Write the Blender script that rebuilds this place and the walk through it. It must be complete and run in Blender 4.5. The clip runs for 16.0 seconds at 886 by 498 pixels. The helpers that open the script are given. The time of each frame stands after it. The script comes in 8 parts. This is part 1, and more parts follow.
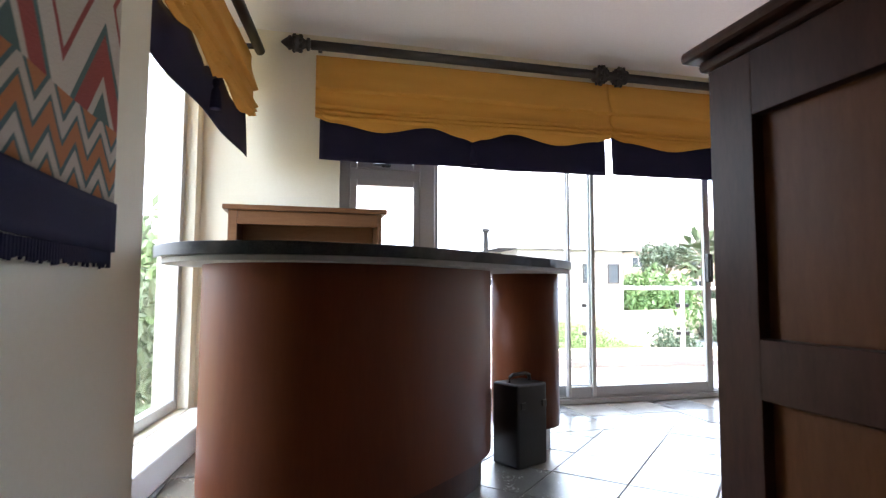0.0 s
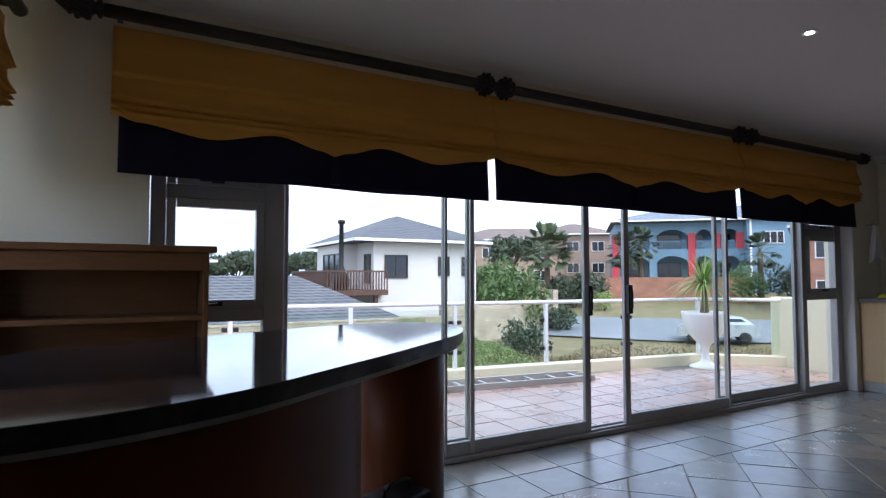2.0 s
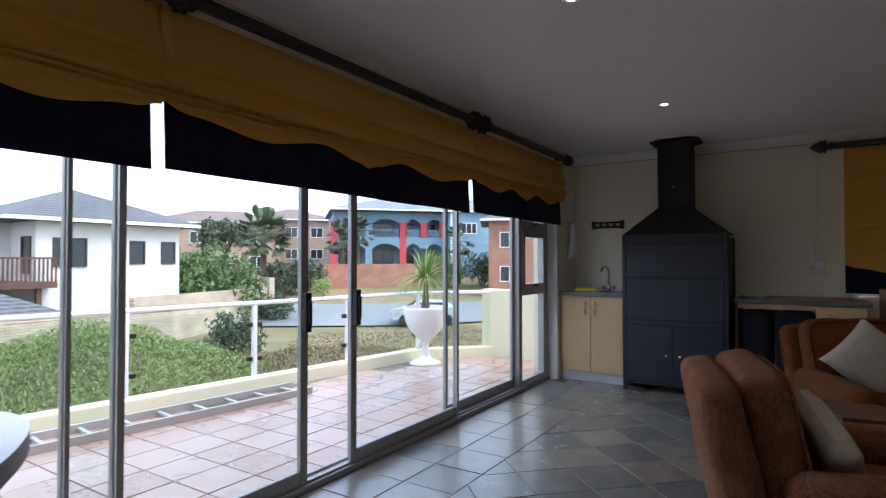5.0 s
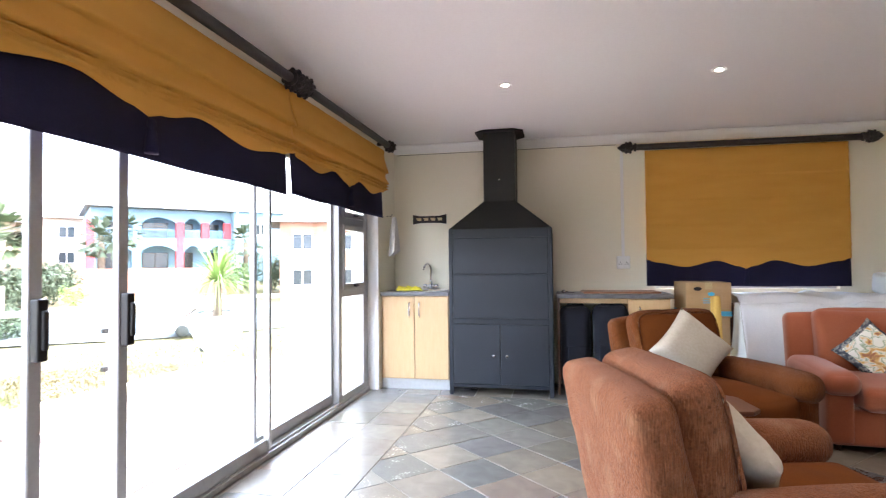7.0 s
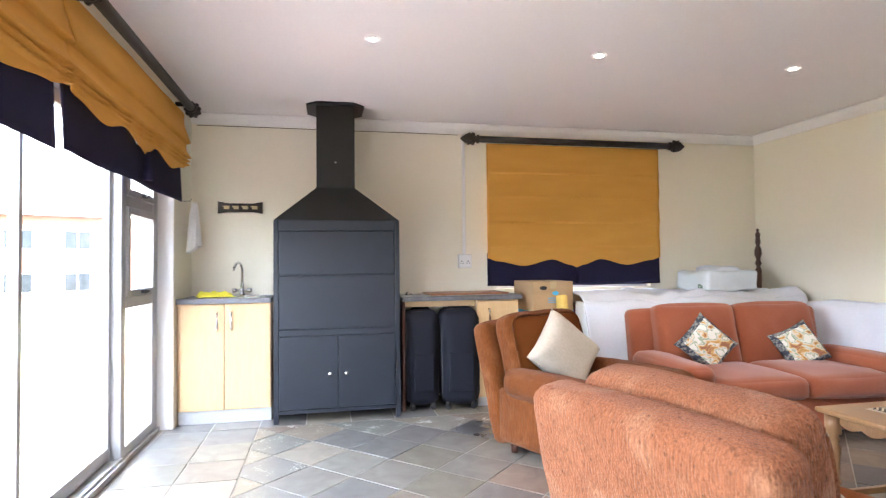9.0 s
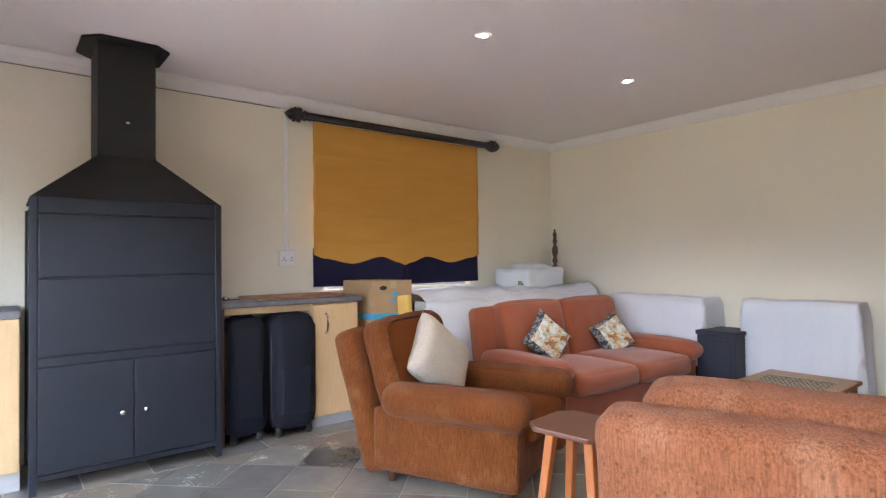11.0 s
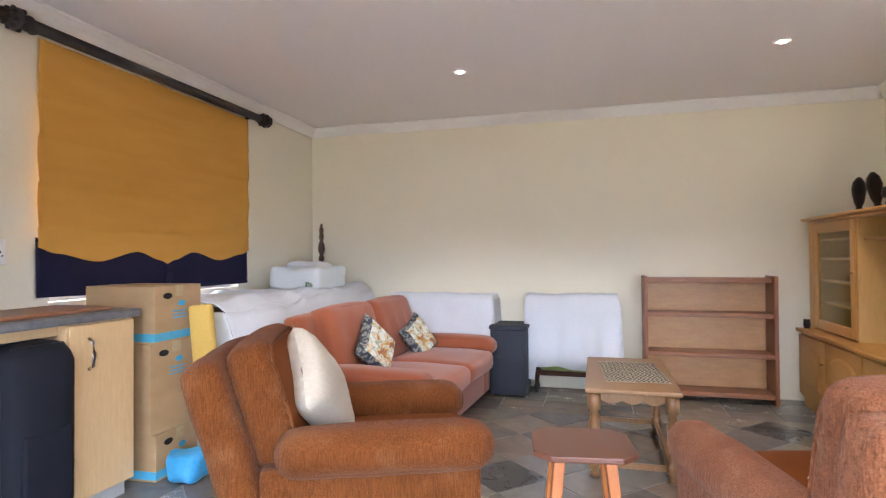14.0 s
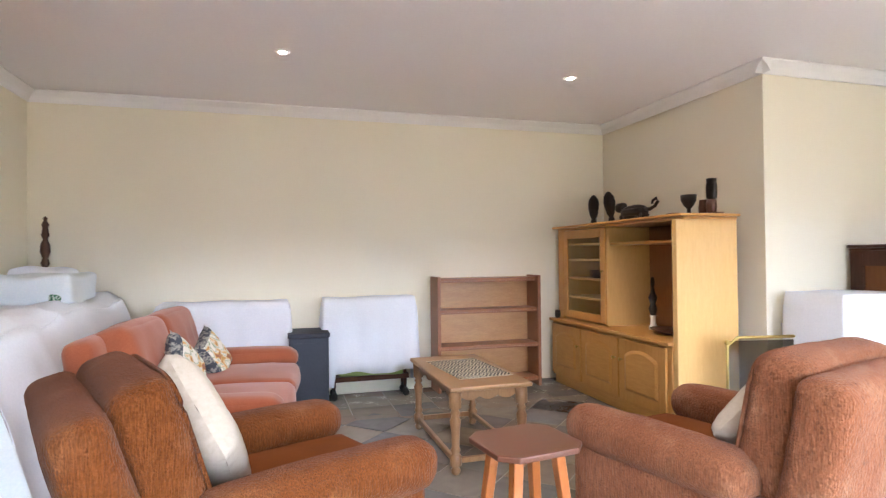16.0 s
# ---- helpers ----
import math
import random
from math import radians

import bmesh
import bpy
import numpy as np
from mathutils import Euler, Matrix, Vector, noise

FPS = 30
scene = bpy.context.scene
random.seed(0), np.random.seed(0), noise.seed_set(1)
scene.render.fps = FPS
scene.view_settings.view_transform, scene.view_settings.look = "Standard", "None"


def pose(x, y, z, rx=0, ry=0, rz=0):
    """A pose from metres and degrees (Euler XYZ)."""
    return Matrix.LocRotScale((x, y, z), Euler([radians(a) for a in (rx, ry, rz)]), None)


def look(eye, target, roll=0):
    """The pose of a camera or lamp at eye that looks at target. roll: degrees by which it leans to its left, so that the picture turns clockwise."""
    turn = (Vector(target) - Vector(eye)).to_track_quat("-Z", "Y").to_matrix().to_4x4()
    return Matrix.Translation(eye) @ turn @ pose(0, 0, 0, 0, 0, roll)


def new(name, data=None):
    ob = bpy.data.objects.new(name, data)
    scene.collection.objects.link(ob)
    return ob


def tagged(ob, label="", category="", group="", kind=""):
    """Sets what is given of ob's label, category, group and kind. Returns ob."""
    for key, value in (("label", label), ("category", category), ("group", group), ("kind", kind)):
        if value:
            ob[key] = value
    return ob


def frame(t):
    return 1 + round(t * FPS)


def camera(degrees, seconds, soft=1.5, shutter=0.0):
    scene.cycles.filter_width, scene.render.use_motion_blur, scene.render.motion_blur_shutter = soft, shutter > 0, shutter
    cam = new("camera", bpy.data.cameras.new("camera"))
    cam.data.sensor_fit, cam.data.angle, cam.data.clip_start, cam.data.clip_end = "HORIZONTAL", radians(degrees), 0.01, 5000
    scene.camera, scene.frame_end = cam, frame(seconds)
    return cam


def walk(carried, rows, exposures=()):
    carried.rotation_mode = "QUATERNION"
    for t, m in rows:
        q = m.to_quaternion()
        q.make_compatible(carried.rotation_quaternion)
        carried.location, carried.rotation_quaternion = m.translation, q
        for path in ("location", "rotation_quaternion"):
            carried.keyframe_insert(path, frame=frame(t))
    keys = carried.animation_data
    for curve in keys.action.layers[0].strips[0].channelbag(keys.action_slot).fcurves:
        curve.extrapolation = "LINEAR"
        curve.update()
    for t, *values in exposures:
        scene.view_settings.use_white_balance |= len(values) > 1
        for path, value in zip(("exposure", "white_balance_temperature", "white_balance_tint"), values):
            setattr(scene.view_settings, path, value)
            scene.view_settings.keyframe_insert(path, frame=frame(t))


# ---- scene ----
cam = camera(77.0, 16.0, soft=1.2, shutter=0.3)
PATH = [
    (0, (0.192, 0.113, 0.823), (0.672, 2.049, 0.965), 0.2),
    (0.5, (0.183, 0.345, 0.944), (0.772, 2.251, 1.098), -0.0),
    (1, (0.215, 0.497, 1.044), (0.904, 2.369, 1.196), 0.2),
    (1.5, (0.267, 0.603, 1.123), (1.103, 2.415, 1.254), -0.0),
    (2, (0.353, 0.765, 1.166), (1.315, 2.515, 1.263), -0.0),
    (2.5, (0.422, 0.919, 1.24), (1.498, 2.604, 1.304), -0.2),
    (3, (0.531, 1.079, 1.281), (1.758, 2.658, 1.334), -0.1),
    (3.5, (0.633, 1.205, 1.278), (2.004, 2.66, 1.329), -0.2),
    (4, (0.779, 1.336, 1.27), (2.269, 2.669, 1.319), -0.2),
    (4.5, (0.921, 1.426, 1.277), (2.51, 2.64, 1.321), -0.1),
    (7, (1.611, 2.037, 1.211), (3.569, 2.438, 1.264), -0.5),
    (7.5, (1.765, 2.216, 1.227), (3.755, 2.41, 1.269), -0.6),
    (8, (1.976, 2.342, 1.201), (3.976, 2.346, 1.247), -0.6),
    (8.5, (2.168, 2.487, 1.184), (4.156, 2.277, 1.236), -0.6),
    (9, (2.374, 2.648, 1.183), (4.33, 2.235, 1.238), -0.6),
    (9.5, (2.583, 2.784, 1.191), (4.473, 2.131, 1.233), -0.6),
    (12, (3.585, 3.266, 1.171), (4.846, 1.714, 1.208), -0.6),
    (12.5, (3.802, 3.275, 1.187), (4.883, 1.592, 1.214), -0.5),
    (13, (4.106, 3.369, 1.165), (5.017, 1.589, 1.198), -0.7),
    (13.5, (4.343, 3.37, 1.176), (5.09, 1.515, 1.203), -0.5),
    (14, (4.602, 3.359, 1.172), (5.128, 1.429, 1.201), -0.4),
    (14.5, (4.837, 3.367, 1.175), (5.142, 1.391, 1.207), -0.4),
    (15, (5.051, 3.325, 1.196), (5.054, 1.326, 1.226), -0.4),
    (15.5, (5.29, 3.219, 1.177), (4.982, 1.243, 1.21), -0.5),
    (16, (5.519, 3.177, 1.176), (4.959, 1.257, 1.206), -0.6),
]
EXPO = [(0.0, 3.06, 6400, 17), (0.6, 2.12, 6300, 17), (1.2, 1.55, 6200, 16), (1.6, 1.20, 6000, 16), (2.2, 0.72, 5900, 19), (3.0, 0.52, 5900, 18), (4.7, 0.87, 6000, 18), (5.8, 2.22, 6200, 17),
        (6.8, 3.59, 6400, 18), (7.5, 3.72, 6400, 18), (8.2, 4.04, 6400, 18), (9.0, 4.19, 6400, 18), (9.7, 4.04, 6400, 18), (11.0, 3.59, 6400, 20), (12.0, 3.26, 6400, 20), (12.5, 3.39, 6400, 20), (13.0, 3.52, 6400, 20), (14.0, 3.89, 6400, 20), (15.0, 4.24, 6400, 20), (15.5, 4.19, 6400, 20), (16.0, 4.09, 6400, 20)]
walk(cam, [(t, look(eye, target, roll)) for t, eye, target, roll in PATH], EXPO)

# ---- world and light ----
CEIL = 2.47
LAMPS = [(3.48, 2.38), (5.52, 2.38), (5.52, 0.98), (3.48, 0.98), (5.5, -0.42), (3.49, -0.43)]


def build_world():
    w = bpy.data.worlds.new("overcast_sky")
    w.use_nodes = True
    scene.world = w
    nt = w.node_tree
    nt.nodes.clear()
    out = nt.nodes.new("ShaderNodeOutputWorld")
    bg = nt.nodes.new("ShaderNodeBackground")
    sky = nt.nodes.new("ShaderNodeTexSky")
    sky.sky_type = "NISHITA"
    sky.sun_disc = False
    sky.sun_elevation, sky.sun_rotation = radians(50), radians(170)
    sky.air_density, sky.dust_density, sky.ozone_density = 1.0, 4.0, 1.0
    co = nt.nodes.new("ShaderNodeTexCoord")
    mp = nt.nodes.new("ShaderNodeMapping")
    mp.inputs["Scale"].default_value = (1.0, 1.0, 2.6)
    nz = nt.nodes.new("ShaderNodeTexNoise")
    nz.inputs["Scale"].default_value, nz.inputs["Detail"].default_value = 1.9, 7.0
    ramp = nt.nodes.new("ShaderNodeValToRGB")
    ramp.color_ramp.elements[0].position, ramp.color_ramp.elements[0].color = 0.38, (4.8, 6.4, 8.9, 1)
    ramp.color_ramp.elements[1].position, ramp.color_ramp.elements[1].color = 0.58, (9.8, 10.5, 11.4, 1)
    mix = nt.nodes.new("ShaderNodeMixRGB")
    mix.inputs[0].default_value = 0.75
    bg.inputs["Strength"].default_value = 0.15
    nt.links.new(co.outputs["Generated"], mp.inputs[0])
    nt.links.new(mp.outputs[0], nz.inputs["Vector"])
    nt.links.new(nz.outputs["Fac"], ramp.inputs[0])
    nt.links.new(sky.outputs[0], mix.inputs[1])
    nt.links.new(ramp.outputs[0], mix.inputs[2])
    nt.links.new(mix.outputs[0], bg.inputs["Color"])
    nt.links.new(bg.outputs[0], out.inputs[0])


build_world()
sun = new("sun", bpy.data.lights.new("sun", "SUN"))
sun.data.energy, sun.data.angle, sun.data.color = 1.3, radians(30), (1.0, 0.96, 0.91)
sun.matrix_basis = look((0, 0, 30), (-4.0, 19.0, 7.0))


# ---- materials ----
def material(name, base, rough=0.6, metal=0.0, spec=0.5):
    m = bpy.data.materials.new(name)
    m.use_nodes = True
    nt = m.node_tree
    b = nt.nodes["Principled BSDF"]
    b.inputs["Base Color"].default_value = (*base, 1)
    b.inputs["Roughness"].default_value, b.inputs["Metallic"].default_value = rough, metal
    b.inputs["Specular IOR Level"].default_value = spec
    return m, nt, b


def varied(name, a, b2, rough=0.6, metal=0.0, big=1.2, fine=40.0, bump=0.15, stretch=(1, 1, 1), rvar=0.12, contrast=(0.35, 0.65), third=None, spec=0.5, dist=0.004, by_object=False):
    """Two colours mixed by noise at two scales, with fine relief."""
    m, nt, bs = material(name, a, rough, metal, spec)
    co = nt.nodes.new("ShaderNodeTexCoord")
    mp = nt.nodes.new("ShaderNodeMapping")
    mp.inputs["Scale"].default_value = stretch
    nt.links.new(co.outputs["Object"], mp.inputs[0])
    vec = mp.outputs[0]
    if by_object:
        inf = nt.nodes.new("ShaderNodeObjectInfo")
        off = nt.nodes.new("ShaderNodeVectorMath")
        off.operation = "MULTIPLY_ADD"
        off.inputs[1].default_value = (37.0, 21.0, 53.0)
        nt.links.new(inf.outputs["Random"], off.inputs[0])
        nt.links.new(vec, off.inputs[2])
        vec = off.outputs[0]
    n1 = nt.nodes.new("ShaderNodeTexNoise")
    n1.inputs["Scale"].default_value, n1.inputs["Detail"].default_value = big, 6.0
    n2 = nt.nodes.new("ShaderNodeTexNoise")
    n2.inputs["Scale"].default_value, n2.inputs["Detail"].default_value = fine, 4.0
    for n in (n1, n2):
        nt.links.new(vec, n.inputs["Vector"])
    add = nt.nodes.new("ShaderNodeMath")
    add.operation = "MULTIPLY_ADD"
    add.inputs[1].default_value = 0.45
    sc = nt.nodes.new("ShaderNodeMath")
    sc.operation = "MULTIPLY"
    sc.inputs[1].default_value = 0.55
    nt.links.new(n1.outputs["Fac"], sc.inputs[0])
    nt.links.new(n2.outputs["Fac"], add.inputs[0])
    nt.links.new(sc.outputs[0], add.inputs[2])
    ramp = nt.nodes.new("ShaderNodeValToRGB")
    e = ramp.color_ramp.elements
    e[0].position, e[0].color = contrast[0], (*a, 1)
    e[1].position, e[1].color = contrast[1], (*b2, 1)
    if third:
        t = e.new(0.5 * (contrast[0] + contrast[1]))
        t.color = (*third, 1)
    nt.links.new(add.outputs[0], ramp.inputs[0])
    nt.links.new(ramp.outputs[0], bs.inputs["Base Color"])
    mr = nt.nodes.new("ShaderNodeMapRange")
    mr.inputs["To Min"].default_value, mr.inputs["To Max"].default_value = max(0.02, rough - rvar), min(1.0, rough + rvar)
    nt.links.new(add.outputs[0], mr.inputs[0])
    nt.links.new(mr.outputs[0], bs.inputs["Roughness"])
    if bump:
        bp = nt.nodes.new("ShaderNodeBump")
        bp.inputs["Strength"].default_value, bp.inputs["Distance"].default_value = bump, dist
        nt.links.new(add.outputs[0], bp.inputs["Height"])
        nt.links.new(bp.outputs[0], bs.inputs["Normal"])
    return m


def corded(name, a, b2, worn, ribs=(1, 1, 0.1), pits=0.0):
    """Ribbed chenille: streaks along the ribs, looped nubs, worn paler patches and, on old cloth, small pits."""
    m = varied(name, a, b2, rough=0.95, big=5.0, fine=140.0, bump=0.0, spec=0.15, rvar=0.04)
    nt = m.node_tree
    bs = nt.nodes["Principled BSDF"]
    co = nt.nodes.new("ShaderNodeTexCoord")
    mp = nt.nodes.new("ShaderNodeMapping")
    mp.inputs["Scale"].default_value = ribs
    nt.links.new(co.outputs["Object"], mp.inputs[0])
    rib = nt.nodes.new("ShaderNodeTexNoise")
    rib.inputs["Scale"].default_value, rib.inputs["Detail"].default_value = 230.0, 2.0
    nt.links.new(mp.outputs[0], rib.inputs["Vector"])
    tone = nt.nodes.new("ShaderNodeValToRGB")
    tone.color_ramp.elements[0].position, tone.color_ramp.elements[0].color = 0.34, (0.60, 0.57, 0.55, 1)
    tone.color_ramp.elements[1].position, tone.color_ramp.elements[1].color = 0.62, (1.08, 1.08, 1.08, 1)
    nt.links.new(rib.outputs["Fac"], tone.inputs[0])
    fl = nt.nodes.new("ShaderNodeTexVoronoi")
    fl.inputs["Scale"].default_value = 120.0
    nt.links.new(co.outputs["Object"], fl.inputs["Vector"])
    ht = nt.nodes.new("ShaderNodeMath")
    ht.operation = "MULTIPLY_ADD"
    ht.inputs[1].default_value = -0.7
    nt.links.new(fl.outputs["Distance"], ht.inputs[0])
    nt.links.new(rib.outputs["Fac"], ht.inputs[2])
    bp = nt.nodes.new("ShaderNodeBump")
    bp.inputs["Strength"].default_value, bp.inputs["Distance"].default_value = 0.9, 0.006
    nt.links.new(ht.outputs[0], bp.inputs["Height"])
    nt.links.new(bp.outputs[0], bs.inputs["Normal"])
    old = bs.inputs["Base Color"].links[0].from_socket
    pt = nt.nodes.new("ShaderNodeTexNoise")
    pt.inputs["Scale"].default_value, pt.inputs["Detail"].default_value = 6.5, 8.0
    nt.links.new(co.outputs["Object"], pt.inputs["Vector"])
    rp = nt.nodes.new("ShaderNodeValToRGB")
    rp.color_ramp.elements[0].position, rp.color_ramp.elements[1].position = 0.54, 0.84
    nt.links.new(pt.outputs["Fac"], rp.inputs[0])
    mx = nt.nodes.new("ShaderNodeMixRGB")
    mx.inputs[2].default_value = (*worn, 1)
    nt.links.new(rp.outputs[0], mx.inputs[0])
    nt.links.new(old, mx.inputs[1])
    dk = nt.nodes.new("ShaderNodeMixRGB")
    dk.blend_type = "MULTIPLY"
    dk.inputs[0].default_value = 0.75
    nt.links.new(mx.outputs[0], dk.inputs[1])
    nt.links.new(tone.outputs[0], dk.inputs[2])
    last = dk.outputs[0]
    if pits:
        vo = nt.nodes.new("ShaderNodeTexVoronoi")
        vo.inputs["Scale"].default_value = 38.0
        nt.links.new(co.outputs["Object"], vo.inputs["Vector"])
        pr = nt.nodes.new("ShaderNodeValToRGB")
        pr.color_ramp.elements[0].position, pr.color_ramp.elements[0].color = 0.13, (0.32, 0.26, 0.22, 1)
        pr.color_ramp.elements[1].position, pr.color_ramp.elements[1].color = 0.24, (1, 1, 1, 1)
        nt.links.new(vo.outputs["Distance"], pr.inputs[0])
        pm = nt.nodes.new("ShaderNodeMixRGB")
        pm.blend_type = "MULTIPLY"
        pm.inputs[0].default_value = pits
        nt.links.new(last, pm.inputs[1])
        nt.links.new(pr.outputs[0], pm.inputs[2])
        last = pm.outputs[0]
    nt.links.new(last, bs.inputs["Base Color"])
    bs.inputs["Sheen Weight"].default_value = 0.08
    bs.inputs["Sheen Roughness"].default_value = 0.4
    return m


def pieces(name, colours, rough, bump=0.25, big=6.0, fine=60.0, rvar=0.1, stretch=(1, 1, 1), flat=False):
    """Each piece takes its own colour from Object Info's Random, with grain on top."""
    m, nt, bs = material(name, colours[0], rough)
    inf = nt.nodes.new("ShaderNodeObjectInfo")
    ramp = nt.nodes.new("ShaderNodeValToRGB")
    ramp.color_ramp.interpolation = "CONSTANT"
    e = ramp.color_ramp.elements
    e[0].color = (*colours[0], 1)
    e[1].position, e[1].color = (len(colours) - 1) / len(colours), (*colours[-1], 1)
    for k in range(1, len(colours) - 1):
        x = e.new(k / len(colours))
        x.color = (*colours[k], 1)
    nt.links.new(inf.outputs["Random"], ramp.inputs[0])
    co = nt.nodes.new("ShaderNodeTexCoord")
    geo = nt.nodes.new("ShaderNodeNewGeometry")
    mp = nt.nodes.new("ShaderNodeMapping")
    mp.inputs["Scale"].default_value = stretch
    nt.links.new(geo.outputs["Position"], mp.inputs[0])
    n1 = nt.nodes.new("ShaderNodeTexNoise")
    n1.inputs["Scale"].default_value, n1.inputs["Detail"].default_value, n1.inputs["Distortion"].default_value = big, 8.0, 0.8
    n2 = nt.nodes.new("ShaderNodeTexNoise")
    n2.inputs["Scale"].default_value, n2.inputs["Detail"].default_value = fine, 5.0
    nt.links.new(mp.outputs[0], n1.inputs["Vector"])
    nt.links.new(mp.outputs[0], n2.inputs["Vector"])
    r2 = nt.nodes.new("ShaderNodeValToRGB")
    r2.color_ramp.elements[0].position, r2.color_ramp.elements[0].color = 0.3, (0.87, 0.855, 0.84, 1)
    r2.color_ramp.elements[1].position, r2.color_ramp.elements[1].color = 0.72, (1.10, 1.09, 1.07, 1)
    nt.links.new(n1.outputs["Fac"], r2.inputs[0])
    mul = nt.nodes.new("ShaderNodeMixRGB")
    mul.blend_type = "MULTIPLY"
    mul.inputs[0].default_value = 1.0
    nt.links.new(ramp.outputs[0], mul.inputs[1])
    nt.links.new(r2.outputs[0], mul.inputs[2])
    nt.links.new(mul.outputs[0], bs.inputs["Base Color"])
    sm = nt.nodes.new("ShaderNodeMath")
    sm.operation = "MULTIPLY_ADD"
    sm.inputs[1].default_value = 0.35
    nt.links.new(n2.outputs["Fac"], sm.inputs[0])
    nt.links.new(n1.outputs["Fac"], sm.inputs[2])
    mr = nt.nodes.new("ShaderNodeMapRange")
    mr.inputs["From Min"].default_value, mr.inputs["From Max"].default_value = 0.4, 0.9
    mr.inputs["To Min"].default_value, mr.inputs["To Max"].default_value = rough - rvar, rough + rvar
    nt.links.new(sm.outputs[0], mr.inputs[0])
    nt.links.new(mr.outputs[0], bs.inputs["Roughness"])
    bp = nt.nodes.new("ShaderNodeBump")
    bp.inputs["Strength"].default_value, bp.inputs["Distance"].default_value = bump, 0.002 if flat else 0.006
    nt.links.new(n2.outputs["Fac"] if flat else sm.outputs[0], bp.inputs["Height"])
    nt.links.new(bp.outputs[0], bs.inputs["Normal"])
    return m


def glass(name, tint=(0.97, 0.99, 0.98)):
    m = bpy.data.materials.new(name)
    m.use_nodes = True
    nt = m.node_tree
    nt.nodes.clear()
    out = nt.nodes.new("ShaderNodeOutputMaterial")
    tr = nt.nodes.new("ShaderNodeBsdfTransparent")
    tr.inputs[0].default_value = (*tint, 1)
    gl = nt.nodes.new("ShaderNodeBsdfGlossy")
    gl.inputs["Roughness"].default_value = 0.02
    lw = nt.nodes.new("ShaderNodeLayerWeight")
    lw.inputs[0].default_value = 0.5
    pw = nt.nodes.new("ShaderNodeMath")
    pw.operation = "POWER"
    pw.inputs[1].default_value = 4.5
    fr = nt.nodes.new("ShaderNodeMath")
    fr.operation = "MULTIPLY_ADD"
    fr.inputs[1].default_value, fr.inputs[2].default_value = 0.45, 0.02
    nt.links.new(lw.outputs["Facing"], pw.inputs[0])
    nt.links.new(pw.outputs[0], fr.inputs[0])
    mx = nt.nodes.new("ShaderNodeMixShader")
    nt.links.new(fr.outputs[0], mx.inputs[0])
    nt.links.new(tr.outputs[0], mx.inputs[1])
    nt.links.new(gl.outputs[0], mx.inputs[2])
    nt.links.new(mx.outputs[0], out.inputs[0])
    return m


def wood(name, a, b2, rough=0.45, stretch=(1, 1, 1), bump=0.08):
    return varied(name, a, b2, rough=rough, big=7.0, fine=38.0, bump=bump, stretch=stretch, contrast=(0.3, 0.7), rvar=0.1, dist=0.002)


M = {}
M["wall"] = varied("cream_wall_paint", (0.80, 0.75, 0.61), (0.83, 0.785, 0.65), 0.75, big=0.8, fine=90, bump=0.12, dist=0.002)
M["white_wall"] = varied("white_wall_paint", (0.80, 0.79, 0.76), (0.84, 0.83, 0.80), 0.7, big=1.0, fine=90, bump=0.1, dist=0.002)
M["ceiling"] = varied("ceiling_paint", (0.80, 0.775, 0.775), (0.84, 0.82, 0.815), 0.85, big=0.7, fine=60, bump=0.06, dist=0.002)
M["cornice"] = varied("cornice_paint", (0.80, 0.79, 0.78), (0.84, 0.83, 0.81), 0.6, bump=0.04)
M["grout"] = varied("floor_grout", (0.20, 0.185, 0.16), (0.28, 0.26, 0.23), 0.8, big=4, fine=120, bump=0.3)
M["slate"] = pieces("slate_tile", [(0.198, 0.187, 0.169), (0.257, 0.218, 0.174), (0.172, 0.174, 0.169), (0.231, 0.187, 0.156), (0.211, 0.205, 0.182), (0.185, 0.172, 0.143), (0.251, 0.227, 0.195), (0.165, 0.161, 0.156), (0.224, 0.198, 0.165), (0.201, 0.185, 0.161), (0.264, 0.238, 0.201), (0.156, 0.156, 0.148)], 0.25, bump=0.10, big=7.0, fine=70.0, rvar=0.02, flat=True)
M["slate"].node_tree.nodes["Principled BSDF"].inputs["Specular IOR Level"].default_value = 1.0
M["slate_dark"] = pieces("dark_slate_tile", [(0.045, 0.047, 0.05), (0.06, 0.06, 0.062)], 0.28, bump=0.12, big=7.0, fine=70.0, flat=True)
M["terracotta"] = pieces("terrace_tile", [(0.47, 0.31, 0.25), (0.50, 0.34, 0.28), (0.44, 0.29, 0.24), (0.52, 0.37, 0.31)], 0.30, bump=0.12, big=3.0, fine=30.0)
M["frame"] = varied("bronze_aluminium", (0.36, 0.355, 0.35), (0.42, 0.415, 0.41), 0.42, metal=0.4, big=3, fine=80, bump=0.03)
M["frame_light"] = varied("silver_aluminium", (0.48, 0.48, 0.47), (0.56, 0.56, 0.55), 0.4, metal=0.6, big=3, fine=80, bump=0.03)
M["handle_black"] = varied("black_plastic", (0.012, 0.012, 0.013), (0.02, 0.02, 0.02), 0.4, bump=0.03)
M["glass"] = glass("window_glass")
M["glass_green"] = glass("balustrade_glass", (0.93, 0.975, 0.955))
M["yellow"] = varied("ochre_blind_cloth", (0.64, 0.318, 0.060), (0.70, 0.365, 0.078), 0.85, big=2.0, fine=160, bump=0.25, stretch=(1, 1, 6), spec=0.2, dist=0.002)
M["navy"] = varied("navy_blind_cloth", (0.014, 0.013, 0.035), (0.022, 0.02, 0.05), 0.9, big=4.0, fine=180, bump=0.25, spec=0.15, dist=0.002)
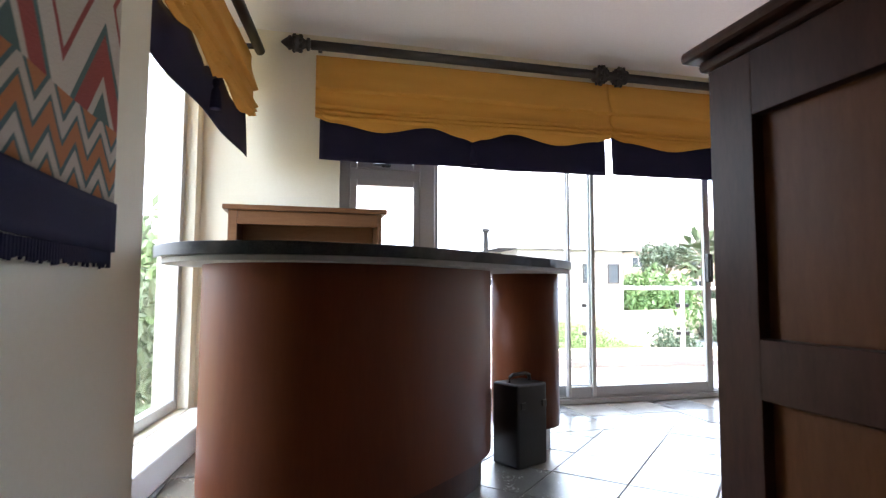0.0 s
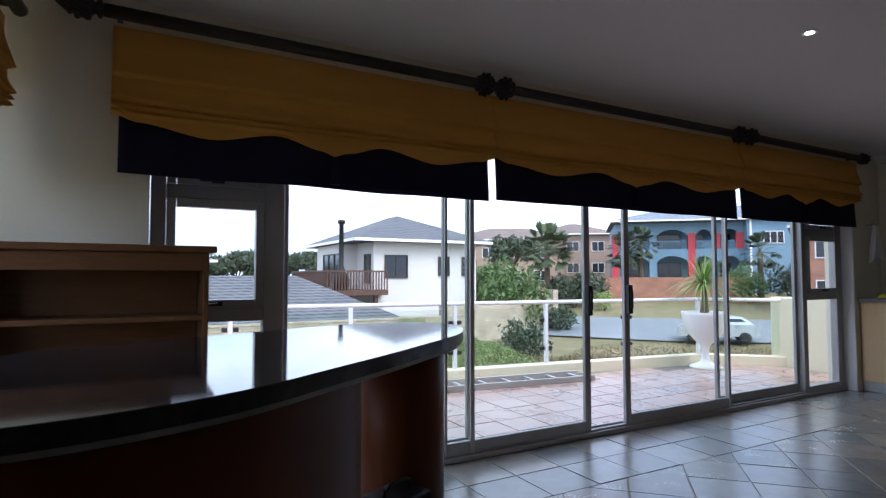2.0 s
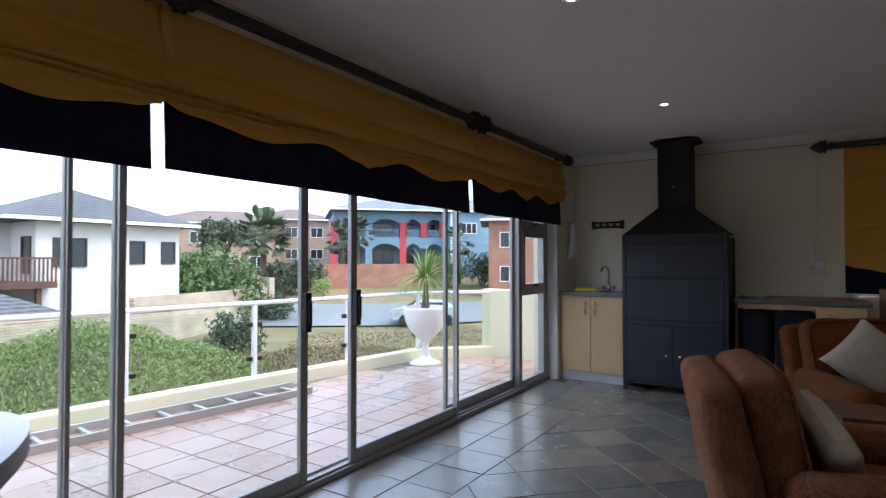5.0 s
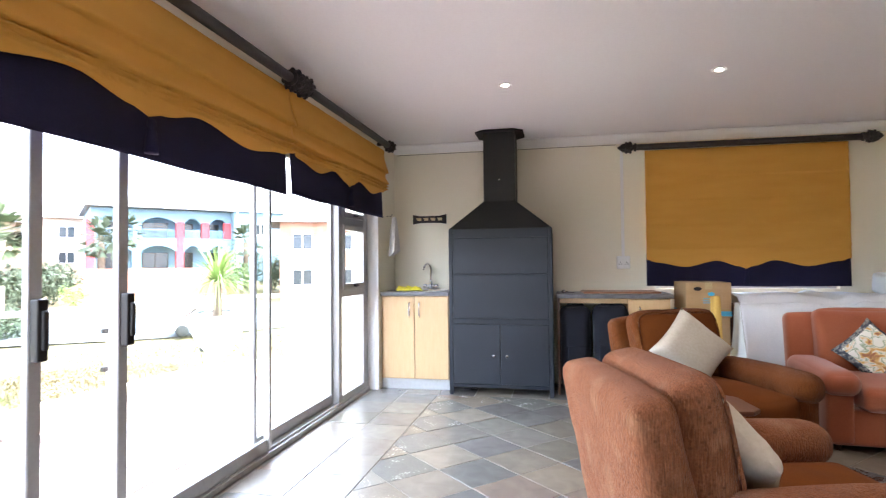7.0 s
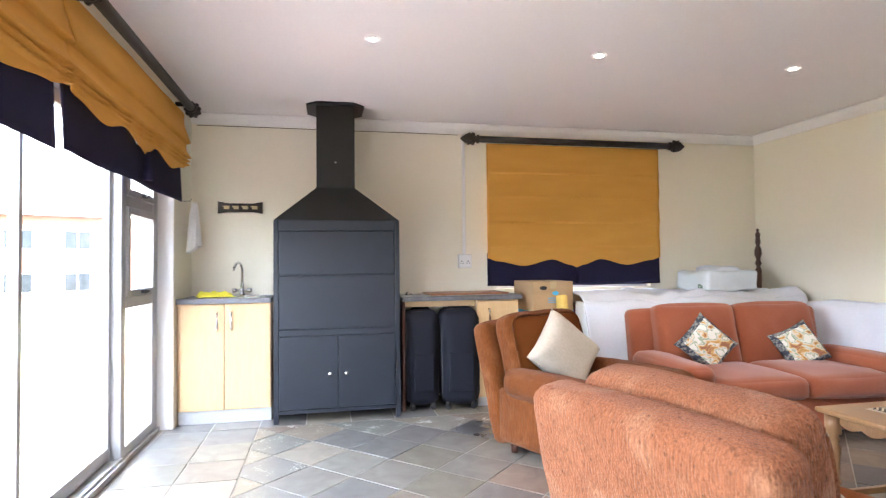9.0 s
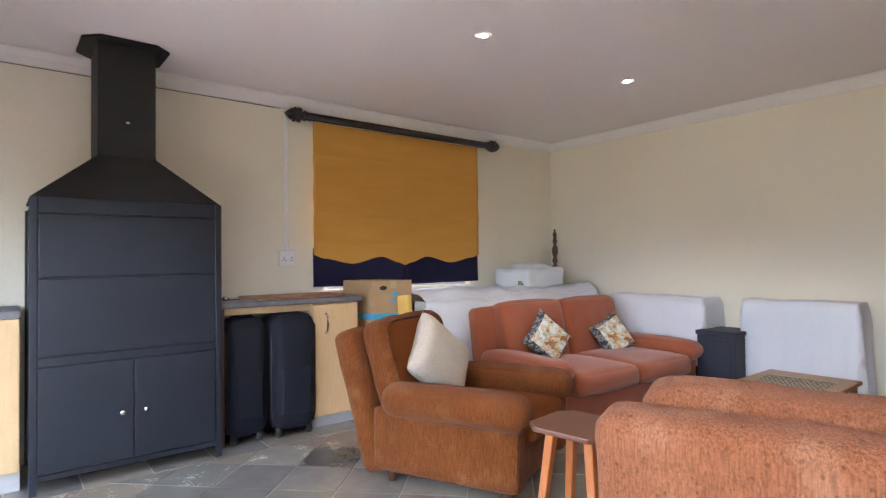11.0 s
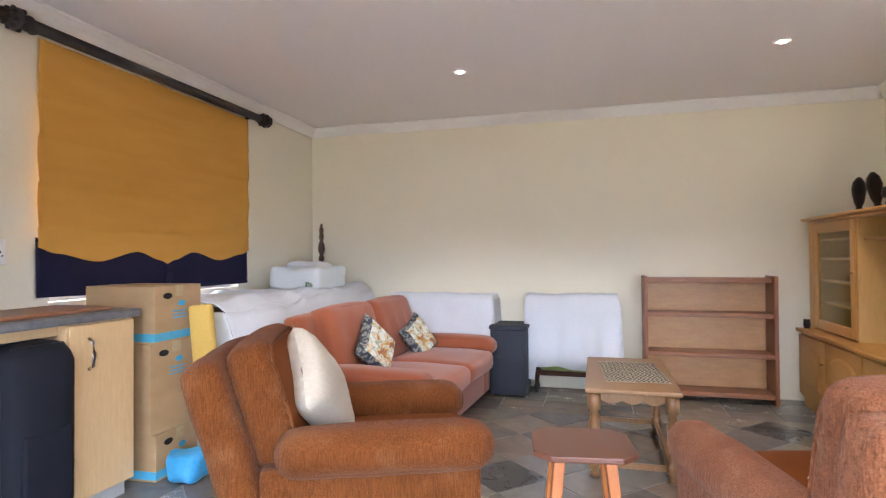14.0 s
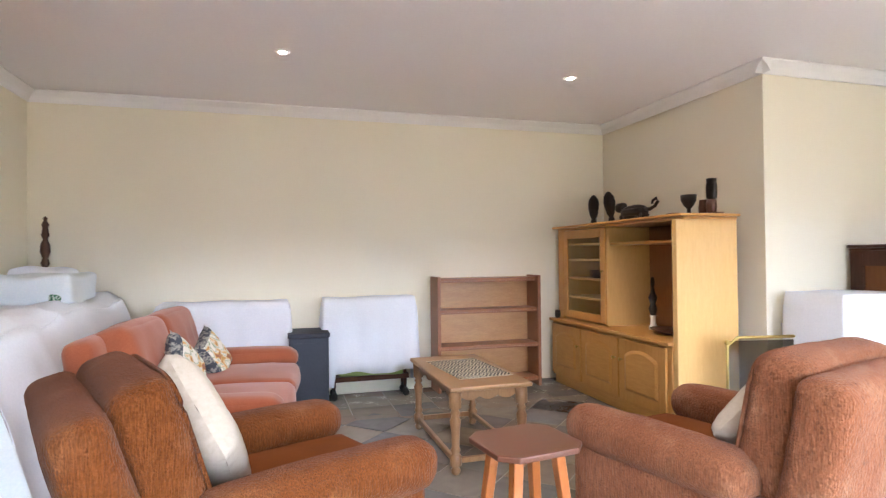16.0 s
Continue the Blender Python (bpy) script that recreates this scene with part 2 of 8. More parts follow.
M["pole"] = varied("dark_stained_pole", (0.018, 0.015, 0.016), (0.045, 0.038, 0.04), 0.5, big=6, fine=60, bump=0.2, stretch=(0.3, 1, 1))
M["orange"] = corded("orange_chenille", (0.130, 0.037, 0.0080), (0.180, 0.054, 0.0135), (0.225, 0.088, 0.034))
M["salmon"] = corded("faded_salmon_chenille", (0.225, 0.076, 0.032), (0.290, 0.113, 0.054), (0.365, 0.188, 0.108))
M["salmon_y"] = corded("pitted_salmon_chenille", (0.225, 0.076, 0.032), (0.290, 0.113, 0.054), (0.365, 0.188, 0.108), pits=0.45)
M["rust"] = varied("dark_rust_velour", (0.125, 0.034, 0.0065), (0.165, 0.047, 0.010), 0.9, big=5, fine=150, bump=0.25, spec=0.15)
M["screen_mesh"] = glass("fine_screen_mesh", (0.60, 0.59, 0.57))
M["sofa"] = varied("salmon_velour", (0.295, 0.078, 0.034), (0.360, 0.110, 0.052), 0.92, big=3.0, fine=150, bump=0.2, spec=0.15, third=(0.325, 0.092, 0.042))
M["sofa"].node_tree.nodes["Principled BSDF"].inputs["Sheen Weight"].default_value = 0.35
M["satin"] = varied("cream_satin", (0.425, 0.374, 0.297), (0.51, 0.459, 0.383), 0.45, big=4, fine=60, bump=0.25)
M["sheet"] = varied("white_dust_sheet", (0.67, 0.71, 0.78), (0.75, 0.79, 0.85), 0.85, big=2.5, fine=90, bump=0.25, dist=0.004)
M["sheet_green"] = varied("pale_blue_sheet", (0.64, 0.72, 0.76), (0.74, 0.79, 0.81), 0.85, big=3, fine=90, bump=0.2)
M["maple"] = wood("maple_board", (0.58, 0.385, 0.195), (0.67, 0.465, 0.255), 0.38, (9, 9, 1.2))
M["pine"] = wood("golden_pine", (0.484, 0.229, 0.0528), (0.598, 0.317, 0.088), 0.36, (9, 9, 1.4))
M["pine_x"] = wood("golden_pine_shelf", (0.484, 0.229, 0.0528), (0.598, 0.317, 0.088), 0.36, (9, 1.4, 9))
# unit back: the shade inside the bays is put into a browner pine
M["pine_back"] = wood("shaded_unit_back", (0.24, 0.095, 0.032), (0.33, 0.14, 0.05), 0.42, (9, 9, 1.4))
M["pine_pale"] = wood("pale_pine_panel", (0.68, 0.41, 0.14), (0.76, 0.49, 0.19), 0.4, (9, 9, 1.2))
M["teak"] = wood("teak_shelf", (0.23, 0.085, 0.036), (0.34, 0.14, 0.06), 0.4, (1.4, 9, 9))
M["teak_up"] = wood("teak_upright", (0.21, 0.075, 0.032), (0.31, 0.125, 0.055), 0.4, (9, 9, 1.4))
M["ply"] = wood("bookcase_back", (0.42, 0.21, 0.085), (0.55, 0.31, 0.13), 0.42, (1.0, 5, 4))
M["oak"] = wood("honey_oak_table", (0.22, 0.115, 0.048), (0.32, 0.175, 0.075), 0.35, (8, 1.2, 8))
M["oak_up"] = wood("honey_oak_leg", (0.20, 0.10, 0.04), (0.30, 0.16, 0.07), 0.35, (8, 8, 1.2))
M["mahog"] = wood("mahogany_stool", (0.10, 0.036, 0.02), (0.155, 0.055, 0.03), 0.33, (1.5, 8, 8))
M["stoolleg"] = wood("varnished_stool_leg", (0.30, 0.085, 0.018), (0.40, 0.13, 0.03), 0.3, (9, 9, 1.2))
M["darkwood"] = wood("dark_stained_cabinet", (0.048, 0.020, 0.013), (0.080, 0.034, 0.021), 0.34, (8, 8, 1.2))
M["panelwood"] = wood("brown_cabinet_panel", (0.118, 0.046, 0.017), (0.165, 0.066, 0.025), 0.38, (8, 8, 1.2))
M["barwood"] = wood("reddish_bar_veneer", (0.105, 0.029, 0.011), (0.130, 0.038, 0.0145), 0.42, (2, 2, 0.3), bump=0.0)
M["bookbar"] = wood("brown_bar_shelf", (0.121, 0.055, 0.0248), (0.171, 0.0825, 0.0385), 0.4, (1.4, 9, 9))
M["granite"] = varied("polished_dark_granite", (0.012, 0.013, 0.016), (0.05, 0.05, 0.056), 0.07, big=30, fine=220, bump=0.0, rvar=0.03)
for _k, _s in (("darkwood", 0.10), ("panelwood", 0.10), ("barwood", 0.13), ("bookbar", 0.2)):
    M[_k].node_tree.nodes["Principled BSDF"].inputs["Specular IOR Level"].default_value = _s
for _n, _v in (("Specular IOR Level", 1.0), ("Coat Weight", 0.15), ("Coat Roughness", 0.03)):
    M["granite"].node_tree.nodes["Principled BSDF"].inputs[_n].default_value = _v
M["granite_edge"] = varied("honed_granite_edge", (0.014, 0.015, 0.018), (0.045, 0.046, 0.05), 0.42, big=30, fine=220, bump=0.0, spec=0.3)
M["underlay"] = varied("grey_underlay", (0.30, 0.30, 0.29), (0.38, 0.38, 0.37), 0.6, bump=0.05)
M["laminate"] = varied("grey_worktop", (0.09, 0.09, 0.10), (0.17, 0.17, 0.18), 0.4, big=20, fine=160, bump=0.05)
M["steel_black"] = varied("charcoal_stove_steel", (0.0105, 0.0140, 0.0215), (0.0165, 0.0208, 0.0305), 0.42, metal=0.2, big=3.0, fine=150, bump=0.08, dist=0.001)
M["steel_soot"] = varied("matt_black_flue_steel", (0.010, 0.010, 0.011), (0.020, 0.019, 0.020), 0.6, metal=0.2, big=4.0, fine=120, bump=0.1)
M["chrome"] = varied("brushed_chrome", (0.62, 0.62, 0.62), (0.74, 0.74, 0.74), 0.2, metal=1.0, bump=0.02, rvar=0.06)
M["brass"] = varied("tarnished_brass", (0.42, 0.30, 0.09), (0.58, 0.42, 0.14), 0.33, metal=0.9, bump=0.05)
M["plastic_white"] = varied("white_plastic", (0.80, 0.80, 0.79), (0.85, 0.85, 0.84), 0.35, bump=0.02)
M["suit"] = varied("navy_suitcase_cloth", (0.005, 0.006, 0.011), (0.01, 0.0115, 0.019), 0.8, big=5, fine=220, bump=0.35, spec=0.25)
M["trunk_navy"] = varied("dark_blue_trunk_paint", (0.010, 0.015, 0.030), (0.022, 0.028, 0.045), 0.55, big=6, fine=60, bump=0.15)
M["suit_trim"] = varied("black_suitcase_trim", (0.006, 0.006, 0.007), (0.014, 0.014, 0.015), 0.5, bump=0.1)
M["card"] = varied("brown_cardboard", (0.40, 0.26, 0.13), (0.48, 0.32, 0.17), 0.85, big=3, fine=80, bump=0.1, stretch=(1, 1, 4))
M["tape_blue"] = varied("blue_print_band", (0.05, 0.36, 0.60), (0.07, 0.42, 0.66), 0.6, bump=0.03)
M["tape"] = varied("packing_tape", (0.48, 0.36, 0.20), (0.56, 0.44, 0.27), 0.25, bump=0.05)
M["ochre_panel"] = varied("ochre_mattress_side", (0.62, 0.40, 0.09), (0.70, 0.47, 0.13), 0.8, big=3, fine=90, bump=0.15)
M["black_carve"] = varied("ebony_carving", (0.012, 0.009, 0.008), (0.030, 0.022, 0.018), 0.4, big=8, fine=90, bump=0.4)
M["black_carve"].node_tree.nodes["Principled BSDF"].inputs["Specular IOR Level"].default_value = 0.25
M["red_carve"] = varied("red_brown_carving", (0.060, 0.022, 0.012), (0.10, 0.038, 0.02), 0.4, big=8, fine=90, bump=0.3)
M["white"] = varied("white_enamel", (0.80, 0.80, 0.79), (0.85, 0.85, 0.84), 0.35, big=3, fine=60, bump=0.05)
M["plinth"] = varied("grey_plinth", (0.46, 0.46, 0.46), (0.54, 0.54, 0.54), 0.4, metal=0.3, bump=0.03)
M["board"] = wood("worn_serving_board", (0.22, 0.09, 0.045), (0.33, 0.15, 0.07), 0.4, (9, 1.4, 9))
M["yellow_cloth"] = varied("yellow_dish_cloth", (0.72, 0.62, 0.03), (0.80, 0.70, 0.06), 0.85, big=10, fine=120, bump=0.3)
M["towel"] = varied("white_towel", (0.74, 0.74, 0.73), (0.82, 0.82, 0.81), 0.95, big=8, fine=200, bump=0.6)
M["rubber"] = varied("black_rubber", (0.010, 0.010, 0.010), (0.02, 0.02, 0.02), 0.7, bump=0.1)
M["blue_bag"] = varied("blue_plastic_bag", (0.03, 0.30, 0.62), (0.06, 0.40, 0.72), 0.4, big=8, fine=60, bump=0.3)
M["cream_out"] = varied("cream_exterior_plaster", (0.74, 0.69, 0.50), (0.80, 0.75, 0.57), 0.8, big=1.5, fine=60, bump=0.2)
M["white_out"] = varied("white_exterior_plaster", (0.60, 0.585, 0.55), (0.68, 0.665, 0.63), 0.8, big=0.4, fine=12, bump=0.15, dist=0.02)
M["rail"] = varied("white_powder_coat", (0.74, 0.76, 0.80), (0.80, 0.82, 0.85), 0.4, bump=0.03)


def emitter(name, colour, strength):
    m, nt, bs = material(name, colour, 0.5)
    bs.inputs["Emission Color"].default_value = (*colour, 1)
    bs.inputs["Emission Strength"].default_value = strength
    return m


M["emit"] = emitter("lamp_glow", (1.0, 0.93, 0.8), 14.0)


def leafy(name, dark, light):
    m = varied(name, dark, light, 0.6, big=0.8, fine=6.0, bump=0.0, contrast=(0.3, 0.7))
    return m


M["leaf_green"] = leafy("green_leaf", (0.055, 0.105, 0.03), (0.14, 0.225, 0.075))
M["leaf_dark"] = leafy("grey_green_leaf", (0.035, 0.055, 0.03), (0.09, 0.12, 0.07))
M["leaf_dry"] = leafy("dry_scrub_leaf", (0.13, 0.098, 0.045), (0.23, 0.175, 0.088))
M["leaf_lime"] = leafy("lime_leaf", (0.16, 0.26, 0.06), (0.30, 0.40, 0.14))
M["leaf_mound"] = leafy("yellow_green_leaf", (0.12, 0.175, 0.055), (0.27, 0.33, 0.12))
M["leaf_palm"] = leafy("palm_leaf", (0.055, 0.085, 0.04), (0.14, 0.18, 0.09))
M["bark"] = varied("brown_bark", (0.09, 0.065, 0.045), (0.17, 0.13, 0.09), 0.9, big=4, fine=30, bump=0.6, dist=0.02)


def roof_material(name, a, b2):
    m = varied(name, a, b2, 0.7, big=0.6, fine=7.0, bump=0.0)
    nt = m.node_tree
    bs = nt.nodes["Principled BSDF"]
    co = nt.nodes.new("ShaderNodeTexCoord")
    wv = nt.nodes.new("ShaderNodeTexWave")
    wv.bands_direction = "Z"
    wv.inputs["Scale"].default_value, wv.inputs["Distortion"].default_value = 2.6, 0.15
    wx = nt.nodes.new("ShaderNodeTexWave")
    wx.bands_direction = "DIAGONAL"
    wx.inputs["Scale"].default_value, wx.inputs["Distortion"].default_value = 1.1, 0.3
    for w in (wv, wx):
        nt.links.new(co.outputs["Object"], w.inputs["Vector"])
    mx = nt.nodes.new("ShaderNodeMath")
    mx.operation = "MULTIPLY_ADD"
    mx.inputs[1].default_value = 0.5
    nt.links.new(wx.outputs["Fac"], mx.inputs[0])
    nt.links.new(wv.outputs["Fac"], mx.inputs[2])
    old = bs.inputs["Base Color"].links[0].from_socket
    dk = nt.nodes.new("ShaderNodeMixRGB")
    dk.blend_type = "MULTIPLY"
    dk.inputs[0].default_value = 0.8
    tr = nt.nodes.new("ShaderNodeValToRGB")
    tr.color_ramp.elements[0].position, tr.color_ramp.elements[0].color = 0.25, (0.35, 0.35, 0.35, 1)
    tr.color_ramp.elements[1].position, tr.color_ramp.elements[1].color = 1.0, (1.25, 1.25, 1.25, 1)
    nt.links.new(mx.outputs[0], tr.inputs[0])
    nt.links.new(old, dk.inputs[1])
    nt.links.new(tr.outputs[0], dk.inputs[2])
    nt.links.new(dk.outputs[0], bs.inputs["Base Color"])
    bp = nt.nodes.new("ShaderNodeBump")
    bp.inputs["Strength"].default_value, bp.inputs["Distance"].default_value = 0.8, 0.06
    nt.links.new(mx.outputs[0], bp.inputs["Height"])
    nt.links.new(bp.outputs[0], bs.inputs["Normal"])
    return m


M["roof_grey"] = roof_material("grey_roof_tile", (0.085, 0.09, 0.10), (0.14, 0.145, 0.155))
M["roof_brown"] = roof_material("brown_roof_tile", (0.16, 0.12, 0.10), (0.24, 0.18, 0.15))
M["roof_blue"] = roof_material("slate_blue_roof", (0.17, 0.20, 0.24), (0.25, 0.29, 0.33))
M["house_blue"] = varied("sky_blue_plaster", (0.17, 0.29, 0.38), (0.22, 0.35, 0.44), 0.8, big=0.5, fine=9, bump=0.1)
M["house_red"] = varied("red_column_paint", (0.52, 0.055, 0.07), (0.60, 0.08, 0.09), 0.6, big=1, fine=20, bump=0.1)
M["house_tan"] = varied("tan_facebrick", (0.34, 0.25, 0.19), (0.45, 0.34, 0.26), 0.85, big=0.7, fine=9, bump=0.3)
M["pane_dark"] = varied("dark_window_pane", (0.02, 0.025, 0.03), (0.04, 0.05, 0.055), 0.1, big=0.5, fine=3, bump=0.0)
M["frame_dark"] = varied("dark_window_frame", (0.03, 0.025, 0.022), (0.05, 0.04, 0.035), 0.5, bump=0.0)
M["deck_brown"] = varied("brown_balcony_timber", (0.075, 0.035, 0.025), (0.12, 0.06, 0.04), 0.6, big=3, fine=30, bump=0.2)


def brick_material(name, a, b2, mortar, scale):
    m, nt, bs = material(name, a, 0.85)
    geo = nt.nodes.new("ShaderNodeTexCoord")
    mp = nt.nodes.new("ShaderNodeMapping")
    mp.inputs["Rotation"].default_value = (radians(90), 0, 0)
    br = nt.nodes.new("ShaderNodeTexBrick")
    br.inputs["Color1"].default_value, br.inputs["Color2"].default_value, br.inputs["Mortar"].default_value = (*a, 1), (*b2, 1), (*mortar, 1)
    br.inputs["Scale"].default_value, br.inputs["Mortar Size"].default_value = scale, 0.025
    br.inputs["Brick Width"].default_value, br.inputs["Row Height"].default_value = 0.6, 0.2
    nt.links.new(geo.outputs["Object"], mp.inputs[0])
    nt.links.new(mp.outputs[0], br.inputs["Vector"])
    nz = nt.nodes.new("ShaderNodeTexNoise")
    nz.inputs["Scale"].default_value, nz.inputs["Detail"].default_value = 1.3, 6.0
    nt.links.new(geo.outputs["Object"], nz.inputs["Vector"])
    mx = nt.nodes.new("ShaderNodeMixRGB")
    mx.blend_type = "OVERLAY"
    mx.inputs[0].default_value = 0.5
    nt.links.new(br.outputs["Color"], mx.inputs[1])
    nt.links.new(nz.outputs["Fac"], mx.inputs[2])
    nt.links.new(mx.outputs[0], bs.inputs["Base Color"])
    bp = nt.nodes.new("ShaderNodeBump")
    bp.inputs["Strength"].default_value, bp.inputs["Distance"].default_value = 0.6, 0.02
    bp.invert = True
    nt.links.new(br.outputs["Fac"], bp.inputs["Height"])
    nt.links.new(bp.outputs[0], bs.inputs["Normal"])
    return m


M["brick_buff"] = brick_material("buff_brick", (0.46, 0.38, 0.28), (0.54, 0.46, 0.35), (0.32, 0.28, 0.22), 2.2)
M["brick_red"] = brick_material("red_brick", (0.34, 0.14, 0.085), (0.44, 0.20, 0.12), (0.30, 0.22, 0.17), 2.2)


def ground_material():
    m = varied("scrubby_lot", (0.13, 0.125, 0.05), (0.29, 0.22, 0.13), 0.95, big=0.35, fine=5.0, bump=0.8, third=(0.20, 0.165, 0.08), dist=0.08)
    return m


M["ground"] = ground_material()
M["asphalt"] = varied("worn_asphalt", (0.17, 0.18, 0.20), (0.23, 0.24, 0.26), 0.75, big=0.5, fine=25, bump=0.2)
M["paving"] = varied("red_paving", (0.30, 0.16, 0.12), (0.38, 0.21, 0.16), 0.8, big=0.6, fine=12, bump=0.2)


def rug_material():
    """Kilim: red ground, white and dark diamonds in zigzag bands."""
    m, nt, bs = material("kilim_weave", (0.3, 0.1, 0.08), 0.95)
    co = nt.nodes.new("ShaderNodeTexCoord")
    sep = nt.nodes.new("ShaderNodeSeparateXYZ")
    nt.links.new(co.outputs["Object"], sep.inputs[0])

    def mth(op, a, b=None, c=None):
        n = nt.nodes.new("ShaderNodeMath")
        n.operation = op
        for k, v in enumerate((a, b, c)):
            if v is None:
                continue
            if isinstance(v, (int, float)):
                n.inputs[k].default_value = v
            else:
                nt.links.new(v, n.inputs[k])
        return n.outputs[0]

    u = mth("PINGPONG", mth("MULTIPLY", sep.outputs["Y"], 2.7), 0.5)
    v = mth("PINGPONG", mth("MULTIPLY", sep.outputs["Z"], 2.0), 0.5)
    d = mth("ADD", u, v)
    z = mth("FRACT", mth("MULTIPLY", mth("ADD", sep.outputs["Z"], mth("MULTIPLY", mth("PINGPONG", mth("MULTIPLY", sep.outputs["Y"], 9.0), 0.5), 0.12)), 11.0))
    ramp = nt.nodes.new("ShaderNodeValToRGB")
    ramp.color_ramp.interpolation = "CONSTANT"
    e = ramp.color_ramp.elements
    e[0].color, e[1].position, e[1].color = (0.26, 0.045, 0.035, 1), 0.88, (0.07, 0.12, 0.11, 1)
    for p, c in ((0.10, (0.07, 0.12, 0.11)), (0.15, (0.50, 0.44, 0.36)), (0.36, (0.28, 0.05, 0.04)), (0.41, (0.54, 0.48, 0.40)), (0.60, (0.08, 0.14, 0.13)), (0.65, (0.30, 0.055, 0.04)), (0.82, (0.50, 0.44, 0.36))):
        e.new(p).color = (*c, 1)
    nt.links.new(d, ramp.inputs[0])
    r2 = nt.nodes.new("ShaderNodeValToRGB")
    r2.color_ramp.interpolation = "CONSTANT"
    e = r2.color_ramp.elements
    e[0].color, e[1].position, e[1].color = (0.42, 0.15, 0.05, 1), 0.84, (0.07, 0.12, 0.12, 1)
    for p, c in ((0.40, (0.07, 0.12, 0.12)), (0.52, (0.46, 0.40, 0.33))):
        e.new(p).color = (*c, 1)
    nt.links.new(z, r2.inputs[0])
    mx = nt.nodes.new("ShaderNodeMixRGB")
    low = mth("LESS_THAN", sep.outputs["Z"], 0.25)
    nt.links.new(low, mx.inputs[0])
    nt.links.new(ramp.outputs[0], mx.inputs[1])
    nt.links.new(r2.outputs[0], mx.inputs[2])
    nt.links.new(mx.outputs[0], bs.inputs["Base Color"])
    nz = nt.nodes.new("ShaderNodeTexNoise")
    nz.inputs["Scale"].default_value = 180.0
    nt.links.new(co.outputs["Object"], nz.inputs["Vector"])
    bp = nt.nodes.new("ShaderNodeBump")
    bp.inputs["Strength"].default_value, bp.inputs["Distance"].default_value = 0.6, 0.004
    nt.links.new(nz.outputs["Fac"], bp.inputs["Height"])
    nt.links.new(bp.outputs[0], bs.inputs["Normal"])
    return m


M["rug"] = rug_material()


def patterned(name, cols, scale, stops):
    """A busy printed or woven cloth."""
    m, nt, bs = material(name, cols[0], 0.9)
    co = nt.nodes.new("ShaderNodeTexCoord")
    vo = nt.nodes.new("ShaderNodeTexVoronoi")
    vo.inputs["Scale"].default_value = scale
    nz = nt.nodes.new("ShaderNodeTexNoise")
    nz.inputs["Scale"].default_value, nz.inputs["Detail"].default_value, nz.inputs["Distortion"].default_value = scale * 0.6, 4.0, 2.0
    for n in (vo, nz):
        nt.links.new(co.outputs["Object"], n.inputs["Vector"])
    mix = nt.nodes.new("ShaderNodeMath")
    mix.operation = "MULTIPLY_ADD"
    mix.inputs[1].default_value = 0.5
    nt.links.new(vo.outputs["Distance"], mix.inputs[0])
    nt.links.new(nz.outputs["Fac"], mix.inputs[2])
    ramp = nt.nodes.new("ShaderNodeValToRGB")
    e = ramp.color_ramp.elements
    e[0].position, e[0].color = stops[0], (*cols[0], 1)
    e[1].position, e[1].color = stops[-1], (*cols[-1], 1)
    for p, c in zip(stops[1:-1], cols[1:-1]):
        e.new(p).color = (*c, 1)
    nt.links.new(mix.outputs[0], ramp.inputs[0])
    nt.links.new(ramp.outputs[0], bs.inputs["Base Color"])
    bp = nt.nodes.new("ShaderNodeBump")
    bp.inputs["Strength"].default_value, bp.inputs["Distance"].default_value = 0.4, 0.003
    nt.links.new(mix.outputs[0], bp.inputs["Height"])
    nt.links.new(bp.outputs[0], bs.inputs["Normal"])
    return m


M["floral"] = patterned("floral_print", [(0.74, 0.73, 0.66), (0.74, 0.73, 0.66), (0.22, 0.32, 0.18), (0.72, 0.70, 0.62), (0.62, 0.38, 0.12), (0.34, 0.14, 0.07)], 13.0, [0.0, 0.72, 0.76, 0.80, 0.88, 0.96])
M["green_print"] = patterned("green_leaf_print", [(0.02, 0.10, 0.05), (0.03, 0.16, 0.08), (0.55, 0.60, 0.52), (0.02, 0.12, 0.06)], 26.0, [0.0, 0.62, 0.72, 0.84])
M["floral_edge"] = patterned("dark_scroll_border", [(0.03, 0.045, 0.06), (0.06, 0.08, 0.09), (0.36, 0.36, 0.32), (0.05, 0.06, 0.08)], 30.0, [0.0, 0.55, 0.66, 0.8])


